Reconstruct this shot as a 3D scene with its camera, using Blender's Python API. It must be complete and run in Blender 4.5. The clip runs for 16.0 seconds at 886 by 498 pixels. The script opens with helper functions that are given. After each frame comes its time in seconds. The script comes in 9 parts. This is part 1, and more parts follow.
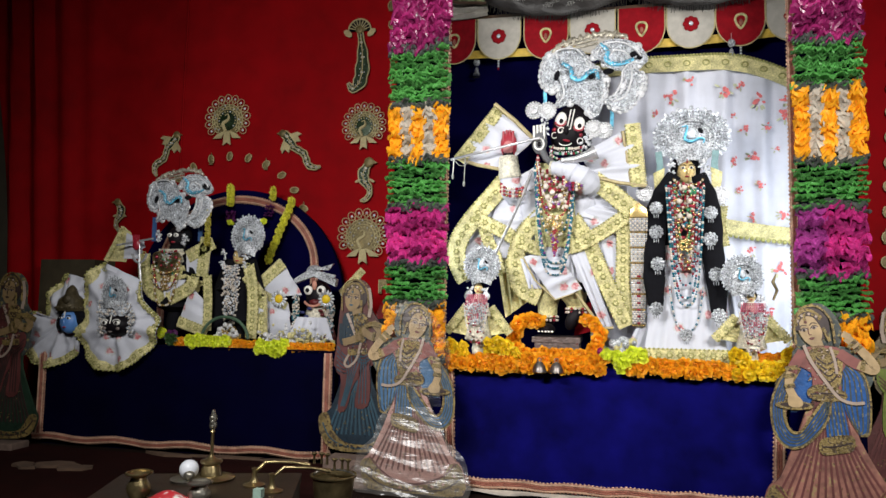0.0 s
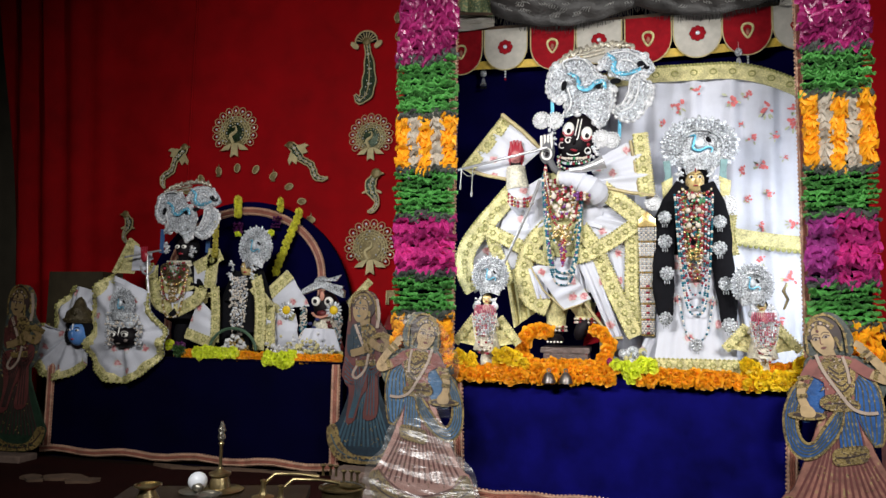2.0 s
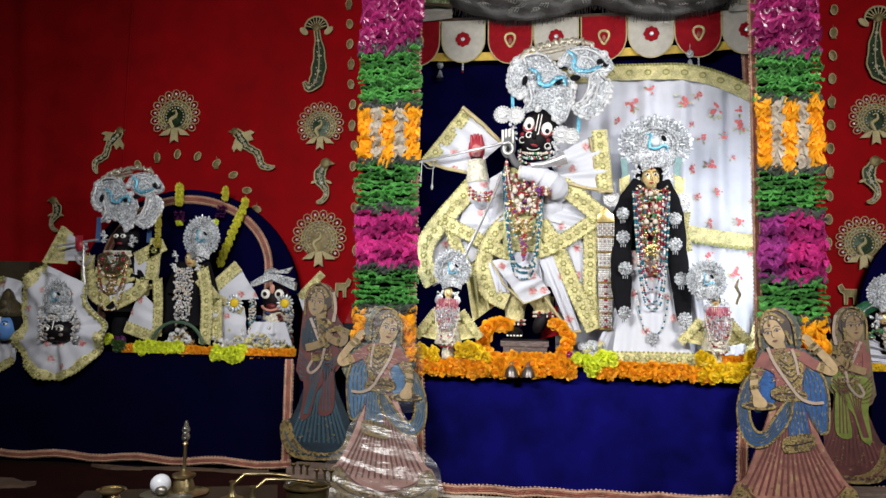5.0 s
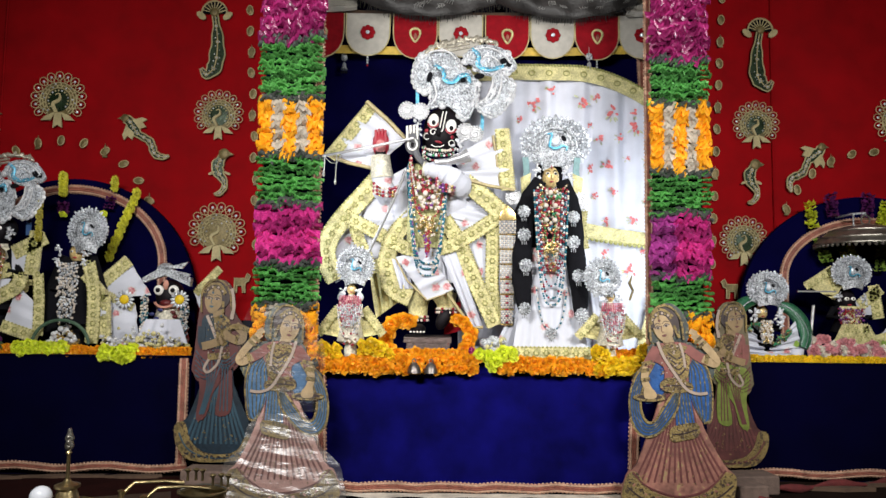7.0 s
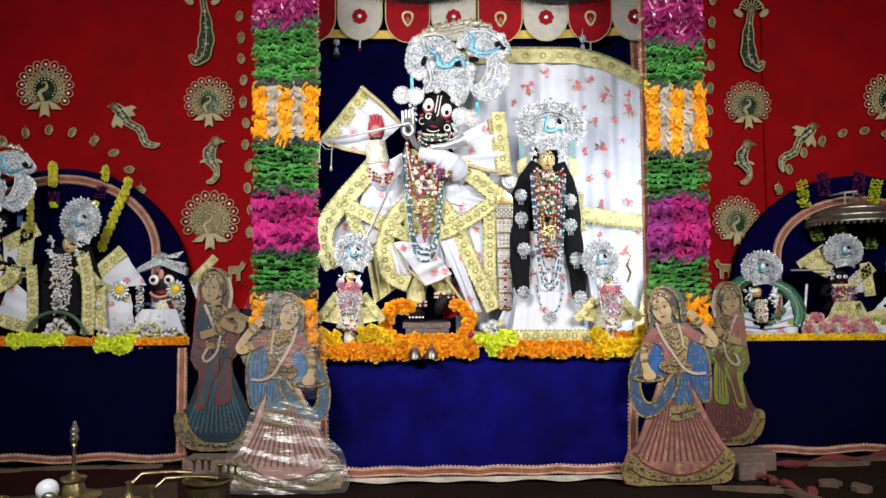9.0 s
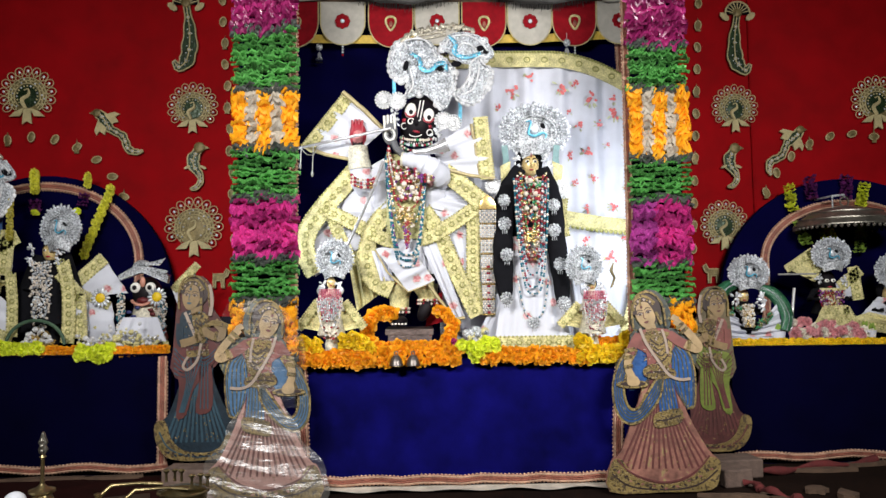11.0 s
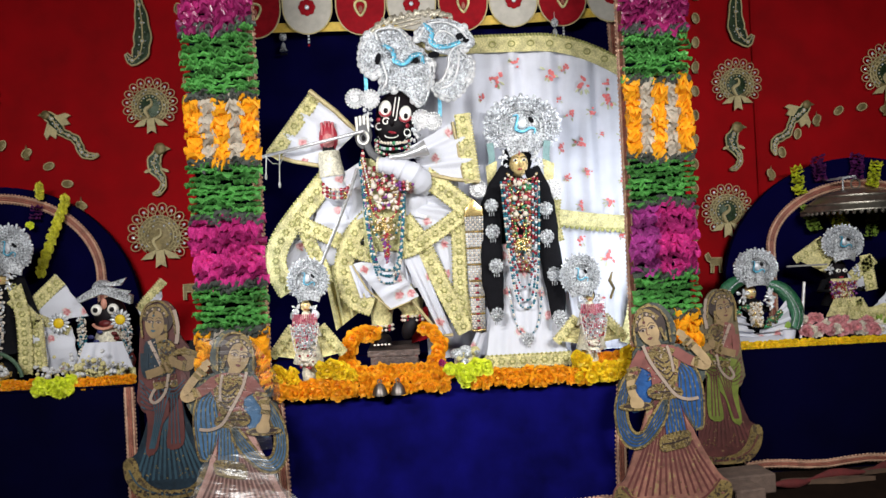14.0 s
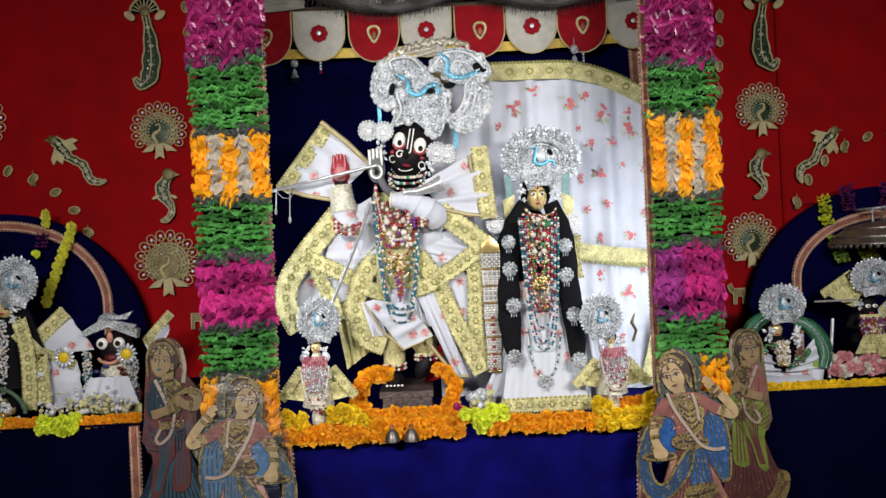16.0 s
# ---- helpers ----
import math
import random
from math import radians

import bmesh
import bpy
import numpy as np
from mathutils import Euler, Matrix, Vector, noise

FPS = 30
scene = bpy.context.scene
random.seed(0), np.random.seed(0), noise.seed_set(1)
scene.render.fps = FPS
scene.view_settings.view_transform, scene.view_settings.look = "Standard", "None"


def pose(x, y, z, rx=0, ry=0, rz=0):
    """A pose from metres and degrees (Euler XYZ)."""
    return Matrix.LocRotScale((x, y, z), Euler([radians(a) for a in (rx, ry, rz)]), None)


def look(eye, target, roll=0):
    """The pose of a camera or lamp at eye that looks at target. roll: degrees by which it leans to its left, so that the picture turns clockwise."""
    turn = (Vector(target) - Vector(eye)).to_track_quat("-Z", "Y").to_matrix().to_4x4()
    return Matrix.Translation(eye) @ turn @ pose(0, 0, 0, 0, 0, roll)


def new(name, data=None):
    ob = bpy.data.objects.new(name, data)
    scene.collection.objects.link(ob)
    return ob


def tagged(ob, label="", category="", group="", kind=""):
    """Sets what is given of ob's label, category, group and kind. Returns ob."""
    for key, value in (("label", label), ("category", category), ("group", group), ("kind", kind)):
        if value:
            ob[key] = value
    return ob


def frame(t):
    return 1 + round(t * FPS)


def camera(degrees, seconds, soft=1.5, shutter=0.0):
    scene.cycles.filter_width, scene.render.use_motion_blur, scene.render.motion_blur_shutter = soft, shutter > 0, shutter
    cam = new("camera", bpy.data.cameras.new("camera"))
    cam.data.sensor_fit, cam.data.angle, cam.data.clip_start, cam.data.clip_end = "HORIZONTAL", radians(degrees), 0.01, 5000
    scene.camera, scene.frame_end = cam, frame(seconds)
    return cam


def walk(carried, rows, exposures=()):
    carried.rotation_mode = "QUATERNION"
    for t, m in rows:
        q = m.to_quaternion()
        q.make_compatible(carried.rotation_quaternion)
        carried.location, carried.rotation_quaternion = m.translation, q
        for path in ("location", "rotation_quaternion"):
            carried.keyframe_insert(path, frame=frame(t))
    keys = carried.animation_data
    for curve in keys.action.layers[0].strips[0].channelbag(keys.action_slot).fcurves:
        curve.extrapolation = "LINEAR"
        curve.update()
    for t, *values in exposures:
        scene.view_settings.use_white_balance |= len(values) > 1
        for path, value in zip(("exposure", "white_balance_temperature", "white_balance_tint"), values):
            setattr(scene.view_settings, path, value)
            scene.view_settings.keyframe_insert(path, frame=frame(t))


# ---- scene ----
cam = camera(63.3, 16.0)
PATH = [
    (0, (0.009, 0.26, 0.654), (-0.439, 2.202, 0.817), 1.1),
    (0.5, (0.023, 0.259, 0.654), (-0.431, 2.198, 0.838), 0.9),
    (1, (0.031, 0.264, 0.649), (-0.425, 2.201, 0.847), 0.9),
    (1.5, (0.034, 0.268, 0.639), (-0.422, 2.205, 0.839), 0.9),
    (2, (-0.001, 0.263, 0.651), (-0.464, 2.199, 0.845), 0.9),
    (2.5, (-0.024, 0.263, 0.645), (-0.48, 2.203, 0.818), 0.7),
    (3, (-0.038, 0.26, 0.648), (-0.471, 2.206, 0.801), 0.9),
    (3.2, (-0.043, 0.261, 0.65), (-0.469, 2.21, 0.798), 1.0),
    (5.3, (-0.168, 0.259, 0.659), (-0.354, 2.242, 0.835), 0.8),
    (5.5, (-0.174, 0.261, 0.657), (-0.315, 2.248, 0.833), 0.7),
    (6, (-0.194, 0.259, 0.66), (-0.242, 2.251, 0.835), 0.7),
    (6.5, (-0.175, 0.256, 0.666), (-0.181, 2.249, 0.834), 0.8),
    (7, (-0.155, 0.266, 0.682), (-0.135, 2.26, 0.832), 0.7),
    (7.5, (-0.135, 0.259, 0.68), (-0.115, 2.255, 0.809), 0.5),
    (8, (-0.149, 0.264, 0.684), (-0.133, 2.26, 0.803), 0.4),
    (8.5, (-0.187, 0.267, 0.694), (-0.163, 2.264, 0.808), 0.1),
    (9, (-0.198, 0.268, 0.687), (-0.14, 2.265, 0.792), -0.3),
    (9.5, (-0.201, 0.271, 0.687), (-0.125, 2.267, 0.787), -0.5),
    (12, (-0.104, 0.308, 0.691), (-0.089, 2.304, 0.823), -1.0),
    (12.5, (-0.106, 0.334, 0.692), (-0.129, 2.33, 0.823), -1.3),
    (13, (-0.139, 0.433, 0.697), (-0.112, 2.431, 0.786), -2.3),
    (13.5, (-0.152, 0.506, 0.844), (-0.029, 2.502, 0.877), -3.0),
    (14, (-0.096, 0.507, 0.904), (-0.014, 2.506, 0.895), -2.8),
    (14.5, (-0.025, 0.587, 0.96), (-0.029, 2.587, 0.939), -1.8),
    (15, (-0.019, 0.609, 1.011), (-0.06, 2.608, 0.977), -1.4),
    (15.5, (-0.068, 0.602, 1.024), (-0.068, 2.602, 0.997), -2.1),
    (16, (-0.103, 0.594, 1.028), (-0.05, 2.593, 1.023), -2.5),
]
walk(cam, [(t, look(eye, target, roll)) for t, eye, target, roll in PATH],
     [(0, -0.34), (3, -0.32), (5.5, -0.29), (7.5, -0.18), (12.5, -0.20), (13.5, -0.32), (15, -0.27), (15.5, -0.27), (16, -0.52)])

# ---- light ----
world = bpy.data.worlds.new("hall_dark")
scene.world = world
world.use_nodes = True
world.node_tree.nodes["Background"].inputs[0].default_value = (0.9, 0.92, 1.0, 1)
world.node_tree.nodes["Background"].inputs[1].default_value = 0.01


def lamp(name, eye, target, power, sx, sy, colour):
    data = bpy.data.lights.new(name, "AREA")
    data.shape, data.size, data.size_y, data.energy, data.color = "RECTANGLE", sx, sy, power, colour
    ob = new(name, data)
    ob.matrix_world = look(eye, target)
    return ob


COOL = (0.88, 0.94, 1.0)
lamp("niche_tube_light_left", (-0.70, 2.93, 0.90), (-0.30, 3.20, 0.88), 2.2, 0.03, 0.8, COOL)
lamp("niche_tube_light_right", (0.72, 2.95, 0.88), (0.50, 3.40, 0.86), 4.6, 0.03, 0.9, COOL)
# Unseen lamps added for the hall's frontal light, placed by brightness, not as fixtures.
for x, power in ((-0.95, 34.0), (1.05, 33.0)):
    tube = lamp("hall_front_light", (x, 0.90, 1.60), (x * 0.6, 3.3, 0.80), power, 0.9, 0.10, (0.99, 0.98, 0.95))
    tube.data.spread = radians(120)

# ---- materials ----
MATS = {}


def mat(name, base, rough=0.6, metal=0.0, vary=0.25, scale=30.0, bump=0.2, bump_scale=150.0, sheen=0.0,
        spec=0.5, per_object=0.0, second=None, amount=0.5, transmission=0.0, coat=0.0, island=0.0):
    """A procedural surface: a coarse and a fine noise vary the colour, a third one the relief."""
    if name in MATS:
        return MATS[name]
    m = bpy.data.materials.new(name)
    m.use_nodes = True
    nt = m.node_tree
    n, l = nt.nodes, nt.links
    b = n["Principled BSDF"]
    tc = n.new("ShaderNodeTexCoord")
    coarse, fine, relief = (n.new("ShaderNodeTexNoise") for _ in range(3))
    for node, s, d in ((coarse, scale * 0.18, 3), (fine, scale, 5), (relief, bump_scale, 3)):
        node.inputs["Scale"].default_value = s
        node.inputs["Detail"].default_value = d
        l.new(tc.outputs["Object"], node.inputs["Vector"])
    mix = n.new("ShaderNodeMix")
    mix.data_type = "RGBA"
    dark = tuple(c * (1 - vary) for c in base)
    light = tuple(min(1, c * (1 + vary * 0.6)) for c in base)
    mix.inputs["A"].default_value = (*dark, 1)
    mix.inputs["B"].default_value = (*light, 1)
    add = n.new("ShaderNodeMath")
    add.operation = "ADD"
    l.new(coarse.outputs["Fac"], add.inputs[0])
    l.new(fine.outputs["Fac"], add.inputs[1])
    rng = n.new("ShaderNodeMapRange")
    rng.inputs["From Min"].default_value, rng.inputs["From Max"].default_value = 0.7, 1.3
    l.new(add.outputs[0], rng.inputs["Value"])
    l.new(rng.outputs[0], mix.inputs["Factor"])
    colour = mix.outputs["Result"]
    if second:
        spots = n.new("ShaderNodeMapRange")
        spots.inputs["From Min"].default_value = amount
        spots.inputs["From Max"].default_value = amount + 0.06
        l.new(fine.outputs["Fac"], spots.inputs["Value"])
        mix2 = n.new("ShaderNodeMix")
        mix2.data_type = "RGBA"
        l.new(spots.outputs[0], mix2.inputs["Factor"])
        l.new(colour, mix2.inputs["A"])
        mix2.inputs["B"].default_value = (*second, 1)
        colour = mix2.outputs["Result"]
    if per_object or island:
        src = n.new("ShaderNodeObjectInfo").outputs["Random"] if per_object else n.new("ShaderNodeNewGeometry").outputs["Random Per Island"]
        hsv = n.new("ShaderNodeHueSaturation")
        k = per_object or island
        r2 = n.new("ShaderNodeMapRange")
        r2.inputs["To Min"].default_value, r2.inputs["To Max"].default_value = 1 - k, 1 + k
        l.new(src, r2.inputs["Value"])
        l.new(r2.outputs[0], hsv.inputs["Value"])
        l.new(colour, hsv.inputs["Color"])
        colour = hsv.outputs["Color"]
    l.new(colour, b.inputs["Base Color"])
    rr = n.new("ShaderNodeMapRange")
    rr.inputs["To Min"].default_value, rr.inputs["To Max"].default_value = max(0.03, rough - 0.1), min(1, rough + 0.1)
    l.new(fine.outputs["Fac"], rr.inputs["Value"])
    l.new(rr.outputs[0], b.inputs["Roughness"])
    b.inputs["Metallic"].default_value = metal
    b.inputs["Specular IOR Level"].default_value = spec
    b.inputs["Sheen Weight"].default_value = sheen
    b.inputs["Sheen Roughness"].default_value = 0.4
    b.inputs["Sheen Tint"].default_value = (*[min(1, c * 2 + 0.02) for c in base], 1)
    b.inputs["Transmission Weight"].default_value = transmission
    b.inputs["Coat Weight"].default_value = coat
    if bump:
        bp = n.new("ShaderNodeBump")
        bp.inputs["Strength"].default_value = bump
        bp.inputs["Distance"].default_value = 0.004
        l.new(relief.outputs["Fac"], bp.inputs["Height"])
        l.new(bp.outputs[0], b.inputs["Normal"])
    MATS[name] = m
    return m


def printed(name, base, rose, leaf, cell):
    """White cloth with scattered printed roses: cells of a Voronoi pattern carry a ragged red bloom with leaves."""
    m = mat(name, base, 0.75, vary=0.06, scale=20, bump=0.25, bump_scale=500)
    nt = m.node_tree
    n, l = nt.nodes, nt.links
    b = n["Principled BSDF"]
    cloth = b.inputs["Base Color"].links[0].from_socket
    tc = n.new("ShaderNodeTexCoord")
    ragged = n.new("ShaderNodeTexNoise")
    ragged.inputs["Scale"].default_value = 95
    ragged.inputs["Detail"].default_value = 4
    l.new(tc.outputs["Object"], ragged.inputs["Vector"])
    shift = n.new("ShaderNodeVectorMath")
    shift.operation = "MULTIPLY_ADD"
    shift.inputs[1].default_value = (0.03, 0.03, 0.03)
    l.new(ragged.outputs["Color"], shift.inputs[0])
    l.new(tc.outputs["Object"], shift.inputs[2])
    apart, flat = n.new("ShaderNodeSeparateXYZ"), n.new("ShaderNodeCombineXYZ")
    l.new(shift.outputs[0], apart.inputs[0])
    l.new(apart.outputs["X"], flat.inputs["X"])
    l.new(apart.outputs["Z"], flat.inputs["Y"])
    vor = n.new("ShaderNodeTexVoronoi")
    vor.voronoi_dimensions = "2D"
    vor.inputs["Scale"].default_value = 1 / cell
    vor.inputs["Randomness"].default_value = 0.75
    l.new(flat.outputs[0], vor.inputs["Vector"])
    last = cloth
    for colour, lo, hi in ((leaf, 0.19, 0.22), (rose, 0.12, 0.15)):
        ramp = n.new("ShaderNodeMapRange")
        ramp.inputs["From Min"].default_value, ramp.inputs["From Max"].default_value = lo, hi
        ramp.inputs["To Min"].default_value, ramp.inputs["To Max"].default_value = 0.85 if colour == rose else 0.28, 0.0
        l.new(vor.outputs["Distance"], ramp.inputs["Value"])
        mx = n.new("ShaderNodeMix")
        mx.data_type = "RGBA"
        l.new(ramp.outputs[0], mx.inputs["Factor"])
        l.new(last, mx.inputs["A"])
        tones = n.new("ShaderNodeMix")
        tones.data_type = "RGBA"
        tones.inputs["A"].default_value = (*[c * 0.55 for c in colour], 1)
        tones.inputs["B"].default_value = (*[0.5 * c + 0.32 for c in colour], 1)
        sharp = n.new("ShaderNodeMapRange")
        sharp.inputs["From Min"].default_value, sharp.inputs["From Max"].default_value = 0.38, 0.62
        l.new(ragged.outputs["Fac"], sharp.inputs["Value"])
        l.new(sharp.outputs[0], tones.inputs["Factor"])
        l.new(tones.outputs["Result"], mx.inputs["B"])
        last = mx.outputs["Result"]
    l.new(last, b.inputs["Base Color"])
    return m


RED = mat("red_curtain_cloth", (0.29, 0.0018, 0.0045), 0.8, vary=0.25, scale=8, bump=0.25, bump_scale=600, sheen=0.03, spec=0.1)
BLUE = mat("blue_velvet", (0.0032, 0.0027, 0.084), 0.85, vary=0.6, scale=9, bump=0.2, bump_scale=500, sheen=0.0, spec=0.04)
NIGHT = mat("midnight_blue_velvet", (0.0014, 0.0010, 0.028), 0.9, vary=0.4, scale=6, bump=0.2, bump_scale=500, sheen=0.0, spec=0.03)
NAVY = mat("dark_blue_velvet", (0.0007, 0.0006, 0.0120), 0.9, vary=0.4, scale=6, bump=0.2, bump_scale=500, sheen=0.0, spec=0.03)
BRAIDCORD = mat("cream_rose_cord", (0.58, 0.36, 0.25), 0.45, 0.15, vary=0.4, scale=180, bump=0.6, bump_scale=260)
BRAID = mat("pink_gold_braid", (0.36, 0.13, 0.09), 0.45, 0.2, vary=0.5, scale=180, bump=0.8, bump_scale=260)
GOLD = mat("gold_brocade", (0.68, 0.61, 0.30), 0.42, 0.08, vary=0.6, scale=160, bump=0.9, bump_scale=300)
GOLDRING = mat("dull_gold_sequin", (0.34, 0.33, 0.11), 0.4, 0.2, vary=0.3, scale=200, bump=0.3)
def laced(m, cell, dark):
    """Adds a lace of small flower rings to a brocade."""
    n, l = m.node_tree.nodes, m.node_tree.links
    b = n["Principled BSDF"]
    ground = b.inputs["Base Color"].links[0].from_socket
    tc, apart, flat, vor = n.new("ShaderNodeTexCoord"), n.new("ShaderNodeSeparateXYZ"), n.new("ShaderNodeCombineXYZ"), n.new("ShaderNodeTexVoronoi")
    l.new(tc.outputs["Object"], apart.inputs[0])
    l.new(apart.outputs["X"], flat.inputs["X"])
    l.new(apart.outputs["Z"], flat.inputs["Y"])
    l.new(flat.outputs[0], vor.inputs["Vector"])
    vor.voronoi_dimensions = "2D"
    vor.inputs["Scale"].default_value = 1 / cell
    vor.inputs["Randomness"].default_value = 0.7
    wave = n.new("ShaderNodeMath")
    wave.operation = "SINE"
    times = n.new("ShaderNodeMath")
    times.operation = "MULTIPLY"
    times.inputs[1].default_value = 17.0
    l.new(vor.outputs["Distance"], times.inputs[0])
    l.new(times.outputs[0], wave.inputs[0])
    ramp = n.new("ShaderNodeMapRange")
    ramp.inputs["From Min"].default_value, ramp.inputs["From Max"].default_value = 0.55, 0.95
    ramp.inputs["To Max"].default_value = 0.6
    l.new(wave.outputs[0], ramp.inputs["Value"])
    mx = n.new("ShaderNodeMix")
    mx.data_type = "RGBA"
    l.new(ramp.outputs[0], mx.inputs["Factor"])
    l.new(ground, mx.inputs["A"])
    mx.inputs["B"].default_value = (*dark, 1)
    l.new(mx.outputs["Result"], b.inputs["Base Color"])


laced(GOLD, 0.010, (0.42, 0.39, 0.15))
WHITE = printed("white_floral_cloth", (0.56, 0.57, 0.64), (0.70, 0.07, 0.09), (0.45, 0.50, 0.25), 0.10)
PLAIN = mat("white_cloth", (0.60, 0.61, 0.69), 0.75, vary=0.10, scale=20, bump=0.3, bump_scale=400)
LACE = mat("silver_gold_lace", (0.66, 0.62, 0.50), 0.45, 0.2, vary=0.6, scale=140, bump=1.0, bump_scale=220)
ROSE = mat("printed_rose", (0.70, 0.17, 0.17), 0.7, vary=0.35, scale=200, bump=0.1)
ROSELEAF = mat("printed_leaf", (0.50, 0.52, 0.33), 0.7, vary=0.3, scale=150, bump=0.1)
POLISHED = mat("polished_silver", (0.55, 0.55, 0.57), 0.25, 0.5, vary=0.2, scale=40, bump=0.1)
SILVER = mat("silver_foil_work", (0.48, 0.50, 0.53), 0.28, 0.3, vary=0.75, scale=160, bump=1.0, bump_scale=220)
SHINE = mat("clear_crystal_beads", (0.62, 0.65, 0.70), 0.18, 0.2, vary=0.4, scale=100, bump=0.3, island=0.45, spec=0.9)
SKY = mat("pale_blue_foil", (0.10, 0.40, 0.58), 0.3, 0.3, vary=0.5, scale=120, bump=0.5)
BLACK = mat("black_polished_stone", (0.008, 0.006, 0.008), 0.55, vary=0.4, scale=40, bump=0.1, spec=0.15)
HAIR = mat("black_velvet_veil", (0.006, 0.006, 0.008), 0.9, vary=0.4, scale=60, bump=0.4, bump_scale=200, spec=0.1)
EYE = mat("white_enamel", (0.82, 0.80, 0.75), 0.3, vary=0.05, bump=0)
LIP = mat("red_enamel", (0.30, 0.015, 0.03), 0.35, vary=0.2, bump=0.05)
FACEGOLD = mat("polished_brass_face", (0.78, 0.58, 0.26), 0.28, 0.35, vary=0.2, scale=60, bump=0.15)
FACEBLUE = mat("blue_painted_face", (0.10, 0.25, 0.60), 0.4, vary=0.2, bump=0.05)
BRASS = mat("worn_brass", (0.36, 0.28, 0.14), 0.32, 0.9, vary=0.45, scale=30, bump=0.2)
STEEL = mat("tarnished_silver", (0.30, 0.28, 0.24), 0.38, 0.85, vary=0.4, scale=40, bump=0.5, bump_scale=120)
WOOD = mat("brown_varnished_wood", (0.022, 0.012, 0.006), 0.5, vary=0.5, scale=20, bump=0.2)
BRICK = mat("weathered_brick", (0.15, 0.10, 0.08), 0.9, vary=0.4, scale=40, bump=0.6, bump_scale=120, per_object=0.2)
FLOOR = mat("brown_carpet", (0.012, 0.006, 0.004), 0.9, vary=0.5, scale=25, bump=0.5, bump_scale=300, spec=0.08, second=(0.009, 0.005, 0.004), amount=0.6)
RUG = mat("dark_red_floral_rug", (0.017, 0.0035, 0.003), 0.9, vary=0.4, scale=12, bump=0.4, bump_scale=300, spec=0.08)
CREAM = mat("cream_rug_edge", (0.10, 0.058, 0.036), 0.9, vary=0.4, scale=40, bump=0.4, bump_scale=200)
# Dark base colour stands for the unlit wall and keeps ceiling bounce low.
PLASTER = mat("dark_plaster", (0.10, 0.085, 0.06), 0.9, vary=0.3, scale=8, bump=0.3)
DARKCLOTH = mat("black_net_cloth", (0.024, 0.021, 0.020), 0.55, vary=0.5, scale=30, bump=0.8, bump_scale=90, spec=0.6)
THREAD = mat("silver_thread", (0.45, 0.44, 0.42), 0.4, 0.5, vary=0.2, bump=0)
TAPE = mat("yellow_silk_band", (0.62, 0.42, 0.06), 0.5, vary=0.3, scale=60, bump=0.4)
CREAMEDGE = mat("cream_cord", (0.50, 0.42, 0.22), 0.6, 0.1, vary=0.3, scale=120, bump=0.5)
TANEDGE = mat("tan_gold_piping", (0.42, 0.34, 0.17), 0.5, 0.1, vary=0.3, scale=120, bump=0.5)
C_PALM = mat("pale_rose_palm", (0.55, 0.20, 0.20), 0.5, vary=0.3, scale=80, bump=0.2)
FLAGRED = mat("red_felt", (0.26, 0.006, 0.012), 0.8, vary=0.25, scale=50, bump=0.4, bump_scale=300, spec=0.1)
FLAGWHITE = mat("off_white_felt", (0.46, 0.43, 0.38), 0.8, vary=0.15, scale=50, bump=0.4, bump_scale=300)


def petal(name, base, foil=False):
    """Thin petals: a soft gloss, and part of the light shines through; foil is glossier and more uneven."""
    if name in MATS:
        return MATS[name]
    m = mat(name, base, 0.26 if foil else 0.45, vary=0.4 if foil else 0.25, scale=70, bump=0.3, bump_scale=140, spec=0.9 if foil else 0.5, island=0.55 if foil else 0.2)
    n, l = m.node_tree.nodes, m.node_tree.links
    b = n["Principled BSDF"]
    thin, both = n.new("ShaderNodeBsdfTranslucent"), n.new("ShaderNodeMixShader")
    l.new(b.inputs["Base Color"].links[0].from_socket, thin.inputs["Color"])
    both.inputs[0].default_value = 0.34
    l.new(b.outputs[0], both.inputs[1])
    l.new(thin.outputs[0], both.inputs[2])
    l.new(both.outputs[0], n["Material Output"].inputs["Surface"])
    return m


P_MAG = petal("magenta_foil_petals", (0.46, 0.030, 0.19), True)
P_GRN = petal("green_foil_petals", (0.10, 0.33, 0.08), True)
P_ORG = petal("orange_petals", (1.0, 0.43, 0.015))
P_GLD = petal("golden_foil_petals", (1.0, 0.42, 0.015))
P_WHT = petal("white_petals", (0.85, 0.80, 0.70))
P_YEL = petal("yellow_petals", (0.95, 0.66, 0.02))
P_PAL = petal("pale_yellow_petals", (0.80, 0.78, 0.08))
P_LIM = petal("lime_petals", (0.82, 0.92, 0.06))
P_PUR = petal("purple_petals", (0.13, 0.02, 0.13))
P_GRY = petal("grey_foil_tuft", (0.10, 0.11, 0.10))
P_VIO = petal("violet_foil_petals", (0.34, 0.045, 0.24), True)
P_IVO = petal("ivory_foil_petals", (0.50, 0.44, 0.36))
P_PNK = petal("pink_petals", (0.75, 0.35, 0.38))


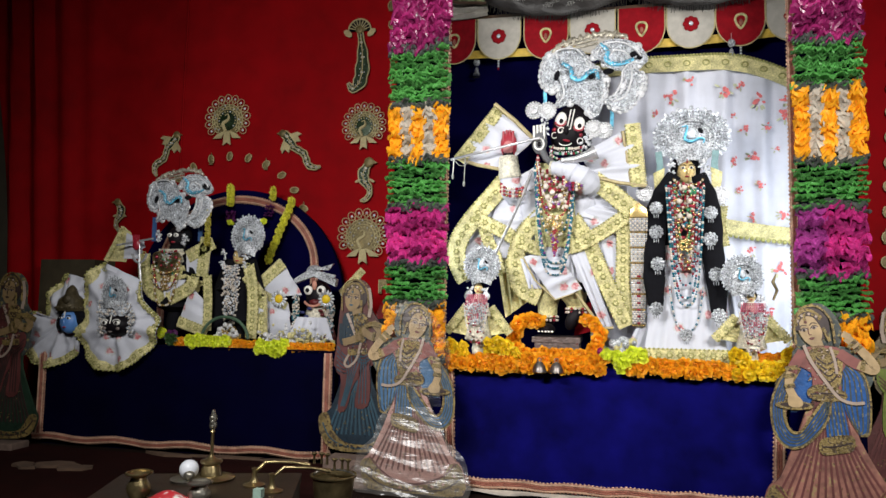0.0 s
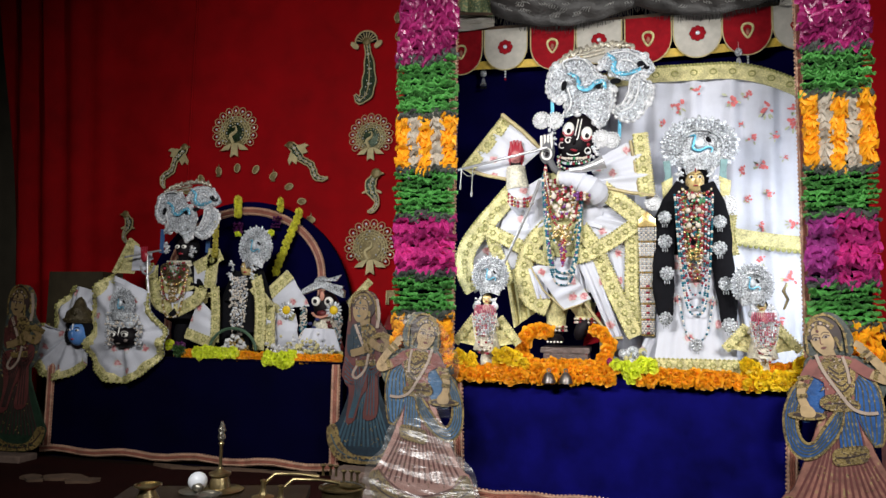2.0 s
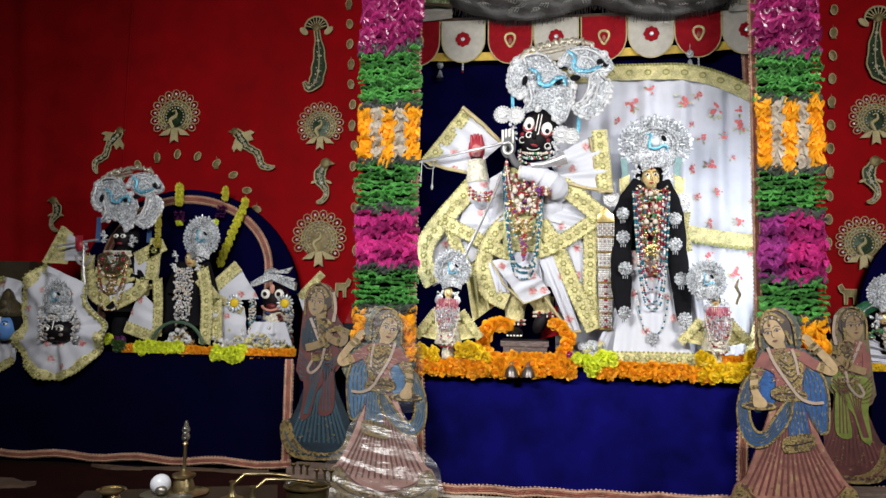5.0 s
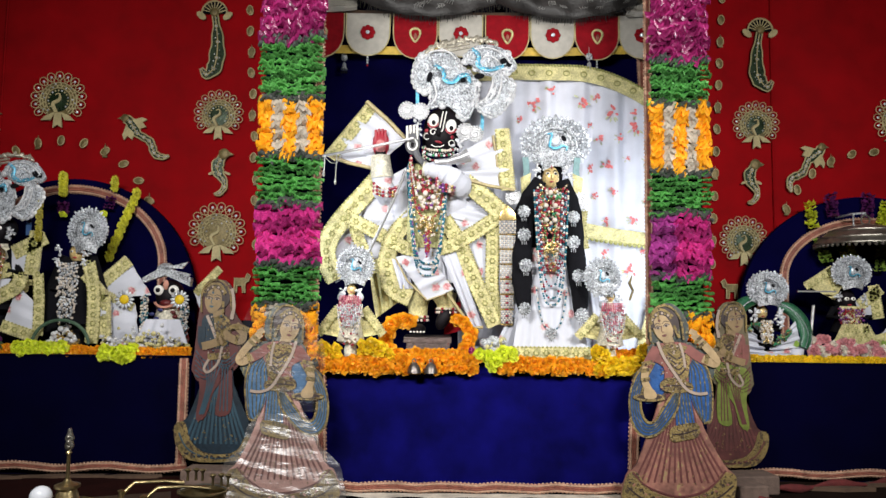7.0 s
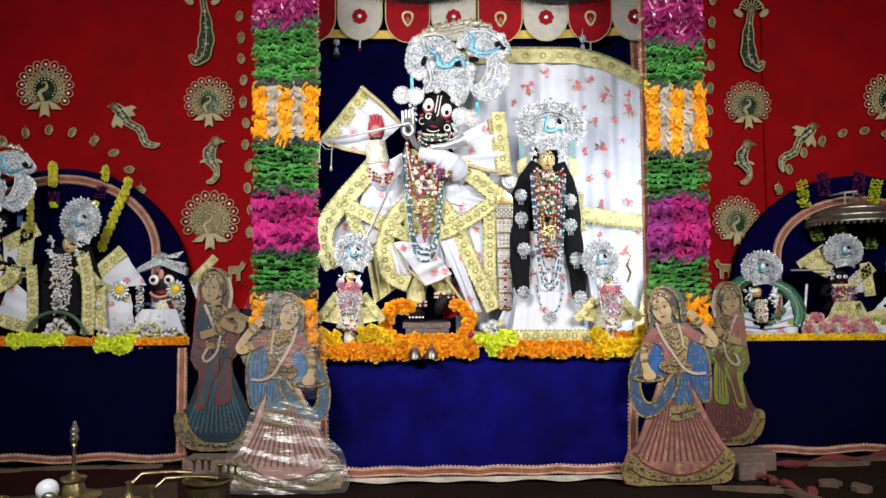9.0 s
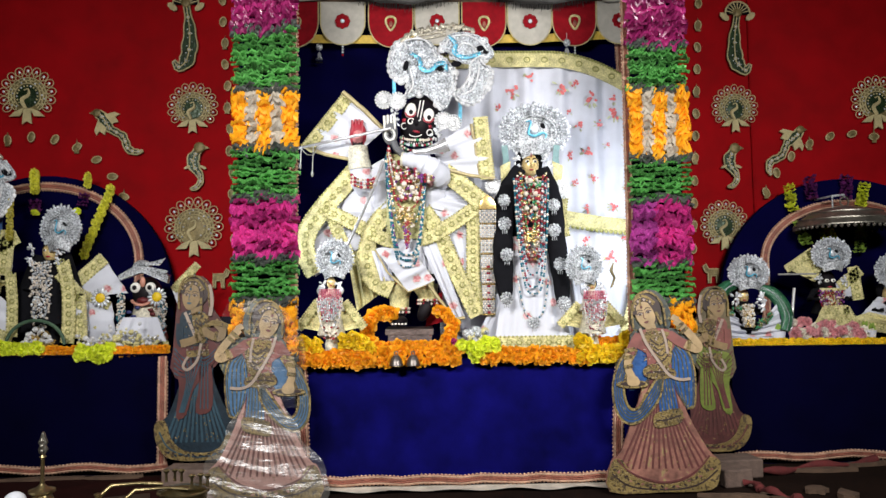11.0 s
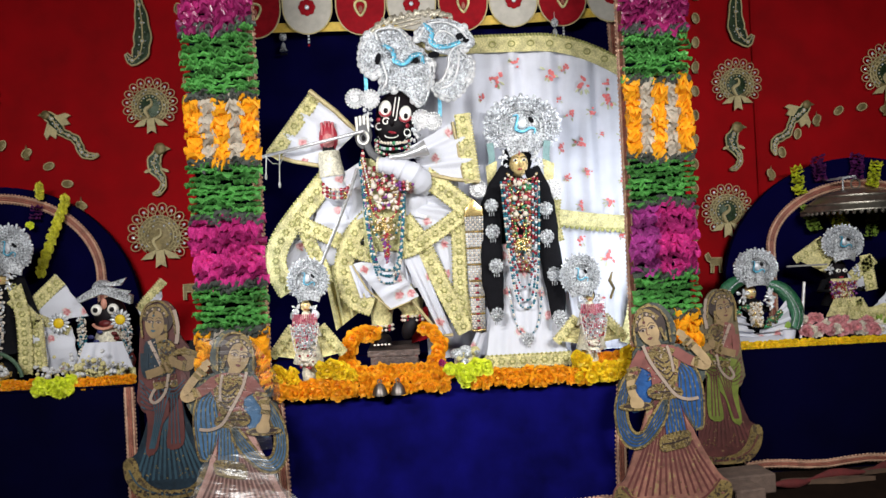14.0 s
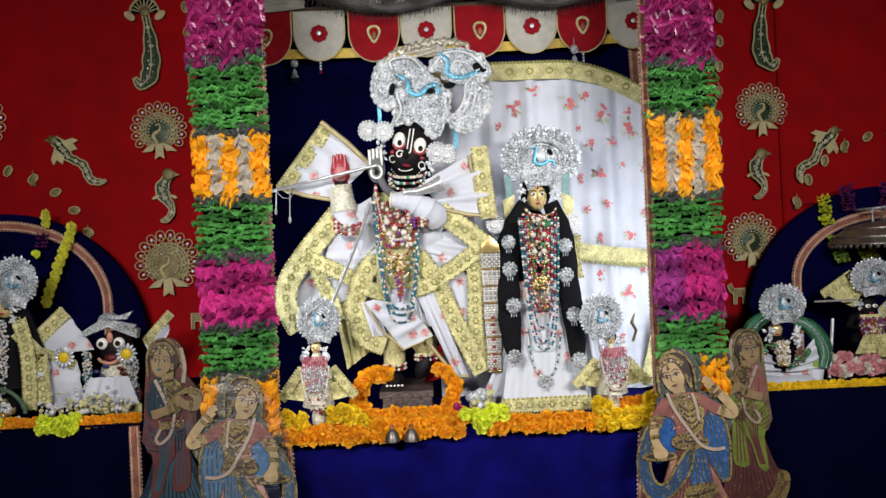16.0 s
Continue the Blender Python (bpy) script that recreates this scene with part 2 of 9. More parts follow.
# ---- mesh tools ----
class Geo:
    """Collects vertices and faces for one mesh; every face carries the index of its material."""

    def __init__(self):
        self.v, self.f, self.m = [], [], []

    def add(self, verts, faces, mi=0):
        o = len(self.v)
        self.v.extend(tuple(p) for p in verts)
        self.f.extend(tuple(i + o for i in f) for f in faces)
        self.m.extend([mi] * len(faces))

    def box(self, x0, x1, y0, y1, z0, z1, mi=0):
        v = [(x, y, z) for x in (x0, x1) for y in (y0, y1) for z in (z0, z1)]
        self.add(v, [(0, 1, 3, 2), (4, 6, 7, 5), (0, 4, 5, 1), (2, 3, 7, 6), (0, 2, 6, 4), (1, 5, 7, 3)], mi)

    def ball(self, c, r, mi=0, nu=10, nv=7, turn=0.0):
        r = (r, r, r) if isinstance(r, (int, float)) else r
        verts = []
        ca, sa = math.cos(turn), math.sin(turn)
        for j in range(1, nv):
            a = math.pi * j / nv
            for i in range(nu):
                b = 2 * math.pi * i / nu
                x, y, z = r[0] * math.sin(a) * math.cos(b), r[1] * math.sin(a) * math.sin(b), r[2] * math.cos(a)
                verts.append((c[0] + x * ca - z * sa, c[1] + y, c[2] + x * sa + z * ca))
        verts.append((c[0] - r[2] * sa, c[1], c[2] + r[2] * ca))
        verts.append((c[0] + r[2] * sa, c[1], c[2] - r[2] * ca))
        t, s = len(verts) - 2, len(verts) - 1
        faces = [(j * nu + i, (j + 1) * nu + i, (j + 1) * nu + (i + 1) % nu, j * nu + (i + 1) % nu) for j in range(nv - 2) for i in range(nu)]
        faces += [(t, i, (i + 1) % nu) for i in range(nu)]
        faces += [(s, (nv - 2) * nu + (i + 1) % nu, (nv - 2) * nu + i) for i in range(nu)]
        self.add(verts, faces, mi)

    def tube(self, pts, r, mi=0, n=8, closed=False, squash=1.0):
        pts = [Vector(p) for p in pts]
        k = len(pts)
        rs = r if isinstance(r, (list, tuple)) else [r] * k
        verts = []
        for i, p in enumerate(pts):
            a = pts[(i - 1) % k] if closed or i else pts[0]
            b = pts[(i + 1) % k] if closed or i < k - 1 else pts[-1]
            d = (b - a).normalized()
            side = d.cross(Vector((0, 1, 0)))
            if side.length < 0.1:
                side = d.cross(Vector((1, 0, 0)))
            side.normalize()
            up = side.cross(d)
            for j in range(n):
                t = 2 * math.pi * j / n
                verts.append(p + side * (rs[i] * math.cos(t)) + up * (rs[i] * squash * math.sin(t)))
        rings = k if closed else k - 1
        faces = [(i * n + j, i * n + (j + 1) % n, ((i + 1) % k) * n + (j + 1) % n, ((i + 1) % k) * n + j) for i in range(rings) for j in range(n)]
        if not closed:
            faces += [tuple(range(n)), tuple(reversed(range((k - 1) * n, k * n)))]
        self.add(verts, faces, mi)

    def ring(self, c, rx, rz, r, mi=0, n=20, turn=0.0, m=6):
        ca, sa = math.cos(turn), math.sin(turn)
        pts = []
        for i in range(n):
            t = 2 * math.pi * i / n
            x, z = rx * math.cos(t), rz * math.sin(t)
            pts.append((c[0] + x * ca - z * sa, c[1], c[2] + x * sa + z * ca))
        self.tube(pts, r, mi, m, True)

    def plate(self, pts, y, t=0.006, mi=0, dome=0.0):
        """A board with the outline pts (x, z), its face at y towards the viewer and its back at y + t."""
        area = sum(a[0] * b[1] - b[0] * a[1] for a, b in zip(pts, pts[1:] + pts[:1]))
        if area < 0:
            pts = pts[::-1]
        k = len(pts)
        verts = [(x, y, z) for x, z in pts] + [(x, y + t, z) for x, z in pts]
        faces = [tuple(range(k)), tuple(reversed(range(k, 2 * k)))]
        faces += [(i, i + k, (i + 1) % k + k, (i + 1) % k) for i in range(k)]
        if dome:
            cx, cz = sum(p[0] for p in pts) / k, sum(p[1] for p in pts) / k
            verts.append((cx, y - dome, cz))
            faces = faces[1:] + [(i, (i + 1) % k, 2 * k) for i in range(k)]
        self.add(verts, faces, mi)

    def ribbon(self, pts, w, y, t=0.004, mi=0, closed=False):
        """A band of width w along the line pts (x, z)."""
        k = len(pts)
        left, right = [], []
        for i in range(k):
            a = pts[(i - 1) % k] if closed or i else pts[0]
            b = pts[(i + 1) % k] if closed or i < k - 1 else pts[-1]
            dx, dz = b[0] - a[0], b[1] - a[1]
            s = math.hypot(dx, dz) or 1
            nx, nz = -dz / s * w / 2, dx / s * w / 2
            left.append((pts[i][0] + nx, pts[i][1] + nz))
            right.append((pts[i][0] - nx, pts[i][1] - nz))
        yy = y if isinstance(y, (list, tuple)) else [y] * k
        verts = []
        for i in range(k):
            verts += [(left[i][0], yy[i], left[i][1]), (right[i][0], yy[i], right[i][1]), (right[i][0], yy[i] + t, right[i][1]), (left[i][0], yy[i] + t, left[i][1])]
        faces = []
        for i in range(k if closed else k - 1):
            a, b = 4 * i, 4 * ((i + 1) % k)
            faces += [(a, a + 1, b + 1, b), (a + 1, a + 2, b + 2, b + 1), (a + 2, a + 3, b + 3, b + 2), (a + 3, a, b, b + 3)]
        self.add(verts, faces, mi)

    def lathe(self, profile, c, mi=0, n=20):
        verts = [(c[0] + r * math.cos(2 * math.pi * i / n), c[1] + r * math.sin(2 * math.pi * i / n), c[2] + z) for r, z in profile for i in range(n)]
        faces = [(j * n + i, j * n + (i + 1) % n, (j + 1) * n + (i + 1) % n, (j + 1) * n + i) for j in range(len(profile) - 1) for i in range(n)]
        self.add(verts, faces, mi)

    def sheet(self, f, nu, nv, mi=0, t=0.003):
        """A cloth: the surface f(u, v), u and v from 0 to 1, with a back t behind it."""
        front = [f(i / nu, j / nv) for j in range(nv + 1) for i in range(nu + 1)]
        back = [(x, y + t, z) for x, y, z in front]
        k, w = len(front), nu + 1
        faces = [(j * w + i, j * w + i + 1, (j + 1) * w + i + 1, (j + 1) * w + i) for j in range(nv) for i in range(nu)]
        faces += [tuple(k + q for q in reversed(g)) for g in faces]
        rim = list(range(w)) + [j * w + nu for j in range(1, nv + 1)] + [nv * w + i for i in range(nu - 1, -1, -1)] + [j * w for j in range(nv - 1, 0, -1)]
        faces += [(a, a + k, b + k, b) for a, b in zip(rim, rim[1:] + rim[:1])]
        self.add(front + back, faces, mi)

    def ruffle(self, c, axis, r, rng, mi=0, n=12):
        """One crimped paper flower disc, threaded on a string along axis."""
        axis = Vector(axis).normalized()
        axis = (axis + Vector((rng.uniform(-.3, .3), rng.uniform(-.3, .3), rng.uniform(-.3, .3)))).normalized()
        side = axis.orthogonal().normalized()
        up = axis.cross(side)
        ph = rng.uniform(0, 6.28)
        verts = [tuple(c)]
        for i in range(n):
            t = 2 * math.pi * i / n + ph
            rr = r * rng.uniform(0.85, 1.15)
            h = r * (0.24 if i % 2 else -0.24) * rng.uniform(0.5, 1.3)
            way = side * math.cos(t) + up * math.sin(t)
            verts.append(Vector(c) + way * (rr * 0.55) + axis * (h * 0.35 + 0.18 * r))
            verts.append(Vector(c) + way * rr + axis * h)
        faces = [(0, 1 + 2 * i, 1 + 2 * ((i + 1) % n)) for i in range(n)]
        faces += [(1 + 2 * i, 2 + 2 * i, 2 + 2 * ((i + 1) % n), 1 + 2 * ((i + 1) % n)) for i in range(n)]
        self.add(verts, faces, mi)

    def strand(self, a, b, r, rng, step, mi=0, sag=0.0):
        a, b = Vector(a), Vector(b)
        n = max(2, int((b - a).length / step))
        for i in range(n + 1):
            t = i / n
            p = a.lerp(b, t) + Vector((rng.uniform(-.12, .12) * r, rng.uniform(-.12, .12) * r, -4 * sag * t * (1 - t)))
            self.ruffle(p, b - a, r, rng, mi)


    def crimp(self, c, w, h, rng, mi=0, deep=0.016, waves=2.5):
        """One crinkled foil leaf, threaded across a string: a curled strip with a wavy lip."""
        n, ph = 9, rng.uniform(0, 6.28)
        tilt, k = rng.gauss(0, 0.28), waves * rng.uniform(0.5, 1.5)
        h, deep = h * rng.uniform(0.7, 1.35), deep * rng.uniform(0.75, 1.2)
        verts = []
        for i in range(n + 1):
            u = 2 * i / n - 1
            rise = h * (0.42 * math.sin(k * 3.14 * u + ph) + 0.28 * rng.uniform(-1, 1)) + tilt * u * w * 0.4
            out = deep * math.sqrt(max(0.05, 1 - 0.8 * u * u)) * (1 + 0.35 * math.sin(k * 3.14 * u + ph + 1.5))
            x = c[0] + u * w / 2
            verts += [(x * 1.0, c[1] + 0.006, c[2] + 0.75 * h + 0.3 * rise), (x, c[1] - out, c[2] + rise + 0.1 * h), (x, c[1] - 0.8 * out, c[2] + rise - 0.35 * h), (x, c[1] + 0.006, c[2] - 0.5 * h)]
        self.add(verts, [(4 * i + j, 4 * i + 4 + j, 4 * i + 5 + j, 4 * i + 1 + j) for i in range(n) for j in range(3)], mi)

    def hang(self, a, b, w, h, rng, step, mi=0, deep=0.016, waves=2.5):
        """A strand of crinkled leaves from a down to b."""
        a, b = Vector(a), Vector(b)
        n = max(2, int((b - a).length / step))
        for i in range(n + 1):
            p = a.lerp(b, i / n)
            self.crimp((p.x + rng.uniform(-.16, .16) * w, p.y + rng.uniform(-.006, .006), p.z + rng.uniform(-.25, .25) * step), w * rng.uniform(0.86, 1.1), h, rng, mi, deep, waves)

    def pompom(self, c, r, rng, mi=0, n=30):
        """A marigold head: many small cupped petals that point forwards and out."""
        c = Vector(c)
        self.ball(c, (0.74 * r, 0.70 * r, 0.74 * r), mi, 9, 6)
        for i in range(n):
            t = 2.4 * i + rng.uniform(-.3, .3)
            k = math.sqrt((i + 0.5) / n)
            out = Vector((math.cos(t) * k, -math.sqrt(max(0.0, 1 - k * k)) - 0.15, math.sin(t) * k)).normalized()
            side = out.orthogonal().normalized()
            side = (side * math.cos(5 * t) + out.cross(side) * math.sin(5 * t)).normalized() if k < 0.4 else Vector((-math.sin(t), 0, math.cos(t)))
            w, l = r * rng.uniform(0.24, 0.36), r * rng.uniform(0.86, 1.08)
            root, mid, tip = c + out * (0.5 * r), c + out * (0.78 * l), c + out * l + side.cross(out) * rng.uniform(-.15, .15) * r
            self.add([root - side * 0.4 * w, root + side * 0.4 * w, mid - side * w, mid + side * w, tip - side * 0.55 * w, tip + side * 0.55 * w, tip + out * 0.06 * r],
                     [(0, 1, 3, 2), (2, 3, 5, 4), (4, 5, 6)], mi)


def mesh_of(name, g, mats, smooth=False):
    me = bpy.data.meshes.new(name)
    me.from_pydata(g.v, [], g.f)
    for m in (mats if isinstance(mats, (list, tuple)) else [mats]):
        me.materials.append(m)
    me.polygons.foreach_set("material_index", g.m)
    if smooth:
        me.polygons.foreach_set("use_smooth", [True] * len(g.f))
        me.set_sharp_from_angle(angle=radians(45))
    me.update()
    return me


TINY = {"sequin", "bead_rim", "crystal_relief", "crystal_rim", "thread", "petal_fringe", "top_fringe", "pearls", "bead_edge", "leaves", "bead_string", "crystal_dot", "scroll_cord", "printed_rose", "crystal_spray"}


def part(name, g, mats, parent, label="", smooth=True):
    ob = new(name, mesh_of(name, g, mats, smooth))
    ob.parent = parent
    if name in TINY:
        tagged(ob, kind="stuff")
    if parent is not None:
        ob.matrix_parent_inverse = parent.matrix_world.inverted()
    return tagged(ob, label) if label else ob


def thing(name, label, category, place=(0, 0, 0), group="", kind=""):
    ob = new(name)
    ob.empty_display_size = 0.02
    ob.location = place
    bpy.context.view_layer.update()
    return tagged(ob, label, category, group, kind)


def solid(name, g, mats, label, category, group="", kind="", smooth=True):
    """A thing of one mesh."""
    return tagged(new(name, mesh_of(name, g, mats, smooth)), label, category, group, kind)


def arc(cx, cz, rx, rz, a0, a1, n):
    return [(cx + rx * math.cos(radians(a0 + (a1 - a0) * i / n)), cz + rz * math.sin(radians(a0 + (a1 - a0) * i / n))) for i in range(n + 1)]


def oval(cx, cz, rx, rz, n=20, turn=0.0):
    ca, sa = math.cos(radians(turn)), math.sin(radians(turn))
    return [(cx + rx * math.cos(t) * ca - rz * math.sin(t) * sa, cz + rx * math.cos(t) * sa + rz * math.sin(t) * ca) for t in (2 * math.pi * i / n for i in range(n))]


def smoothed(pts, closed=False, k=4):
    """A rounded line through pts (Catmull-Rom)."""
    n, out = len(pts), []
    for i in range(n if closed else n - 1):
        p = [pts[(i + d) % n] if closed else pts[min(n - 1, max(0, i + d))] for d in (-1, 0, 1, 2)]
        for j in range(k):
            t = j / k
            out.append(tuple(0.5 * (2 * b + (c - a) * t + (2 * a - 5 * b + 4 * c - d) * t * t + (3 * b - a - 3 * c + d) * t ** 3) for a, b, c, d in zip(*p)))
    return out if closed else out + [tuple(pts[-1])]


def along(pts, step):
    """Points at even steps along the line pts."""
    out, left = [], 0.0
    for a, b in zip(pts, pts[1:]):
        d = math.dist(a, b)
        s = left
        while s < d:
            out.append(tuple(p + (q - p) * s / d for p, q in zip(a, b)))
            s += step
        left = s - d
    return out


# ---- setting ----
def structure():
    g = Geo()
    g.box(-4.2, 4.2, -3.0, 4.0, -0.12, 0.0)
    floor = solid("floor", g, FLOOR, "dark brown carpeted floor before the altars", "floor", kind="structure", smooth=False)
    g = Geo()
    g.box(-4.2, 4.2, 3.90, 4.05, 0.0, 3.0)
    solid("wall_north", g, PLASTER, "dark plaster wall behind the curtain", "wall", kind="structure", smooth=False)
    g = Geo()
    g.box(-4.35, -4.2, -3.0, 4.05, 0.0, 3.0)
    solid("wall_west", g, PLASTER, "plain plaster side wall of the hall", "wall", kind="structure", smooth=False)
    g = Geo()
    g.box(4.2, 4.35, -3.0, 4.05, 0.0, 3.0)
    solid("wall_east", g, PLASTER, "plain plaster side wall of the hall", "wall", kind="structure", smooth=False)
    g = Geo()
    g.box(-4.35, 4.35, -3.15, -3.0, 0.0, 3.0)
    solid("wall_south", g, PLASTER, "plain plaster wall behind the viewer", "wall", kind="structure", smooth=False)
    g = Geo()
    g.box(-4.35, 4.35, -3.15, 4.05, 3.0, 3.12)
    solid("ceiling", g, PLASTER, "plain plaster ceiling of the hall", "ceiling", kind="structure", smooth=False)


structure()


def curtain():
    g = Geo()

    def f(u, v):
        x = -3.57 + 6.89 * u
        z = 0.02 + 2.6 * v
        if x < -2.6:
            x += (-2.6 - x) * 0.36 * (1 - v)
        far = max(0.0, -2.74 - x) + max(0.0, x - 2.4)
        y = 3.752 + 0.004 * math.sin(9 * x + 0.6 * z) - min(0.10, 0.20 * far) * (0.4 + 0.6 * math.sin(19 * x + 1.3 * z) ** 2) * (1 if x < 0 else 0.3)
        return (x, y, z)

    g.sheet(f, 220, 12)
    c = solid("curtain", g, RED, "deep red cloth curtain hung behind the altars", "curtain", kind="structure")
    for x in (-2.27, 1.52):
        s = Geo()
        s.tube([(x - 0.02 * math.sin(z), 3.745, z) for z in (0.5, 1.0, 1.5, 2.0, 2.55)], 0.0055, 0, 8)
        part("seam", s, RED, c)


curtain()


def braid(name, pts, w, y, parent, t=0.008):
    """Pink and gold braid: a flat tape, two raised cords and a scalloped rim."""
    g = Geo()
    g.ribbon(pts, w, y, t)
    for k in (-0.36, -0.12, 0.12, 0.36):
        line = [(p[0], p[1]) for p in pts]
        off = []
        for i, p in enumerate(line):
            a, b = line[max(0, i - 1)], line[min(len(line) - 1, i + 1)]
            s = math.dist(a, b) or 1
            off.append((p[0] - (b[1] - a[1]) / s * w * k, y - 0.001, p[1] + (b[0] - a[0]) / s * w * k))
        g.tube(off, min(0.0045, w * 0.115), 1 if abs(k) > 0.2 else 0, 5)
    for side in (-1, 1):
        for (px, pz), (qx, qz) in zip(along(pts, 0.014), along(pts, 0.014)[1:]):
            s = math.hypot(qx - px, qz - pz) or 1
            g.ball((px - (qz - pz) / s * w * 0.5 * side, y + 0.004, pz + (qx - px) / s * w * 0.5 * side), (0.0048, 0.003, 0.0048), 1, 6, 4)
    return part(name, g, [BRAID, BRAIDCORD], parent)


def cloth_front(x0, x1, y, z0, z1, amp, seed):
    """A hanging cloth front with slow, shallow sags."""
    def f(u, v):
        x = x0 + (x1 - x0) * u
        z = z0 + (z1 - z0) * v
        e = amp * (1 - v) * (math.sin(7 * x + seed) + 0.6 * math.sin(17 * x + 2 * seed)) + 0.5 * amp * math.sin(9 * z + 3 * x + seed)
        return (x, y + e, z)
    return f


def main_altar():
    a = thing("altar", "central altar covered with deep blue velvet", "altar", (0, 3.1, 0), kind="structure")
    g = Geo()
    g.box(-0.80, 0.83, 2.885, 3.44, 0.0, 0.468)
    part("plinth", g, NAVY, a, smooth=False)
    g = Geo()
    g.sheet(cloth_front(-0.66, 0.68, 2.872, 0.03, 0.47, 0.004, 1.0), 60, 16)
    part("front_cloth", g, BLUE, a, "deep blue velvet front cloth")
    g = Geo()
    g.box(-0.66, 0.68, 2.862, 3.43, 0.468, 0.475)
    part("top_cloth", g, BLUE, a, smooth=False)
    braid("side_braid", [(-0.548, 0.05), (-0.555, 0.25), (-0.560, 0.45)], 0.034, 2.856, a)
    braid("side_braid", [(0.555, 0.05), (0.560, 0.25), (0.575, 0.45)], 0.034, 2.856, a)
    braid("bottom_braid", [(-0.56 + 0.07 * i, 0.034 + 0.004 * math.sin(2.2 * i)) for i in range(17)], 0.030, 2.852, a)
    g = Geo()
    g.sheet(lambda u, v: (-0.52 + 1.08 * u, 2.80 + 0.065 * v + 0.006 * math.sin(23 * u), 0.012 + 0.004 * math.sin(31 * u) * (1 - v)), 40, 4)
    solid("floor_runner", g, mat("dirty_white_cloth", (0.58, 0.52, 0.44), 0.9, vary=0.4, scale=30, bump=0.5, bump_scale=150), "dirty white cloth strip on the floor before the altar", "cloth")


main_altar()


def side_altar(s, x0, x1, label):
    a = thing("altar", label, "altar", ((x0 + x1) / 2, 3.4, 0), kind="structure")
    g = Geo()
    g.box(x0, x1, 3.135, 3.62, 0.0, 0.458)
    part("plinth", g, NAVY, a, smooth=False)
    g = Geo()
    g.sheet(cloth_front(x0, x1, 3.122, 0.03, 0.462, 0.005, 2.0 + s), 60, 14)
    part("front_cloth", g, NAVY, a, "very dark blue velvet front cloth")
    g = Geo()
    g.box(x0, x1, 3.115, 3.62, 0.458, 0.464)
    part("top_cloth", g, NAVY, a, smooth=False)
    inner = x1 - 0.024 if s < 0 else x0 + 0.024
    outer = x0 + 0.03 if s < 0 else x1 - 0.03
    if s < 0:
        braid("side_braid", [(inner, 0.04), (inner, 0.25), (inner, 0.455)], 0.034, 3.106, a)
    braid("side_braid", [(outer, 0.04), (outer, 0.25), (outer, 0.455)], 0.034, 3.106, a)
    braid("bottom_braid", [(x0 + (x1 - x0) * i / 20, 0.035 + 0.007 * math.sin(1.3 * i)) for i in range(21)], 0.026, 3.104, a)


side_altar(-1, -2.56, -1.108, "side altar draped in dark blue velvet with pink braid")
side_altar(1, 1.088, 2.62, "side altar draped in dark blue velvet with a yellow flower edge")


def arch(cx, cz, r, rz, ta, tb, tz, label):
    a = thing("arch_backdrop", label, "arch panel", (cx, 3.65, 0.46), "arched backdrops")
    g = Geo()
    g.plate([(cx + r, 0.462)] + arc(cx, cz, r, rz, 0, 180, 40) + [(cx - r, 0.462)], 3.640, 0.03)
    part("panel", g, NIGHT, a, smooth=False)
    braid("arch_braid", [(cx + ta, 0.464), (cx + ta, 0.6), (cx + ta, 0.73)] + arc(cx, tz, ta, tb, 0, 180, 32) + [(cx - ta, 0.73), (cx - ta, 0.6), (cx - ta, 0.464)], 0.036, 3.626, a, 0.012)


arch(-1.86, 0.670, 0.585, 0.575, 0.430, 0.345, 0.85, "dark blue arched backdrop with a pink braided arch and yellow garlands")
arch(1.885, 0.650, 0.608, 0.560, 0.400, 0.270, 0.82, "dark blue arched backdrop with a pink braided arch behind a hanging bell")


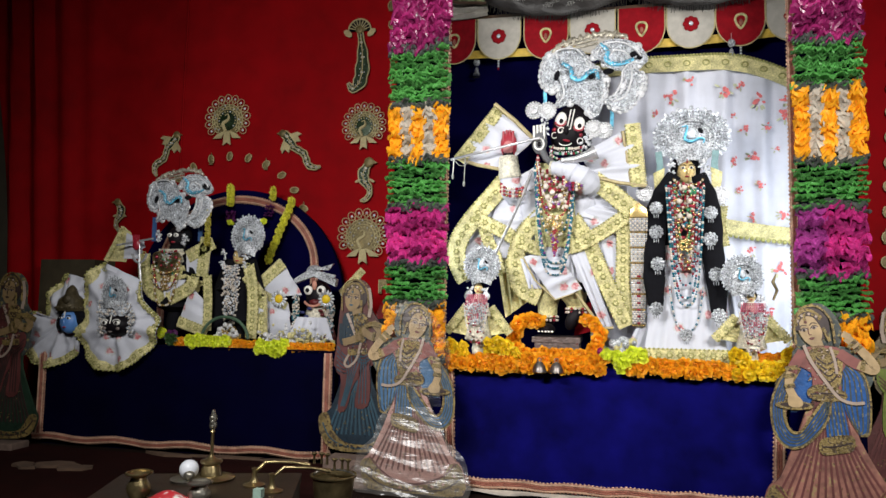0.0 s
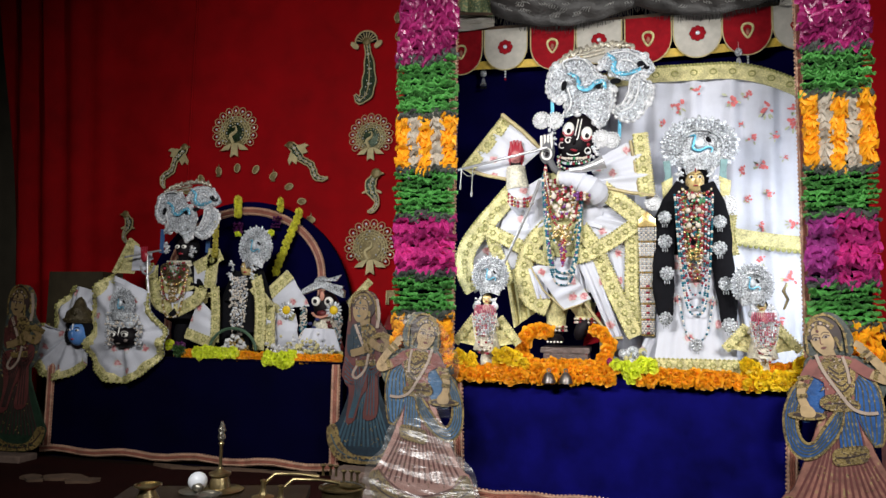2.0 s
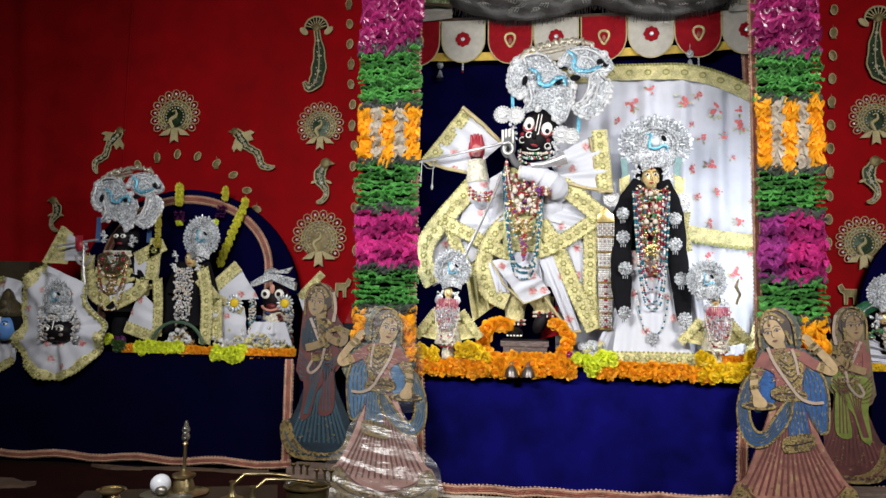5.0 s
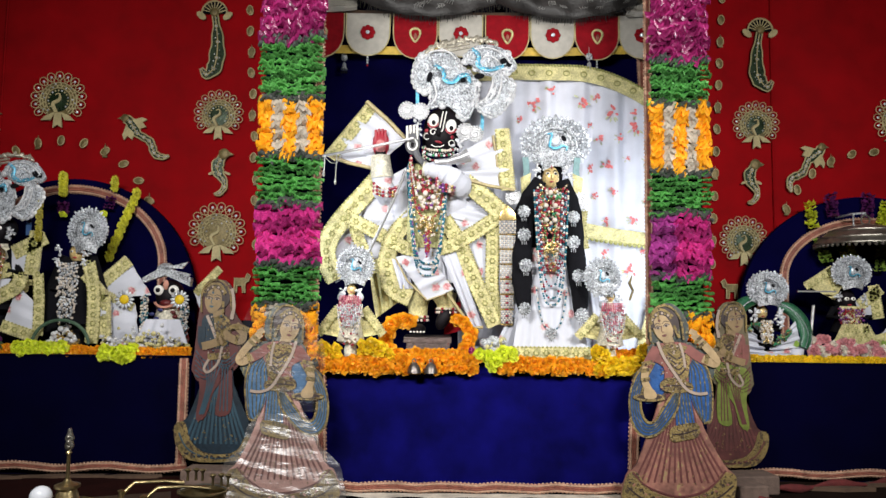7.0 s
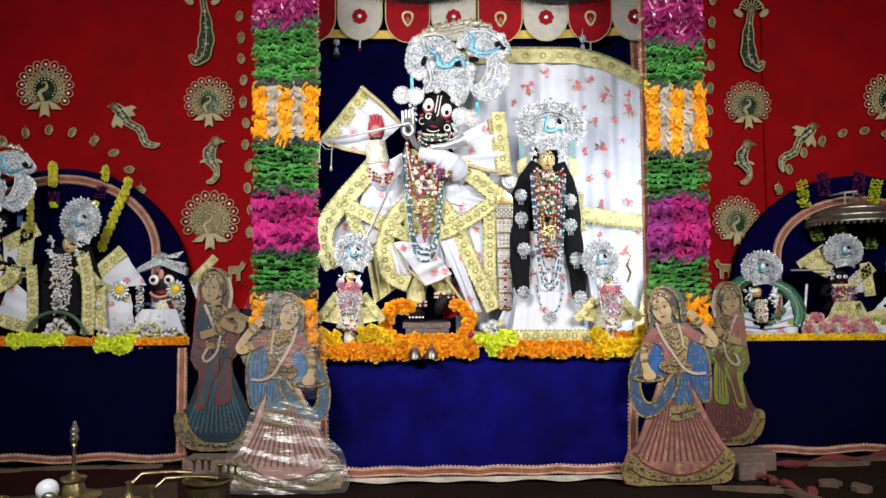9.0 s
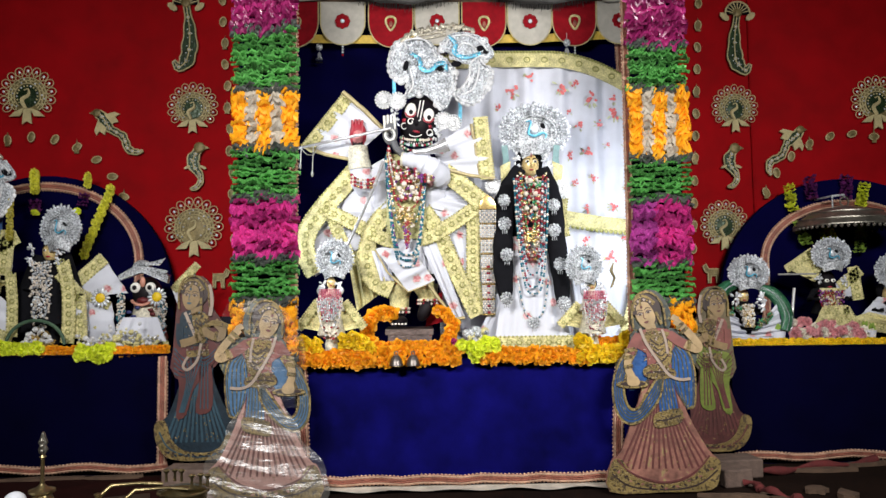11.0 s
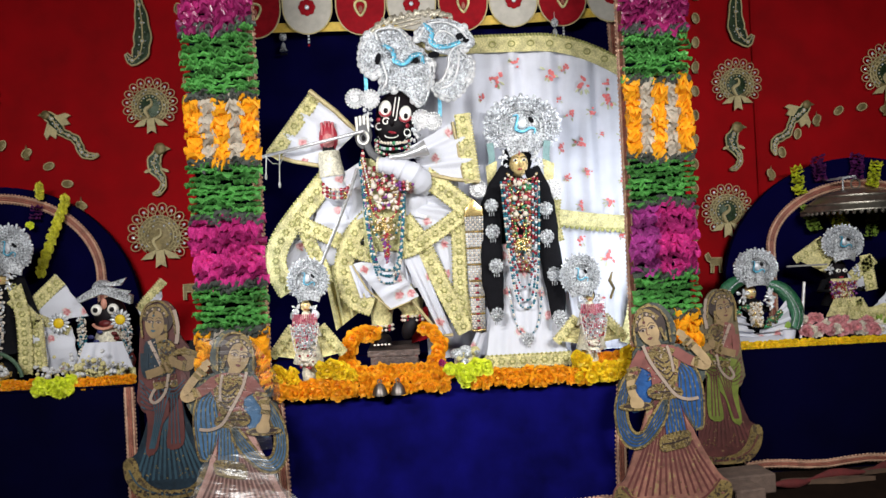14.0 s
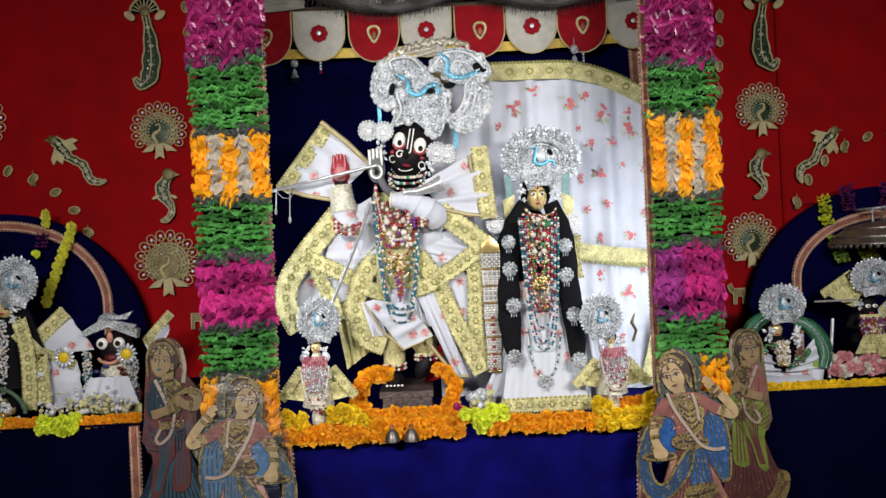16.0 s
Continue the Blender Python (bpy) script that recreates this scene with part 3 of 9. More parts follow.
def niche():
    a = thing("altar_canopy", "cloth-lined canopy frame round the central altar", "canopy", (0, 3.2, 0), kind="structure")
    # Posts take near-black navy, which paints the dark gaps between garland strands.
    for x0, x1 in ((-0.783, -0.60), (0.625, 0.810)):
        g = Geo()
        g.box(x0, x1, 2.85, 2.90, 0.476, 2.6)
        part("post", g, NAVY, a, smooth=False)
    for x0, x1 in ((-0.802, -0.785), (0.812, 0.829)):
        g = Geo()
        g.box(x0, x1, 2.85, 3.745, 0.47, 2.6)
        part("side_panel", g, RED, a, smooth=False)
        # Below the altar top the sides go navy, as painted dark of the recess.
        g = Geo()
        g.box(x0, x1, 2.89, 3.745, 0.0, 0.468)
        part("lower_panel", g, NAVY, a, "navy lower side, darkened for the recess", smooth=False)
    # Added dark sheets stand for the shade in the recesses beside the altar.
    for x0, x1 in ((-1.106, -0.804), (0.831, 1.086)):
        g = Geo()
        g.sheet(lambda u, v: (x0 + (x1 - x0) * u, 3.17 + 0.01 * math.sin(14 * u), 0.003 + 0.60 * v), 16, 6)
        part("gap_cloth", g, NAVY, a, "dark filler sheet for the shade between the altars")
    g = Geo()
    g.box(-0.802, 0.829, 2.85, 3.745, 2.602, 2.64)
    part("top_panel", g, RED, a, smooth=False)
    g = Geo()
    g.box(-0.60, 0.625, 2.85, 2.89, 2.27, 2.6)
    part("lintel", g, RED, a, smooth=False)
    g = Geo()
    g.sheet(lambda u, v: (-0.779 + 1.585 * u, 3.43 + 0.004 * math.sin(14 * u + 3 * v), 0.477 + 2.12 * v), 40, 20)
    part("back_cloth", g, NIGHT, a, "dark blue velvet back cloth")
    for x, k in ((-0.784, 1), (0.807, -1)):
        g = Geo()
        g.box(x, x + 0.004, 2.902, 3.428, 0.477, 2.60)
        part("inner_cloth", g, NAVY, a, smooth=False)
    braid("edge_braid", [(-0.588, 0.48 + 0.2 * i) for i in range(9)], 0.030, 2.838, a)
    braid("edge_braid", [(0.614, 0.48 + 0.2 * i) for i in range(9)], 0.024, 2.838, a)
    braid("inner_braid", [(0.758 + 0.004 * math.sin(i), 1.42 + 0.1 * i) for i in range(5)], 0.036, 3.405, a)


niche()


def pelmet():
    p = thing("pelmet", "red and white scalloped cloth pelmet above the niche", "pelmet", (0, 3.34, 1.95))
    g = Geo()
    g.ribbon([(-0.78, 1.792), (-0.4, 1.786), (0.0, 1.786), (0.4, 1.792), (0.80, 1.812)], 0.036, 3.352, 0.004)
    part("yellow_band", g, TAPE, p)
    g = Geo()
    g.ribbon([(-0.78, 1.955), (0.0, 1.950), (0.80, 1.965)], 0.02, 3.344, 0.01)
    part("heading", g, CREAM, p)
    xs = [-0.665, -0.464, -0.257, -0.058, 0.146, 0.345, 0.540, 0.735]
    for i, x in enumerate(xs):
        white = i % 2
        w, drop = 0.096, 0.190 if white else 0.200
        z0 = 1.945 + (0.006 if i > 5 else 0)
        g = Geo()
        outline = [(x - w, z0), (x - w, z0 - drop * 0.45)] + [(x - w * math.cos(t), z0 - drop * 0.45 - drop * 0.55 * math.sin(t)) for t in (math.pi * k / 14 for k in range(1, 14))] + [(x + w, z0 - drop * 0.45), (x + w, z0)]
        g.plate(outline, 3.335, 0.006, 0, 0.006)
        flap = part("flap", g, FLAGWHITE if white else FLAGRED, p, "off-white felt scallop" if white else "red felt scallop", smooth=False)
        g = Geo()
        g.tube([(q[0], 3.334, q[1]) for q in outline], 0.0028, 0, 5)
        part("piping", g, CREAMEDGE, flap)
        g = Geo()
        zc = z0 - drop * 0.47
        if white:
            for k in range(8):
                t = 2 * math.pi * k / 8
                g.ball((x + 0.021 * math.cos(t), 3.324, zc + 0.021 * math.sin(t)), (0.013, 0.005, 0.013), 0, 7, 5)
            g.ball((x, 3.320, zc), (0.009, 0.006, 0.009), 1, 7, 5)
            part("felt_flower", g, [FLAGRED, SHINE], flap, "dark red felt flower")
        else:
            drop_line = [(x + 0.020 * math.sin(t) * (1 - 0.5 * math.cos(t)) , 3.326, zc - 0.004 - 0.030 * math.cos(t)) for t in (2 * math.pi * k / 18 for k in range(18))]
            g.tube(drop_line, 0.005, 0, 5, True)
            g.ball((x, 3.326, zc - 0.008), (0.008, 0.004, 0.014), 1, 7, 5)
            part("gold_drop", g, [GOLD, BRAID], flap, "gold drop-shaped patch")
        if i in (1, 6):
            g = Geo()
            for k in range(4):
                g.ball((x, 3.333, z0 - drop - 0.008 - 0.012 * k), 0.005, 0 if k < 3 else 1, 6, 4)
            part("bead_drop", g, [SHINE, FLAGRED], flap)


pelmet()


def tassel(x, z, y):
    t = thing("tassel", "silver bell tassel hanging below the pelmet", "tassel", (x, y, z + 0.03), "tassels")
    g = Geo()
    g.tube([(x, y, 1.80), (x, y, z + 0.03)], 0.0012, 0, 5)
    part("cord", g, THREAD, t)
    g = Geo()
    g.ball((x, y, z + 0.022), (0.015, 0.008, 0.018))
    part("medallion", g, SILVER, t)
    g = Geo()
    g.lathe([(0.002, 0.0), (0.008, -0.008), (0.010, -0.022), (0.016, -0.034), (0.001, -0.036)], (x, y, z), 0, 10)
    part("bell_cap", g, SILVER, t)
    for k in (-1, 0, 1):
        g = Geo()
        g.ball((x + 0.010 * k, y, z - 0.046), 0.006, 0, 6, 5)
        part("drop", g, HAIR, t)


tassel(-0.571, 1.740, 3.38)
tassel(0.500, 1.735, 3.31)


def swag():
    s = thing("canopy_swag", "black net swag with silver thread scribbles above the pelmet", "swag", (0.03, 3.2, 2.2))
    for x0, x1, z0, z1 in ((-0.515, 0.10, 1.985, 1.975), (0.09, 0.70, 1.975, 1.985)):
        def f(u, v):
            x = x0 + (x1 - x0) * u
            low = z0 + (z1 - z0) * u - 0.34 * (u * (1 - u)) * 0.92
            fold = 0.020 * math.sin(9 * v + 3 * u) + 0.006 * math.sin(31 * u + 5 * v)
            return (x, 3.27 - 0.05 * math.sin(math.pi * v) - fold, low + v * (0.17 + 0.34 * u * (1 - u)))
        g = Geo()
        g.sheet(f, 60, 24)
        lobe = part("lobe", g, DARKCLOTH, s)
        g = Geo()
        rng = random.Random(int(100 * x1))
        for _ in range(46):
            u, v = rng.uniform(0.05, 0.92), rng.uniform(0.06, 0.9)
            ph, w = rng.uniform(0, 6), rng.uniform(0.010, 0.024)
            pts = []
            for k in range(16):
                p = f(min(1, u + 0.0035 * k), v)
                pts.append((p[0] + 0.3 * w * math.cos(k * 1.2 + ph), p[1] - 0.004, p[2] + w * abs(math.sin(k * 0.6 + ph))))
            g.tube(pts, 0.0011, 0, 4)
        part("thread", g, THREAD, lobe)
        g = Geo()
        for k in range(90):
            p = Vector(f(k / 89, 0.02))
            l = rng.uniform(0.018, 0.045)
            g.tube([p + Vector((0, -0.003, 0.004)), p + Vector((rng.uniform(-.004, .004), -0.006, -0.5 * l)), p + Vector((rng.uniform(-.006, .006), -0.004, -l))], 0.0012, 0, 4)
        part("thread", g, DARKCLOTH, lobe)
    green = mat("green_gold_sequin_cloth", (0.22, 0.30, 0.16), 0.4, 0.3, vary=0.6, scale=120, bump=0.8, second=(0.60, 0.50, 0.24), amount=0.56)
    for x0, x1 in ((-0.70, -0.51), (0.66, 0.80)):
        g = Geo()
        g.sheet(lambda u, v: (x0 + (x1 - x0) * u, 3.262 + 0.006 * math.sin(20 * u), 2.005 - 0.02 * u + 0.18 * v + 0.01 * math.sin(5 * u)), 10, 6)
        corner = part("corner_cloth", g, green, s, "green and gold sequin corner cloth")
        g = Geo()
        g.tube([(x0 + (x1 - x0) * k / 12, 3.258, 2.003 - 0.02 * k / 12) for k in range(13)], 0.007, 0, 6)
        part("hem", g, CREAM, corner)
        g = Geo()
        g.sheet(lambda u, v: (x0 + (x1 - x0) * u, 3.30 + 0.012 * math.sin(16 * v + 3 * u), 1.935 + 0.012 * u + 0.07 * v), 10, 10)
        part("grey_fold", g, FLAGWHITE, s, "greyish white cloth fold")


swag()


# ---- garlands ----
def garland(x, y, bands, r, seed, group, label):
    """One hanging strand of crimped foil flowers in bands of colour: bands are (top, bottom, petals)."""
    rng = random.Random(seed)
    top = bands[0][0]
    ob = thing("flower_garland", label, "garland", (x, y, top), group)
    for z1, z0, m in bands:
        g = Geo()
        if m is P_GRN:
            g.hang((x, y, z1 - 0.008), (x, y, z0 + 0.010), 2.2 * r, 0.0105, rng, 0.0165, 0, 0.022, 2.4)
        elif m in (P_MAG, P_VIO):
            g.hang((x, y, z1 - 0.008), (x, y, z0 + 0.012), 2.2 * r, 0.024, rng, 0.0230, 0, 0.026, 1.1)
        elif m is P_IVO:
            g.hang((x, y, z1 - 0.006), (x, y, z0 + 0.010), 1.95 * r, 0.026, rng, 0.0180, 0, 0.020, 0.8)
        else:
            g.hang((x, y, z1 - 0.006), (x, y, z0 + 0.010), 2.0 * r, 0.024, rng, 0.0160, 0, 0.024, 1.0)
        part("flower_band", g, m, ob, smooth=False)
        g = Geo()
        g.hang((x, y - 0.002, z0 + 0.010), (x, y - 0.002, z0 - 0.006), 2.1 * r, 0.014, rng, 0.008, 0, 0.022, 2.0)
        part("tuft", g, P_GRY, ob, "grey foil tuft", smooth=False)
    return ob


for i in range(5):
    j = 0.008 * math.sin(2.3 * i)
    alt = P_GLD if i % 2 == 0 else P_IVO
    zt = 1.61 - (0.0 if i < 4 else -0.03)
    garland(-0.766 + 0.0435 * i, 2.80, [(2.2, zt + j, P_MAG), (zt + j, 1.405 + 1.2 * j, P_GRN), (1.405 + 1.2 * j, 1.195 + j, alt), (1.195 + j, 1.022 - j, P_GRN),
            (1.022 - j, 0.808 + j, P_MAG), (0.808 + j, 0.662, P_GRN), (0.662, 0.47, alt)], 0.0265, 10 + i, "garlands on the post", "banded foil flower garland hung on the altar post")
for i in range(5):
    j = 0.008 * math.sin(1.7 * i + 1)
    alt = P_GLD if i % 2 == 0 else P_IVO
    garland(0.633 + 0.041 * i, 2.80, [(2.2, 1.56 + j, P_MAG), (1.56 + j, 1.40 + j, P_GRN), (1.40 + j, 1.15 + j, alt), (1.15 + j, 1.005 - j, P_GRN),
            (1.005 - j, 0.778 + j, P_MAG if i > 1 else P_VIO), (0.778 + j, 0.645, P_GRN), (0.645, 0.47, P_ORG)], 0.0255, 40 + i, "garlands on the post", "banded foil flower garland hung on the altar post")


def flower_row(pts, r, m, seed, label, y_jit=0.012, step=0.011, group="flower rows"):
    g = Geo()
    rng = random.Random(seed)
    for p in along([tuple(p) for p in pts], 0.62 * r):
        for dz in (-0.42, 0.34):
            c = (p[0] + rng.uniform(-.3, .3) * r, p[1] + rng.uniform(-.1, .3) * r + (0.2 * r if dz > 0 else 0), p[2] + (dz + rng.uniform(-.2, .2)) * r)
            g.pompom(c, r * rng.uniform(0.62, 0.85), rng)
    return solid("marigold_strand", g, m, label, "garland", group, smooth=False)


def bloom(x, y, z, r, m, seed, label, name="flower", group="loose flowers"):
    """A loose head of crimped petals in three tiers."""
    g = Geo()
    rng = random.Random(seed)
    for k in range(7):
        c = (x + rng.uniform(-.5, .5) * r, y + rng.uniform(-.25, .15) * r, z + 0.2 * r + rng.uniform(-.25, .5) * r)
        g.pompom(c, r * rng.uniform(0.5, 0.72), rng, 0, 22)
    return solid(name, g, m, label, "flower", group, smooth=False)


Y = 2.846
flower_row([(-0.600, Y, 0.490), (-0.55, Y, 0.470), (-0.435, Y, 0.460)], 0.036, P_ORG, 7, "orange marigold row along the altar edge")
flower_row([(-0.435, Y, 0.462), (-0.20, Y, 0.466)], 0.036, P_ORG, 1, "orange marigold row along the altar edge")
flower_row([(-0.20, Y, 0.466), (0.0, Y, 0.466)], 0.033, P_ORG, 2, "orange marigold row along the altar edge")
flower_row([(0.09, Y, 0.466), (0.30, Y, 0.464), (0.46, Y, 0.462)], 0.032, P_ORG, 3, "orange marigold row along the altar edge")
flower_row([(0.43, Y, 0.470), (0.60, Y, 0.470)], 0.034, P_YEL, 4, "yellow marigold row along the altar edge")
flower_row([(0.46, Y + 0.05, 0.495), (0.62, Y + 0.05, 0.50)], 0.026, P_ORG, 5, "orange marigold row along the altar edge")
flower_row([(-0.36, 2.93, 0.492), (-0.10, 2.93, 0.490), (0.0, 2.93, 0.486)], 0.026, P_ORG, 6, "orange marigold row before the pedestal")
for k, (x, z, r) in enumerate(((-0.545, 0.500, 0.040), (-0.510, 0.495, 0.034), (-0.400, 0.512, 0.042), (-0.362, 0.502, 0.040), (-0.325, 0.490, 0.034))):
    bloom(x, 2.855, z, r, P_YEL, 60 + k, "yellow marigold head on the altar edge")
for k, (x, z, r) in enumerate(((0.02, 0.485, 0.04), (0.065, 0.465, 0.045), (0.105, 0.488, 0.04))):
    bloom(x, 2.855, z, r, P_LIM, 70 + k, "pale lime paper lotus on the altar edge")
for k, (x, z, r) in enumerate(((0.435, 0.50, 0.04), (0.60, 0.515, 0.04))):
    bloom(x, 2.855, z, r, P_YEL, 80 + k, "yellow marigold head on the altar edge")
bloom(-0.015, 2.93, 0.50, 0.018, P_MAG, 90, "small magenta paper flower")
for k, pts in enumerate(([(-0.255, 3.02, 0.612), (-0.305, 3.005, 0.612), (-0.335, 2.99, 0.575), (-0.338, 2.98, 0.535), (-0.318, 2.965, 0.500)], [(-0.070, 3.02, 0.620), (-0.040, 3.005, 0.605), (-0.022, 2.99, 0.570), (-0.026, 2.98, 0.535), (-0.055, 2.965, 0.505)])):
    g = Geo()
    rng = random.Random(95 + k)
    for p in along(smoothed(pts), 0.015):
        g.pompom((p[0] + rng.uniform(-.008, .008), p[1] + rng.uniform(-.006, .006), p[2]), rng.uniform(0.026, 0.036), rng, 0, 30)
    solid("flower_garland", g, P_ORG, "short orange marigold garland beside the pedestal", "garland", "garlands by the pedestal", smooth=False)

Y = 3.135
flower_row([(-1.90, Y, 0.482), (-1.60, Y, 0.478), (-1.35, Y, 0.474), (-1.12, Y, 0.476)], 0.022, P_ORG, 11, "orange and yellow marigold row on the side altar")
flower_row([(-1.90, Y - 0.005, 0.492), (-1.85, Y - 0.01, 0.486)], 0.028, petal("dark_leaf_petals", (0.05, 0.11, 0.03)), 15, "dark green leafy bunch on the side altar")
flower_row([(-1.80, Y - 0.01, 0.490), (-1.60, Y - 0.005, 0.492)], 0.030, P_LIM, 12, "lime yellow flower row on the side altar")
flower_row([(-1.45, Y - 0.015, 0.472), (-1.33, Y - 0.015, 0.470)], 0.034, P_LIM, 13, "lime yellow flower bunch on the side altar")
flower_row([(1.09, Y, 0.476), (1.40, Y, 0.474), (1.80, Y, 0.474), (2.5, Y, 0.474)], 0.017, P_YEL, 14, "bright yellow flower row on the side altar")
for k in range(5):
    bloom(-2.10 + 0.05 * k, 3.16, 0.495 + 0.01 * (k % 2), 0.032, (P_PUR, P_LIM, P_PUR, P_LIM, P_PUR)[k], 110 + k, ("dark purple", "lime yellow")[k % 2] + " flower on the side altar")
for k in range(11):
    bloom(1.415 + 0.031 * k, 3.255, 0.492, 0.032, P_WHT if k % 3 == 1 else P_PNK, 140 + k, "small pink and white paper flower on the side altar")
for k in range(9):
    bloom(1.415 + 0.031 * k, 3.27, 0.540 - 0.0050 * k + 0.012 * ((k % 3) - 1), 0.030, P_PNK if k % 3 else P_WHT, 120 + k, "small pink and white paper flower on the side altar")


def hanging(pts, m, r, seed, label):
    g = Geo()
    rng = random.Random(seed)
    for a, b in zip(pts, pts[1:]):
        g.strand(a, b, r, rng, 0.012)
    return solid("flower_garland", g, m, label, "garland", "arch garlands", smooth=False)


def beaded(pts, m, r, seed, label, step):
    """Whole flower heads threaded with small gaps."""
    g = Geo()
    rng = random.Random(seed)
    for p in along(pts, step):
        g.ball(p, (0.55 * r, 0.5 * r, 0.38 * step), 0, 8, 6)
        for k in (-0.25, 0.25):
            g.pompom((p[0], p[1], p[2] + k * step), r * rng.uniform(0.72, 0.85), rng, 0, 20)
    return solid("flower_garland", g, m, label, "garland", "arch garlands", smooth=False)


beaded([(-1.548, 3.60, 1.170), (-1.595, 3.58, 1.03), (-1.652, 3.56, 0.855)], P_PAL, 0.030, 21, "yellow marigold garland hanging across the arch", 0.034)
beaded([(-1.890, 3.60, 1.245), (-1.888, 3.60, 1.15)], P_PAL, 0.032, 22, "short yellow marigold garland on the arch", 0.034)
beaded([(-1.652, 3.60, 1.232), (-1.652, 3.60, 1.185)], P_PAL, 0.026, 23, "short yellow marigold garland on the arch", 0.03)
hanging([(-1.886, 3.59, 1.125), (-1.884, 3.59, 1.085)], P_PUR, 0.026, 24, "dark purple flower drop below the yellow garland")
hanging([(-1.662, 3.59, 1.150), (-1.672, 3.59, 1.105)], P_PUR, 0.024, 25, "dark purple flower drop below the yellow garland")
bloom(-1.876, 3.59, 1.065, 0.02, P_LIM, 26, "small lime flower ending the garland")
bloom(-1.685, 3.58, 1.065, 0.02, P_LIM, 27, "small lime flower ending the garland")
hanging([(1.60, 3.60, 1.175), (1.612, 3.60, 1.06)], P_LIM, 0.026, 28, "lime flower garland hanging on the arch")
hanging([(1.700, 3.60, 1.215), (1.705, 3.60, 1.115)], P_PUR, 0.028, 29, "purple flower garland hanging on the arch")
hanging([(1.875, 3.60, 1.215), (1.870, 3.60, 1.115)], P_PUR, 0.028, 30, "purple flower garland hanging on the arch")
hanging([(1.965, 3.60, 1.180), (1.94, 3.60, 1.08)], P_LIM, 0.026, 31, "lime flower garland hanging on the arch")
hanging([(1.63, 3.58, 1.00), (1.66, 3.58, 0.90)], mat("leaf_green_petals", (0.22, 0.34, 0.05), 0.5, vary=0.4, scale=60, bump=0.3), 0.028, 32, "green leaf garland below the bell")
hanging([(1.76, 3.60, 0.97), (1.80, 3.60, 0.90)], P_LIM, 0.035, 33, "lime leaf garland below the bell")
hanging([(1.93, 3.58, 1.00), (1.91, 3.58, 0.86)], MATS["leaf_green_petals"], 0.026, 34, "green leaf garland below the bell")


# ---- appliques on the curtain ----
MOSS = mat("green_sequin_cloth", (0.022, 0.045, 0.018), 0.3, 0.3, vary=0.6, scale=150, bump=0.6)
OLIVE = mat("olive_gold_patch", (0.22, 0.17, 0.07), 0.45, 0.3, vary=0.5, scale=90, bump=0.7)
YW = 3.738


def fan_applique(x, z, r, body, seed, lean=0.0):
    a = thing("fan_applique", "gold-corded fan applique with mirror rings on the red curtain", "applique", (x, YW, z), "appliques on the curtain")
    g = Geo()
    g.plate(oval(x, z + 0.04 * r, r * 0.66, r * 0.64, 28), YW - 0.006, 0.006)
    part("backing", g, OLIVE, a, smooth=False)
    n = 13
    for i in range(n):
        t = radians(-35 + 250 * i / (n - 1)) + lean
        c = (x + 0.84 * r * math.cos(t), YW - 0.010, z + 0.06 * r + 0.84 * r * math.sin(t))
        g = Geo()
        g.ring(c, 0.140 * r, 0.165 * r, 0.016 * r, 0, 12, t - math.pi / 2, 5)
        g.ball(c, (0.05 * r, 0.03 * r, 0.05 * r), 1, 6, 4)
        g.ring((c[0] - 0.13 * r * math.cos(t), c[1] + 0.001, c[2] - 0.13 * r * math.sin(t)), 0.06 * r, 0.10 * r, 0.014 * r, 0, 8, t - math.pi / 2, 4)
        part("feather_ring", g, [CREAMEDGE, SHINE], a)
    g = Geo()
    for k, rr in enumerate((0.66, 0.56, 0.46)):
        g.tube([(px, YW - 0.011, pz) for px, pz in arc(x, z, rr * r, rr * r, -50, 230, 22)], 0.018 * r, 0, 5)
    part("inner_cord", g, CREAMEDGE, a)
    g = Geo()
    g.plate(oval(x, z, 0.40 * r, 0.42 * r, 18), YW - 0.011, 0.005, 0, 0.004)
    part("centre_patch", g, body, a, smooth=False)
    g = Geo()
    for i in range(15):
        t = radians(-40 + 260 * i / 14) + lean
        for k, rr in enumerate((0.36, 0.51, 0.61)):
            g.ball((x + rr * r * math.cos(t + 0.1 * k), YW - 0.012, z + rr * r * math.sin(t + 0.1 * k)), r * 0.035, 0 if (i + k) % 3 else 1, 6, 4)
    part("crystal_dot", g, [CREAMEDGE, SHINE], a)
    g = Geo()
    neck = smoothed([(x - 0.04 * r, YW - 0.015, z - 0.45 * r), (x - 0.17 * r, YW - 0.016, z - 0.15 * r), (x + 0.06 * r, YW - 0.016, z + 0.03 * r), (x + 0.04 * r, YW - 0.016, z + 0.24 * r), (x - 0.10 * r, YW - 0.015, z + 0.20 * r)])
    g.tube(neck, [r * (0.025 + 0.050 * math.sin(math.pi * min(1.0, 0.25 + 1.1 * i / len(neck)))) for i in range(len(neck))], 0, 6)
    part("neck", g, CREAMEDGE, a)
    g = Geo()
    g.plate([(x - 0.12 * r, z - 0.45 * r), (x + 0.12 * r, z - 0.45 * r), (x + 0.18 * r, z - 1.0 * r), (x, z - 0.9 * r), (x - 0.16 * r, z - 1.02 * r)], YW - 0.013, 0.006, 0)
    for s in (-1, 1):
        g.plate([(x + s * 0.10 * r, z - 0.42 * r), (x + s * 0.42 * r, z - 0.55 * r), (x + s * 0.62 * r, z - 0.74 * r), (x + s * 0.25 * r, z - 0.72 * r)], YW - 0.012, 0.006, 0)
    part("tail_base", g, CREAMEDGE, a, smooth=False)
    return a


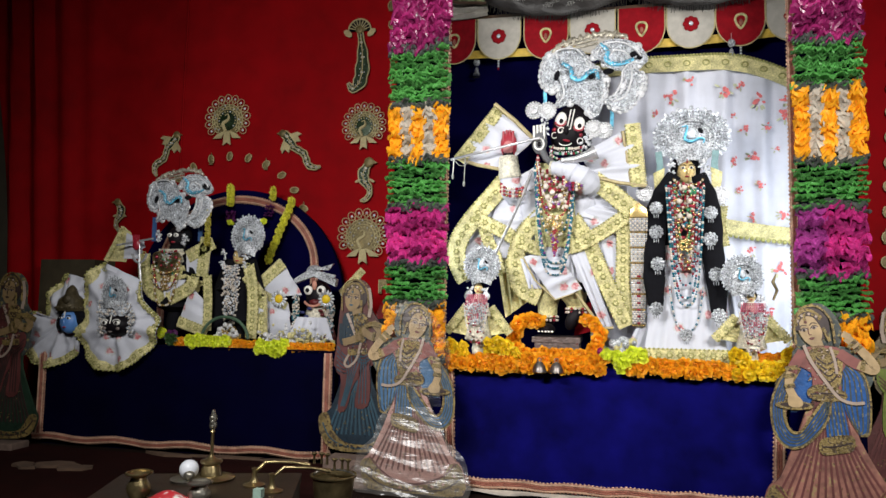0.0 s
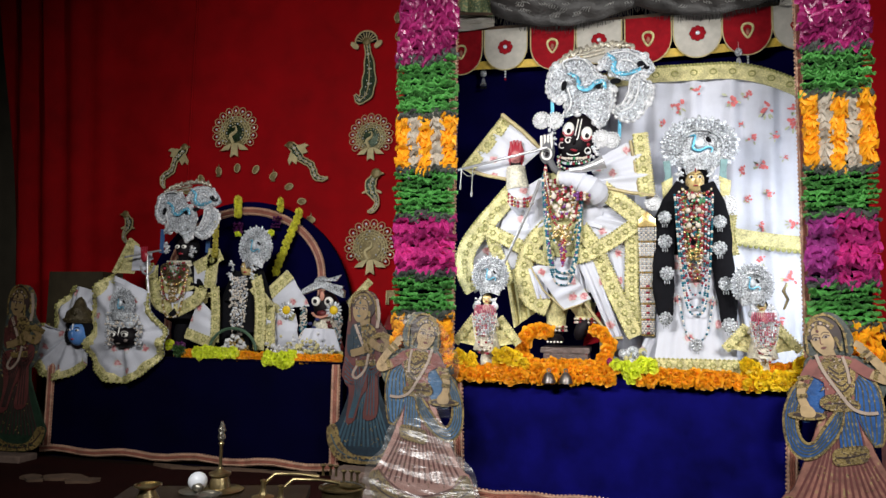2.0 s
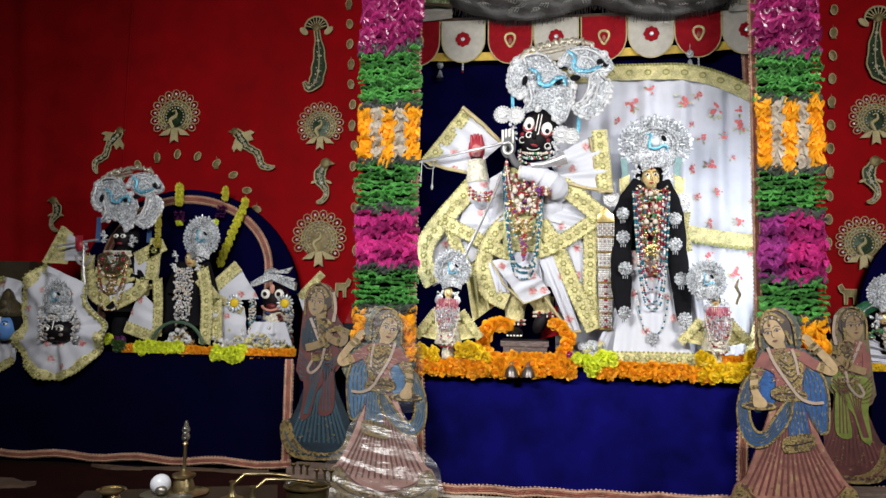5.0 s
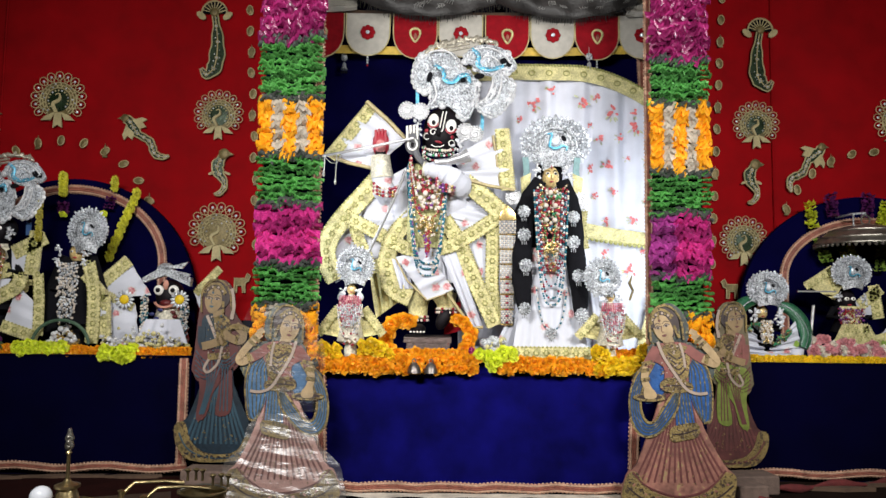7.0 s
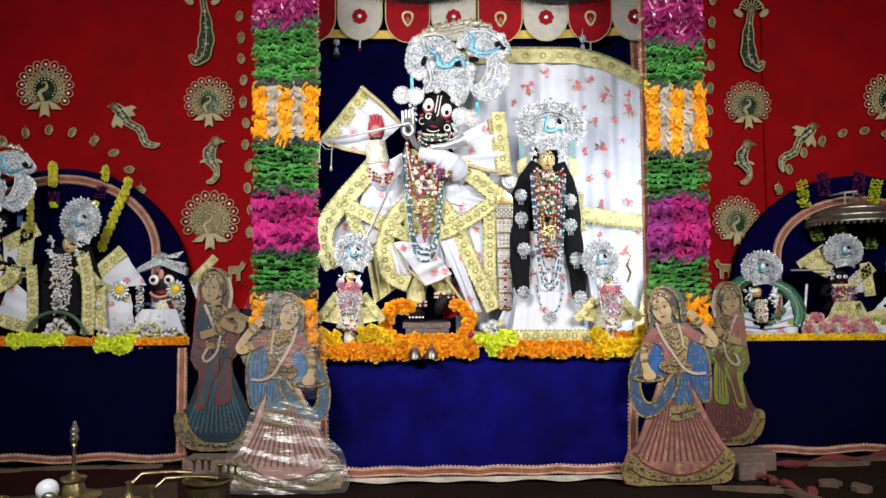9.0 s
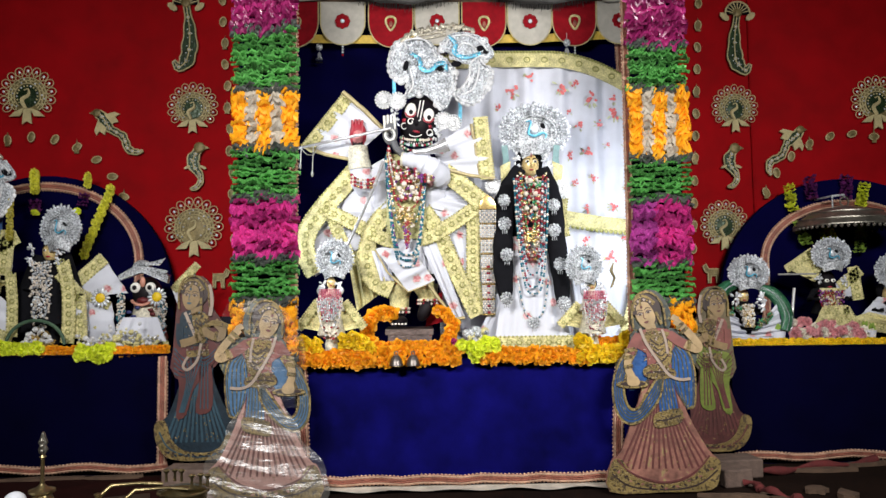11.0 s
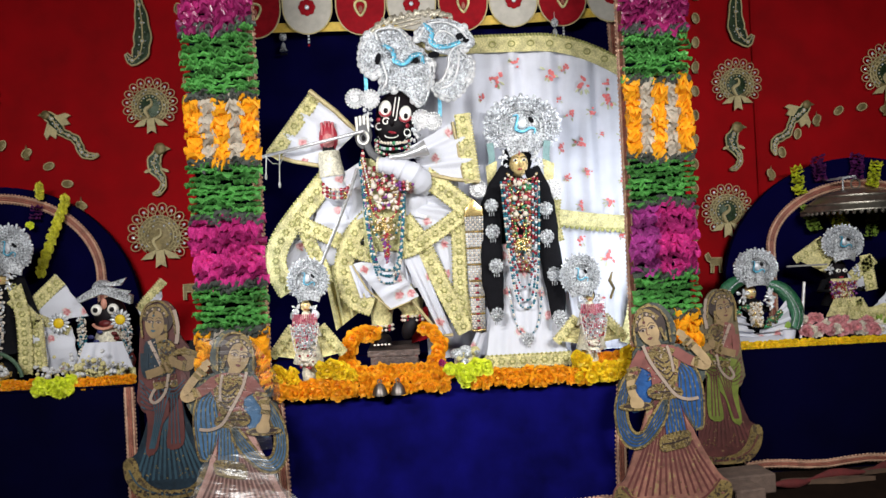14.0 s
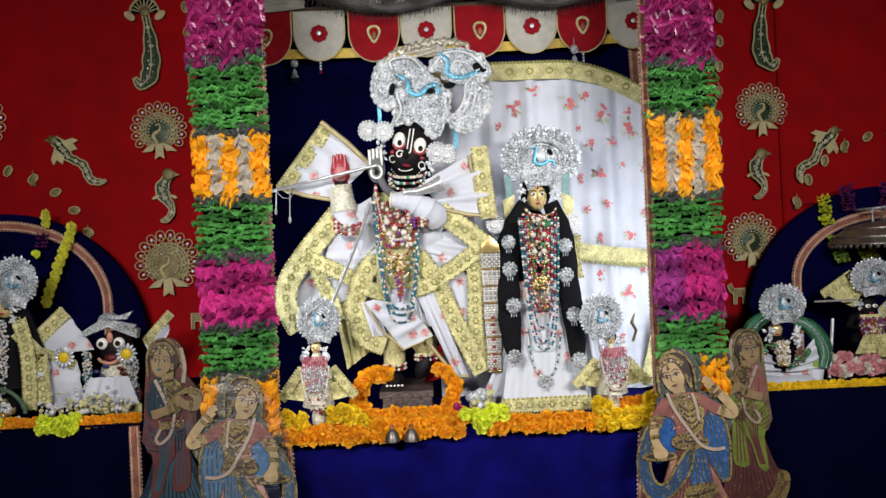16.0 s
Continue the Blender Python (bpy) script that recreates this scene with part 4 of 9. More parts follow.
def bird_applique(pts, widths, flip, head_r, label, name="bird_applique"):
    """A bird of green sequin cloth with a corded edge: a body line pts (x, z) from head to tail with its widths."""
    x, z = pts[0]
    a = thing(name, label, "applique", (x, YW, z), "appliques on the curtain")
    trio = smoothed([(p[0], p[1], w) for p, w in zip(pts, widths)], False, 4)
    mids, wings, pts, widths = pts, widths, [(a, b) for a, b, c in trio], [c * (1 + 0.10 * math.sin(1.3 * i)) for i, (a, b, c) in enumerate(trio)]
    left, right = [], []
    for i, p in enumerate(pts):
        q0, q1 = pts[max(0, i - 1)], pts[min(len(pts) - 1, i + 1)]
        s = math.dist(q0, q1)
        nx, nz = -(q1[1] - q0[1]) / s * widths[i], (q1[0] - q0[0]) / s * widths[i]
        left.append((p[0] + nx, p[1] + nz))
        right.append((p[0] - nx, p[1] - nz))
    outline = left + right[::-1]
    g = Geo()
    g.plate(outline, YW - 0.008, 0.008)
    part("body", g, MOSS, a, smooth=False)
    g = Geo()
    g.tube([(p[0], YW - 0.009, p[1]) for p in outline], 0.0036, 0, 5, True)
    part("cord_edge", g, CREAMEDGE, a)
    g = Geo()
    g.tube([(p[0], YW - 0.011, p[1]) for p in pts], 0.003, 0, 5)
    for i, p in enumerate(pts[1:-1]):
        g.ball((p[0] + (0.35 * widths[i] if i % 2 else -0.35 * widths[i]), YW - 0.011, p[1]), (0.0035, 0.003, 0.0035), 1, 6, 4)
    for p in mids[1:-1]:
        g.ring((p[0], YW - 0.012, p[1]), 0.007, 0.008, 0.002, 0, 10, 0, 5)
        g.ball((p[0], YW - 0.013, p[1]), (0.005, 0.003, 0.005), 1, 6, 4)
    part("spine_cord", g, [CREAMEDGE, SHINE], a)
    g = Geo()
    g.ball((x, YW - 0.012, z), (head_r, 0.007, head_r), 0, 10, 6)
    g.plate([(x + flip * head_r * 0.7, z + head_r * 0.5), (x + flip * head_r * 1.8, z - 0.1 * head_r), (x + flip * head_r * 0.7, z - head_r * 0.4)], YW - 0.012, 0.006)
    part("head", g, OLIVE, a)
    if len(mids) == 8:
        cx, cz = mids[3]
        w = wings[2]
        for s in (-1, 1):
            g = Geo()
            g.plate(oval(cx + s * 1.35 * w, cz + 0.15 * w, 0.62 * w, 0.24 * w, 10, -25 * s), YW - 0.010, 0.006)
            part("wing", g, CREAMEDGE, a, smooth=False)
    return a


def crest(x, z, r, flip):
    """The comb of thin cords over the head of a long bird."""
    g = Geo()
    for i in range(9):
        t = radians(15 + 150 * i / 8)
        g.tube([(x + 0.4 * r * math.cos(t), YW - 0.011, z + 0.4 * r * math.sin(t)), (x + r * math.cos(t), YW - 0.011, z + r * math.sin(t))], 0.0028, 0, 5)
    g.tube([(px, YW - 0.011, pz) for px, pz in arc(x, z, r, r, -5, 185, 16)], 0.0045, 0, 5)
    for s in (-1, 1):
        g.plate(oval(x + s * r * 1.05, z - 0.2 * r, 0.028, 0.016, 8, 40 * s), YW - 0.010, 0.006)
    return g


def long_bird(x, z1, z0, flip):
    b = bird_applique([(x, z1 - 0.07), (x + 0.012 * flip, z1 - 0.14), (x + 0.02 * flip, z1 - 0.22), (x + 0.018 * flip, z1 - 0.30), (x + 0.004 * flip, z0 + 0.03), (x - 0.03 * flip, z0), (x - 0.055 * flip, z0 + 0.03)],
                      [0.012, 0.017, 0.030, 0.036, 0.033, 0.020, 0.009], flip, 0.022, "long green sequin bird applique with a corded crest", "bird_applique")
    g = Geo()
    g.plate([(x - 0.062, z1 - 0.075)] + arc(x, z1 - 0.075, 0.062, 0.062, 180, 0, 14), YW - 0.006, 0.005)
    part("crest_cloth", g, HAIR, b, "dark cloth behind the comb", smooth=False)
    part("crest", crest(x, z1 - 0.075, 0.062, flip), CREAMEDGE, b)


def parrot(x, z1, z0, flip):
    h = z1 - z0
    bird_applique([(x + 0.02 * h * flip, z1 - 0.10 * h), (x - 0.06 * h * flip, z1 - 0.24 * h), (x - 0.12 * h * flip, z1 - 0.38 * h), (x - 0.07 * h * flip, z1 - 0.54 * h), (x + 0.03 * h * flip, z1 - 0.68 * h), (x + 0.05 * h * flip, z1 - 0.82 * h), (x - 0.04 * h * flip, z0 + 0.05 * h), (x - 0.16 * h * flip, z0 + 0.02 * h)],
                  [0.06 * h, 0.10 * h, 0.125 * h, 0.10 * h, 0.065 * h, 0.05 * h, 0.05 * h, 0.02 * h], flip, 0.12 * h, "small green parrot applique with a corded edge")


def diagonal_bird(hx, hz, tx, tz, flip):
    def at(k, o=0.0):
        d = math.dist((hx, hz), (tx, tz))
        nx, nz = -(tz - hz) / d, (tx - hx) / d
        return (hx + (tx - hx) * k + nx * o, hz + (tz - hz) * k + nz * o)
    b = bird_applique([at(0.06), at(0.16, 0.006), at(0.27), at(0.38, -0.006), at(0.50, 0.004), at(0.60, 0.012), at(0.70, 0.004), at(0.80, -0.010), at(0.89, -0.004), at(0.96, 0.014), at(0.99, 0.032)], [0.016, 0.024, 0.026, 0.018, 0.015, 0.017, 0.016, 0.016, 0.014, 0.010, 0.004], flip, 0.020, "slanting green bird applique with a long corded tail")
    for o in (-1, 1):
        g = Geo()
        g.plate([at(0.16, 0.02 * o), at(0.24, 0.065 * o), at(0.32, 0.075 * o), at(0.30, 0.05 * o), at(0.40, 0.045 * o), at(0.34, 0.015 * o)], YW - 0.012, 0.008)
        part("wing", g, CREAMEDGE, b, smooth=False)


fan_applique(-2.005, 1.645, 0.135, MOSS, 1)
fan_applique(-1.224, 1.582, 0.120, MOSS, 2)
fan_applique(-1.212, 1.008, 0.138, OLIVE, 3, -0.15)
fan_applique(1.412, 1.572, 0.115, MOSS, 4)
fan_applique(1.340, 0.998, 0.118, MOSS, 5, 0.25)
fan_applique(2.125, 1.600, 0.130, MOSS, 6)
long_bird(-1.262, 2.17, 1.785, 1)
long_bird(1.442, 2.125, 1.765, -1)
parrot(-1.195, 1.415, 1.19, 1)
parrot(1.400, 1.400, 1.185, 1)
parrot(-2.655, 1.225, 1.045, -1)
diagonal_bird(-1.690, 1.575, -1.480, 1.355, -1)
diagonal_bird(-2.300, 1.590, -2.451, 1.366, 1)
diagonal_bird(1.745, 1.482, 1.555, 1.265, 1)


def patch(x, z, turn, k):
    g = Geo()
    g.plate(oval(x, z, 0.016, 0.025, 14, turn), YW - 0.006, 0.006, 0, 0.004)
    g.ring((x, YW - 0.007, z), 0.016, 0.024, 0.0022, 1, 14, radians(turn), 5)
    if k % 3 == 0:
        g.plate([(x - 0.012, z - 0.03), (x + 0.012, z - 0.03), (x, z + 0.038)], YW - 0.009, 0.004)
    solid("sequin_patch", g, [OLIVE, CREAMEDGE], "small gold sequin patch sewn on the red curtain", "patch", "patches on the curtain", smooth=False)


for k in range(13):
    z = 2.2195 - 0.1053 * k
    patch(-1.032 - 0.06 * (z - 1.167) + 0.005 * math.sin(3 * k), z, 12 * math.sin(2 * k), k)
for k in range(13):
    z = 2.2145 - 0.1105 * k
    patch(1.191 + 0.053 * (z - 1.008), z, 12 * math.cos(2 * k), k + 1)
for s, cx in ((-1, -1.98), (1, 1.99)):
    for k in range(9):
        t = radians(131 - 13.5 * k)
        patch(cx - s * 0.473 * math.cos(t), 0.975 + 0.473 * math.sin(t), 50 + s * 20 * k, k + 1)
for x, s in ((-1.09, 1), (1.275, -1)):
    g = Geo()
    shape = [(x - s * 0.05, 0.80), (x + s * 0.03, 0.80), (x + s * 0.05, 0.84), (x + s * 0.075, 0.82), (x + s * 0.06, 0.78), (x + s * 0.035, 0.765), (x + s * 0.035, 0.69), (x + s * 0.015, 0.69), (x + s * 0.01, 0.745),
             (x - s * 0.03, 0.745), (x - s * 0.03, 0.69), (x - s * 0.05, 0.69)]
    g.plate([(x + 0.62 * (a - x), 0.77 + 0.62 * (b - 0.77)) for a, b in shape], YW - 0.006, 0.006)
    g.tube([(x + 0.62 * (a - x), YW - 0.007, 0.77 + 0.62 * (b - 0.77)) for a, b in shape], 0.003, 1, 5, True)
    solid("cow_applique", g, [OLIVE, CREAMEDGE], "small cream cow-shaped applique on the curtain", "applique", smooth=False)


# ---- dress and jewellery of the statues ----
BEADS = [mat("teal_glass_beads", (0.02, 0.14, 0.20), 0.15, 0.1, bump=0), mat("red_glass_beads", (0.32, 0.03, 0.05), 0.15, 0.1, bump=0), SHINE,
         mat("gold_beads", (0.62, 0.45, 0.18), 0.25, 0.8, bump=0), mat("pearl_beads", (0.66, 0.58, 0.50), 0.25, bump=0), mat("green_glass_beads", (0.05, 0.25, 0.12), 0.15, bump=0),
         mat("purple_glass_beads", (0.18, 0.05, 0.22), 0.15, bump=0)]


def necklace(a, b, low, y, r, picks, seed, label, depth=0.02, gap=1.9):
    """A string of beads from a to b (x, z), hanging down to the height low."""
    rng = random.Random(seed)
    n = 40
    base = min(a[1], b[1])
    drop = base - low
    line = []
    for i in range(n + 1):
        t = i / n
        k = 1 - abs(2 * t - 1) ** 2.6
        line.append((a[0] + (b[0] - a[0]) * (0.5 + 0.5 * (1 if t > 0.5 else -1) * abs(2 * t - 1) ** 0.75), y - depth * k, a[1] + (b[1] - a[1]) * t - drop * k))
    g = Geo()
    for i, p in enumerate(along(line, 0.55 * r * gap)):
        g.ball(p, 0.55 * r * rng.uniform(0.8, 1.15), picks[i % len(picks)] if rng.random() < 0.8 else rng.choice(picks), 7, 5)
    return solid("bead_necklace", g, BEADS, label, "necklace", "necklaces of the statues")


def cloth(name, label, q, y, edges=(), w=0.04, material=None, amp=0.006, pleats=4, bulge=0.012, group="", hem=GOLD, across=False):
    """A draped cloth over the corners q (x, z): pleated, with gold brocade bands along the edges given by their first corner."""
    material = material or WHITE
    cx, cz = sum(p[0] for p in q) / 4, sum(p[1] for p in q) / 4
    ys = y if isinstance(y, (list, tuple)) else [y] * 4
    ob = thing(name, label, "cloth", (cx, ys[0], cz), group)

    def f(u, v):
        k = ((1 - u) * (1 - v), u * (1 - v), u * v, (1 - u) * v)
        x, z, yy = (sum(k[i] * c[i] for i in range(4)) for c in ([p[0] for p in q], [p[1] for p in q], ys))
        s, grow = (u, v) if across else (v, u)
        wave = math.sin(2 * math.pi * pleats * s + 1.5 * grow) + 0.5 * math.sin(2 * math.pi * (pleats * 1.7 + 0.3) * s + 2.2 + 2 * grow)
        return (x, yy - amp * wave * (0.3 + grow) - bulge * math.sin(math.pi * u) * math.sin(math.pi * v), z)

    g = Geo()
    g.sheet(f, *((10 * max(1, pleats), 14) if across else (14, 10 * max(1, pleats))))
    part("panel", g, material, ob)
    for e in edges:
        a, b = Vector((q[e][0], q[e][1])), Vector((q[(e + 1) % 4][0], q[(e + 1) % 4][1]))
        d = (b - a).normalized()
        inner = Vector((cx, cz)) - (a + b) / 2
        nrm = Vector((-d.y, d.x))
        nrm = nrm if nrm.dot(inner) > 0 else -nrm
        g = Geo()
        m = 12
        top = max(amp * 1.3, 0.004) + 0.003
        line = [tuple((a + (b - a) * (i / m) + nrm * (w / 2)).to_tuple()) for i in range(m + 1)]
        yl = [ys[e] + (ys[(e + 1) % 4] - ys[e]) * i / m - top - bulge * 0.2 for i in range(m + 1)]
        g.ribbon(line, w, yl, 0.004)
        band = part("border", g, hem, ob, "gold brocade border")
        g = Geo()
        L = (b - a).length
        k = max(2, int(L / 0.036))
        for i in range(k):
            t = (i + 0.5) / k
            c = a + (b - a) * t + nrm * (w / 2)
            yy = ys[e] + (ys[(e + 1) % 4] - ys[e]) * t - top - bulge * 0.2 - 0.002
            rr = min(0.0088, w * 0.2)
            g.ring((c.x, yy, c.y), rr, rr, rr * 0.24, 0, 12, 0, 5)
            for j in range(6):
                t2 = j * math.pi / 3
                g.ball((c.x + rr * 1.35 * math.cos(t2), yy, c.y + rr * 1.35 * math.sin(t2)), (rr * 0.28, 0.002, rr * 0.28), 0, 6, 4)
        for i in range(int(L / 0.015)):
            c = a + (b - a) * ((i + 0.5) / int(L / 0.015)) + nrm * (w * 0.97)
            g.ball((c.x, ys[e] + (ys[(e + 1) % 4] - ys[e]) * (i + 0.5) / int(L / 0.015) - top - bulge * 0.2 - 0.001, c.y), (0.0042, 0.002, 0.0042), 0, 6, 4)
        part("sequin", g, GOLDRING, band)
        g = Geo()
        for i in range(int(L / 0.010)):
            t = (i + 0.5) / int(L / 0.010)
            c = a + (b - a) * t - nrm * 0.002
            g.ball((c.x, ys[e] + (ys[(e + 1) % 4] - ys[e]) * t - top, c.y), (0.0042, 0.003, 0.0042), 0, 6, 4)
        part("bead_rim", g, hem, band)
    return ob


def band(name, label, pts, w, y, group=""):
    """A loose sash of gold brocade along pts (x, z), with sequins."""
    pts = smoothed(pts)
    if isinstance(y, list):
        y = [a for b in y for a in [b] * 4][:len(pts)]
    ob = thing(name, label, "sash", (pts[0][0], y if not isinstance(y, list) else y[0], pts[0][1]), group)
    g = Geo()
    g.ribbon(pts, w, y, 0.005)
    part("strip", g, GOLD, ob)
    g = Geo()
    yy = y if not isinstance(y, list) else min(y)
    for c in along(pts, 0.036):
        rr = min(0.0088, w * 0.2)
        g.ring((c[0], yy - 0.003, c[1]), rr, rr, rr * 0.24, 0, 12, 0, 5)
        for j in range(6):
            t2 = j * math.pi / 3
            g.ball((c[0] + rr * 1.35 * math.cos(t2), yy - 0.002, c[1] + rr * 1.35 * math.sin(t2)), (rr * 0.28, 0.002, rr * 0.28), 0, 6, 4)
    part("sequin", g, GOLDRING, ob)
    g = Geo()
    for s in (-1, 1):
        line = []
        for i, p in enumerate(pts):
            a, b = pts[max(0, i - 1)], pts[min(len(pts) - 1, i + 1)]
            L = math.dist(a, b) or 1
            line.append((p[0] - (b[1] - a[1]) / L * w / 2 * s, p[1] + (b[0] - a[0]) / L * w / 2 * s))
        for i, c in enumerate(along(line, 0.011)):
            g.ball((c[0], yy - 0.001, c[1]), (0.0042, 0.003, 0.0042), 1 if i % 2 else 0, 6, 4)
    part("bead_rim", g, [GOLD, GOLDRING], ob)
    return ob


def scroll(x, z, r, flip, turns=1.4, n=26):
    """A paisley scroll, from a wide curl to its tip."""
    return [(x + flip * r * (1 - 0.62 * t) * math.cos(2 * math.pi * turns * t + 0.6), z + r * (1 - 0.62 * t) * math.sin(2 * math.pi * turns * t + 0.6)) for t in (i / n for i in range(n + 1))]


def fan_crown(x, z, rx, rz, y, seed, label, base_w, flip=1, arch_open=0.45):
    """A round silver crown: a foil plate with rows of crystal beads, an arched frame and a blue bird-neck curve in it."""
    c = thing("crown", label, "crown", (x, y, z - rz), "silver crowns")
    rng = random.Random(seed)
    g = Geo()
    outline = []
    for i in range(44):
        t = 2 * math.pi * i / 44
        k = 1.0 + 0.05 * math.cos(11 * t)
        outline.append((x + rx * k * math.cos(t), z + rz * k * math.sin(t) * (1.0 if math.sin(t) > 0 else 0.85)))
    g.plate(outline, y, 0.008, 0, 0.01)
    part("foil_plate", g, SILVER, c)
    for ring_k, br in ((0.97, 0.05), (0.80, 0.04), (0.70, 0.03)):
        g = Geo()
        n = int(46 * ring_k)
        for i in range(n):
            t = radians(-50 + 280 * i / (n - 1))
            k = ring_k * rng.uniform(0.97, 1.03)
            g.ball((x + rx * k * math.cos(t), y - 0.008, z + rz * k * math.sin(t)), rx * br * rng.uniform(0.7, 1.3), 0, 6, 4)
        part("crystal_rim", g, SHINE, c)
    g = Geo()
    for i in range(27):
        t = radians(-40 + 260 * i / 26)
        k = 1.0 + 0.03 * (i % 2)
        g.ball((x + rx * k * math.cos(t), y - 0.004, z + rz * k * math.sin(t)), (rx * 0.06, rx * 0.04, rx * rng.uniform(0.06, 0.085)), 0, 7, 5, t - math.pi / 2)
        for o in (-0.05, 0.05):
            g.ring((x + rx * 0.89 * math.cos(t + o), y - 0.010, z + rz * 0.89 * math.sin(t + o)), rx * 0.045, rx * 0.06, rx * 0.012, 0, 8, t - math.pi / 2, 4)
    part("petal_fringe", g, SHINE, c)
    g = Geo()
    g.tube([(px, y - 0.014, pz) for px, pz in arc(x, z - 0.05 * rz, rx * 0.62, rz * 0.62, -20, 200, 22)], rx * 0.035, 0, 6)
    g.tube([(px, y - 0.012, pz) for px, pz in arc(x, z - 0.05 * rz, rx * 0.48, rz * 0.50, -20, 200, 22)], rx * 0.022, 0, 6)
    part("arched_frame", g, SILVER, c)
    g = Geo()
    g.plate(oval(x + 0.24 * rx * flip, z + 0.20 * rz, rx * 0.06, rz * 0.12, 12, 35 * flip), y - 0.013, 0.005)
    part("opening", g, HAIR, c, "dark cut-out opening", smooth=False)
    g = Geo()
    pts = [(-0.26, 0.34), (-0.12, 0.36), (-0.16, 0.1), (-0.18, -0.12), (0.0, -0.2), (0.2, -0.08), (0.33, -0.14), (0.30, -0.28)]
    curve = smoothed(pts, False, 3)
    g.tube([(x + flip * p[0] * rx, y - 0.018, z + p[1] * rz) for p in curve], [rx * (0.018 + 0.026 * math.sin(math.pi * i / (len(curve) - 1))) for i in range(len(curve))], 0, 6)
    part("blue_curve", g, SKY, c, "pale blue curved ornament")
    g = Geo()
    g.ball((x - 0.02 * rx * flip, y - 0.016, z + 0.1 * rz), (rx * 0.13, rx * 0.07, rz * 0.2), 0, 9, 6)
    for i in range(70):
        t, k = rng.uniform(0, 6.28), rng.uniform(0.55, 0.95)
        g.ball((x + rx * k * math.cos(t), y - 0.011, z + rz * k * math.sin(t)), rx * rng.uniform(0.02, 0.05), 0, 6, 4)
    for i in range(5):
        t = radians(50 + 20 * i)
        g.ball((x + rx * 1.06 * math.cos(t), y - 0.004, z + rz * 1.06 * math.sin(t)), (rx * 0.06, rx * 0.04, rz * 0.09), 0, 7, 5, t - math.pi / 2)
    part("crystal_relief", g, SHINE, c)
    g = Geo()
    g.sheet(lambda u, v: (x + base_w * (2 * u - 1) * (1 + 0.25 * v), y - 0.012 - 0.02 * math.sin(math.pi * u), z - rz * 1.05 + v * rz * 0.45 + 0.15 * rz * math.sin(math.pi * u)), 12, 3, 0, 0.006)
    part("head_band", g, SILVER, c)
    return c


def ear_disc(x, z, r, y, label="white crystal ear flower beside the face"):
    o = thing("ear_ornament", label, "ear ornament", (x, y, z), "ear ornaments")
    g = Geo()
    if r < 0.030:
        rng = random.Random(int(9999 * abs(x + z)))
        for i in range(16):
            t, k = rng.uniform(0, 6.28), rng.uniform(0.2, 1.0)
            g.ball((x + r * k * 0.8 * math.cos(t), y - 0.006 * (1 - k), z + r * k * math.sin(t)), (r * rng.uniform(0.14, 0.24), r * 0.2, r * rng.uniform(0.22, 0.42)), i % 2, 7, 5, t - math.pi / 2)
        part("crystal_spray", g, [FOILWHITE, SHINE], o)
        return o
    g.plate(oval(x, z, r * 0.8, r * 0.8, 16), y, 0.006, 0, 0.006)
    part("disc", g, FOILWHITE, o)
    g = Geo()
    for i in range(18):
        t = 2 * math.pi * i / 18
        g.ball((x + r * 0.86 * math.cos(t), y - 0.003, z + r * 0.86 * math.sin(t)), (r * 0.14, r * 0.10, r * 0.14), 0, 7, 5)
        g.ball((x + r * 0.62 * math.cos(t), y - 0.006, z + r * 0.62 * math.sin(t)), (r * 0.07, r * 0.07, r * 0.07), 0, 6, 4)
    part("bead_rim", g, FOILWHITE, o)
    g = Geo()
    g.tube([(p[0], y - 0.008, p[1]) for p in scroll(x, z, r * 0.5, 1)], r * 0.11, 0, 6)
    part("scroll", g, FOILWHITE, o)
    return o


FOILWHITE = mat("white_crystal_foil", (0.68, 0.68, 0.70), 0.35, 0.3, vary=0.25, scale=150, bump=0.7, bump_scale=250)


def brooch(x, z, r, y):
    g = Geo()
    for k, n in ((1.0, 10), (0.6, 7)):
        for i in range(n):
            t = 2 * math.pi * i / n + k
            g.ball((x + r * 0.75 * k * math.cos(t), y - 0.004 * (2 - k), z + r * 0.75 * k * math.sin(t)), (r * 0.28, r * 0.2, r * 0.28), 0, 6, 4)
    g.ball((x, y - 0.008, z), (r * 0.3, r * 0.25, r * 0.3), 0, 7, 5)
    for k in (-1, 0, 1):
        g.ball((x + 0.3 * k * r, y - 0.003, z - 1.2 * r), (r * 0.08, r * 0.08, r * 0.3), 0, 6, 4)
    return solid("brooch", g, SILVER, "silver filigree brooch pinned on the veiled statue", "brooch", "brooches on the veil")


def inside(p, poly):
    odd = False
    for (ax, az), (bx, bz) in zip(poly, poly[1:] + poly[:1]):
        if (az > p[1]) != (bz > p[1]) and p[0] < (bx - ax) * (p[1] - az) / (bz - az) + ax:
            odd = not odd
    return odd


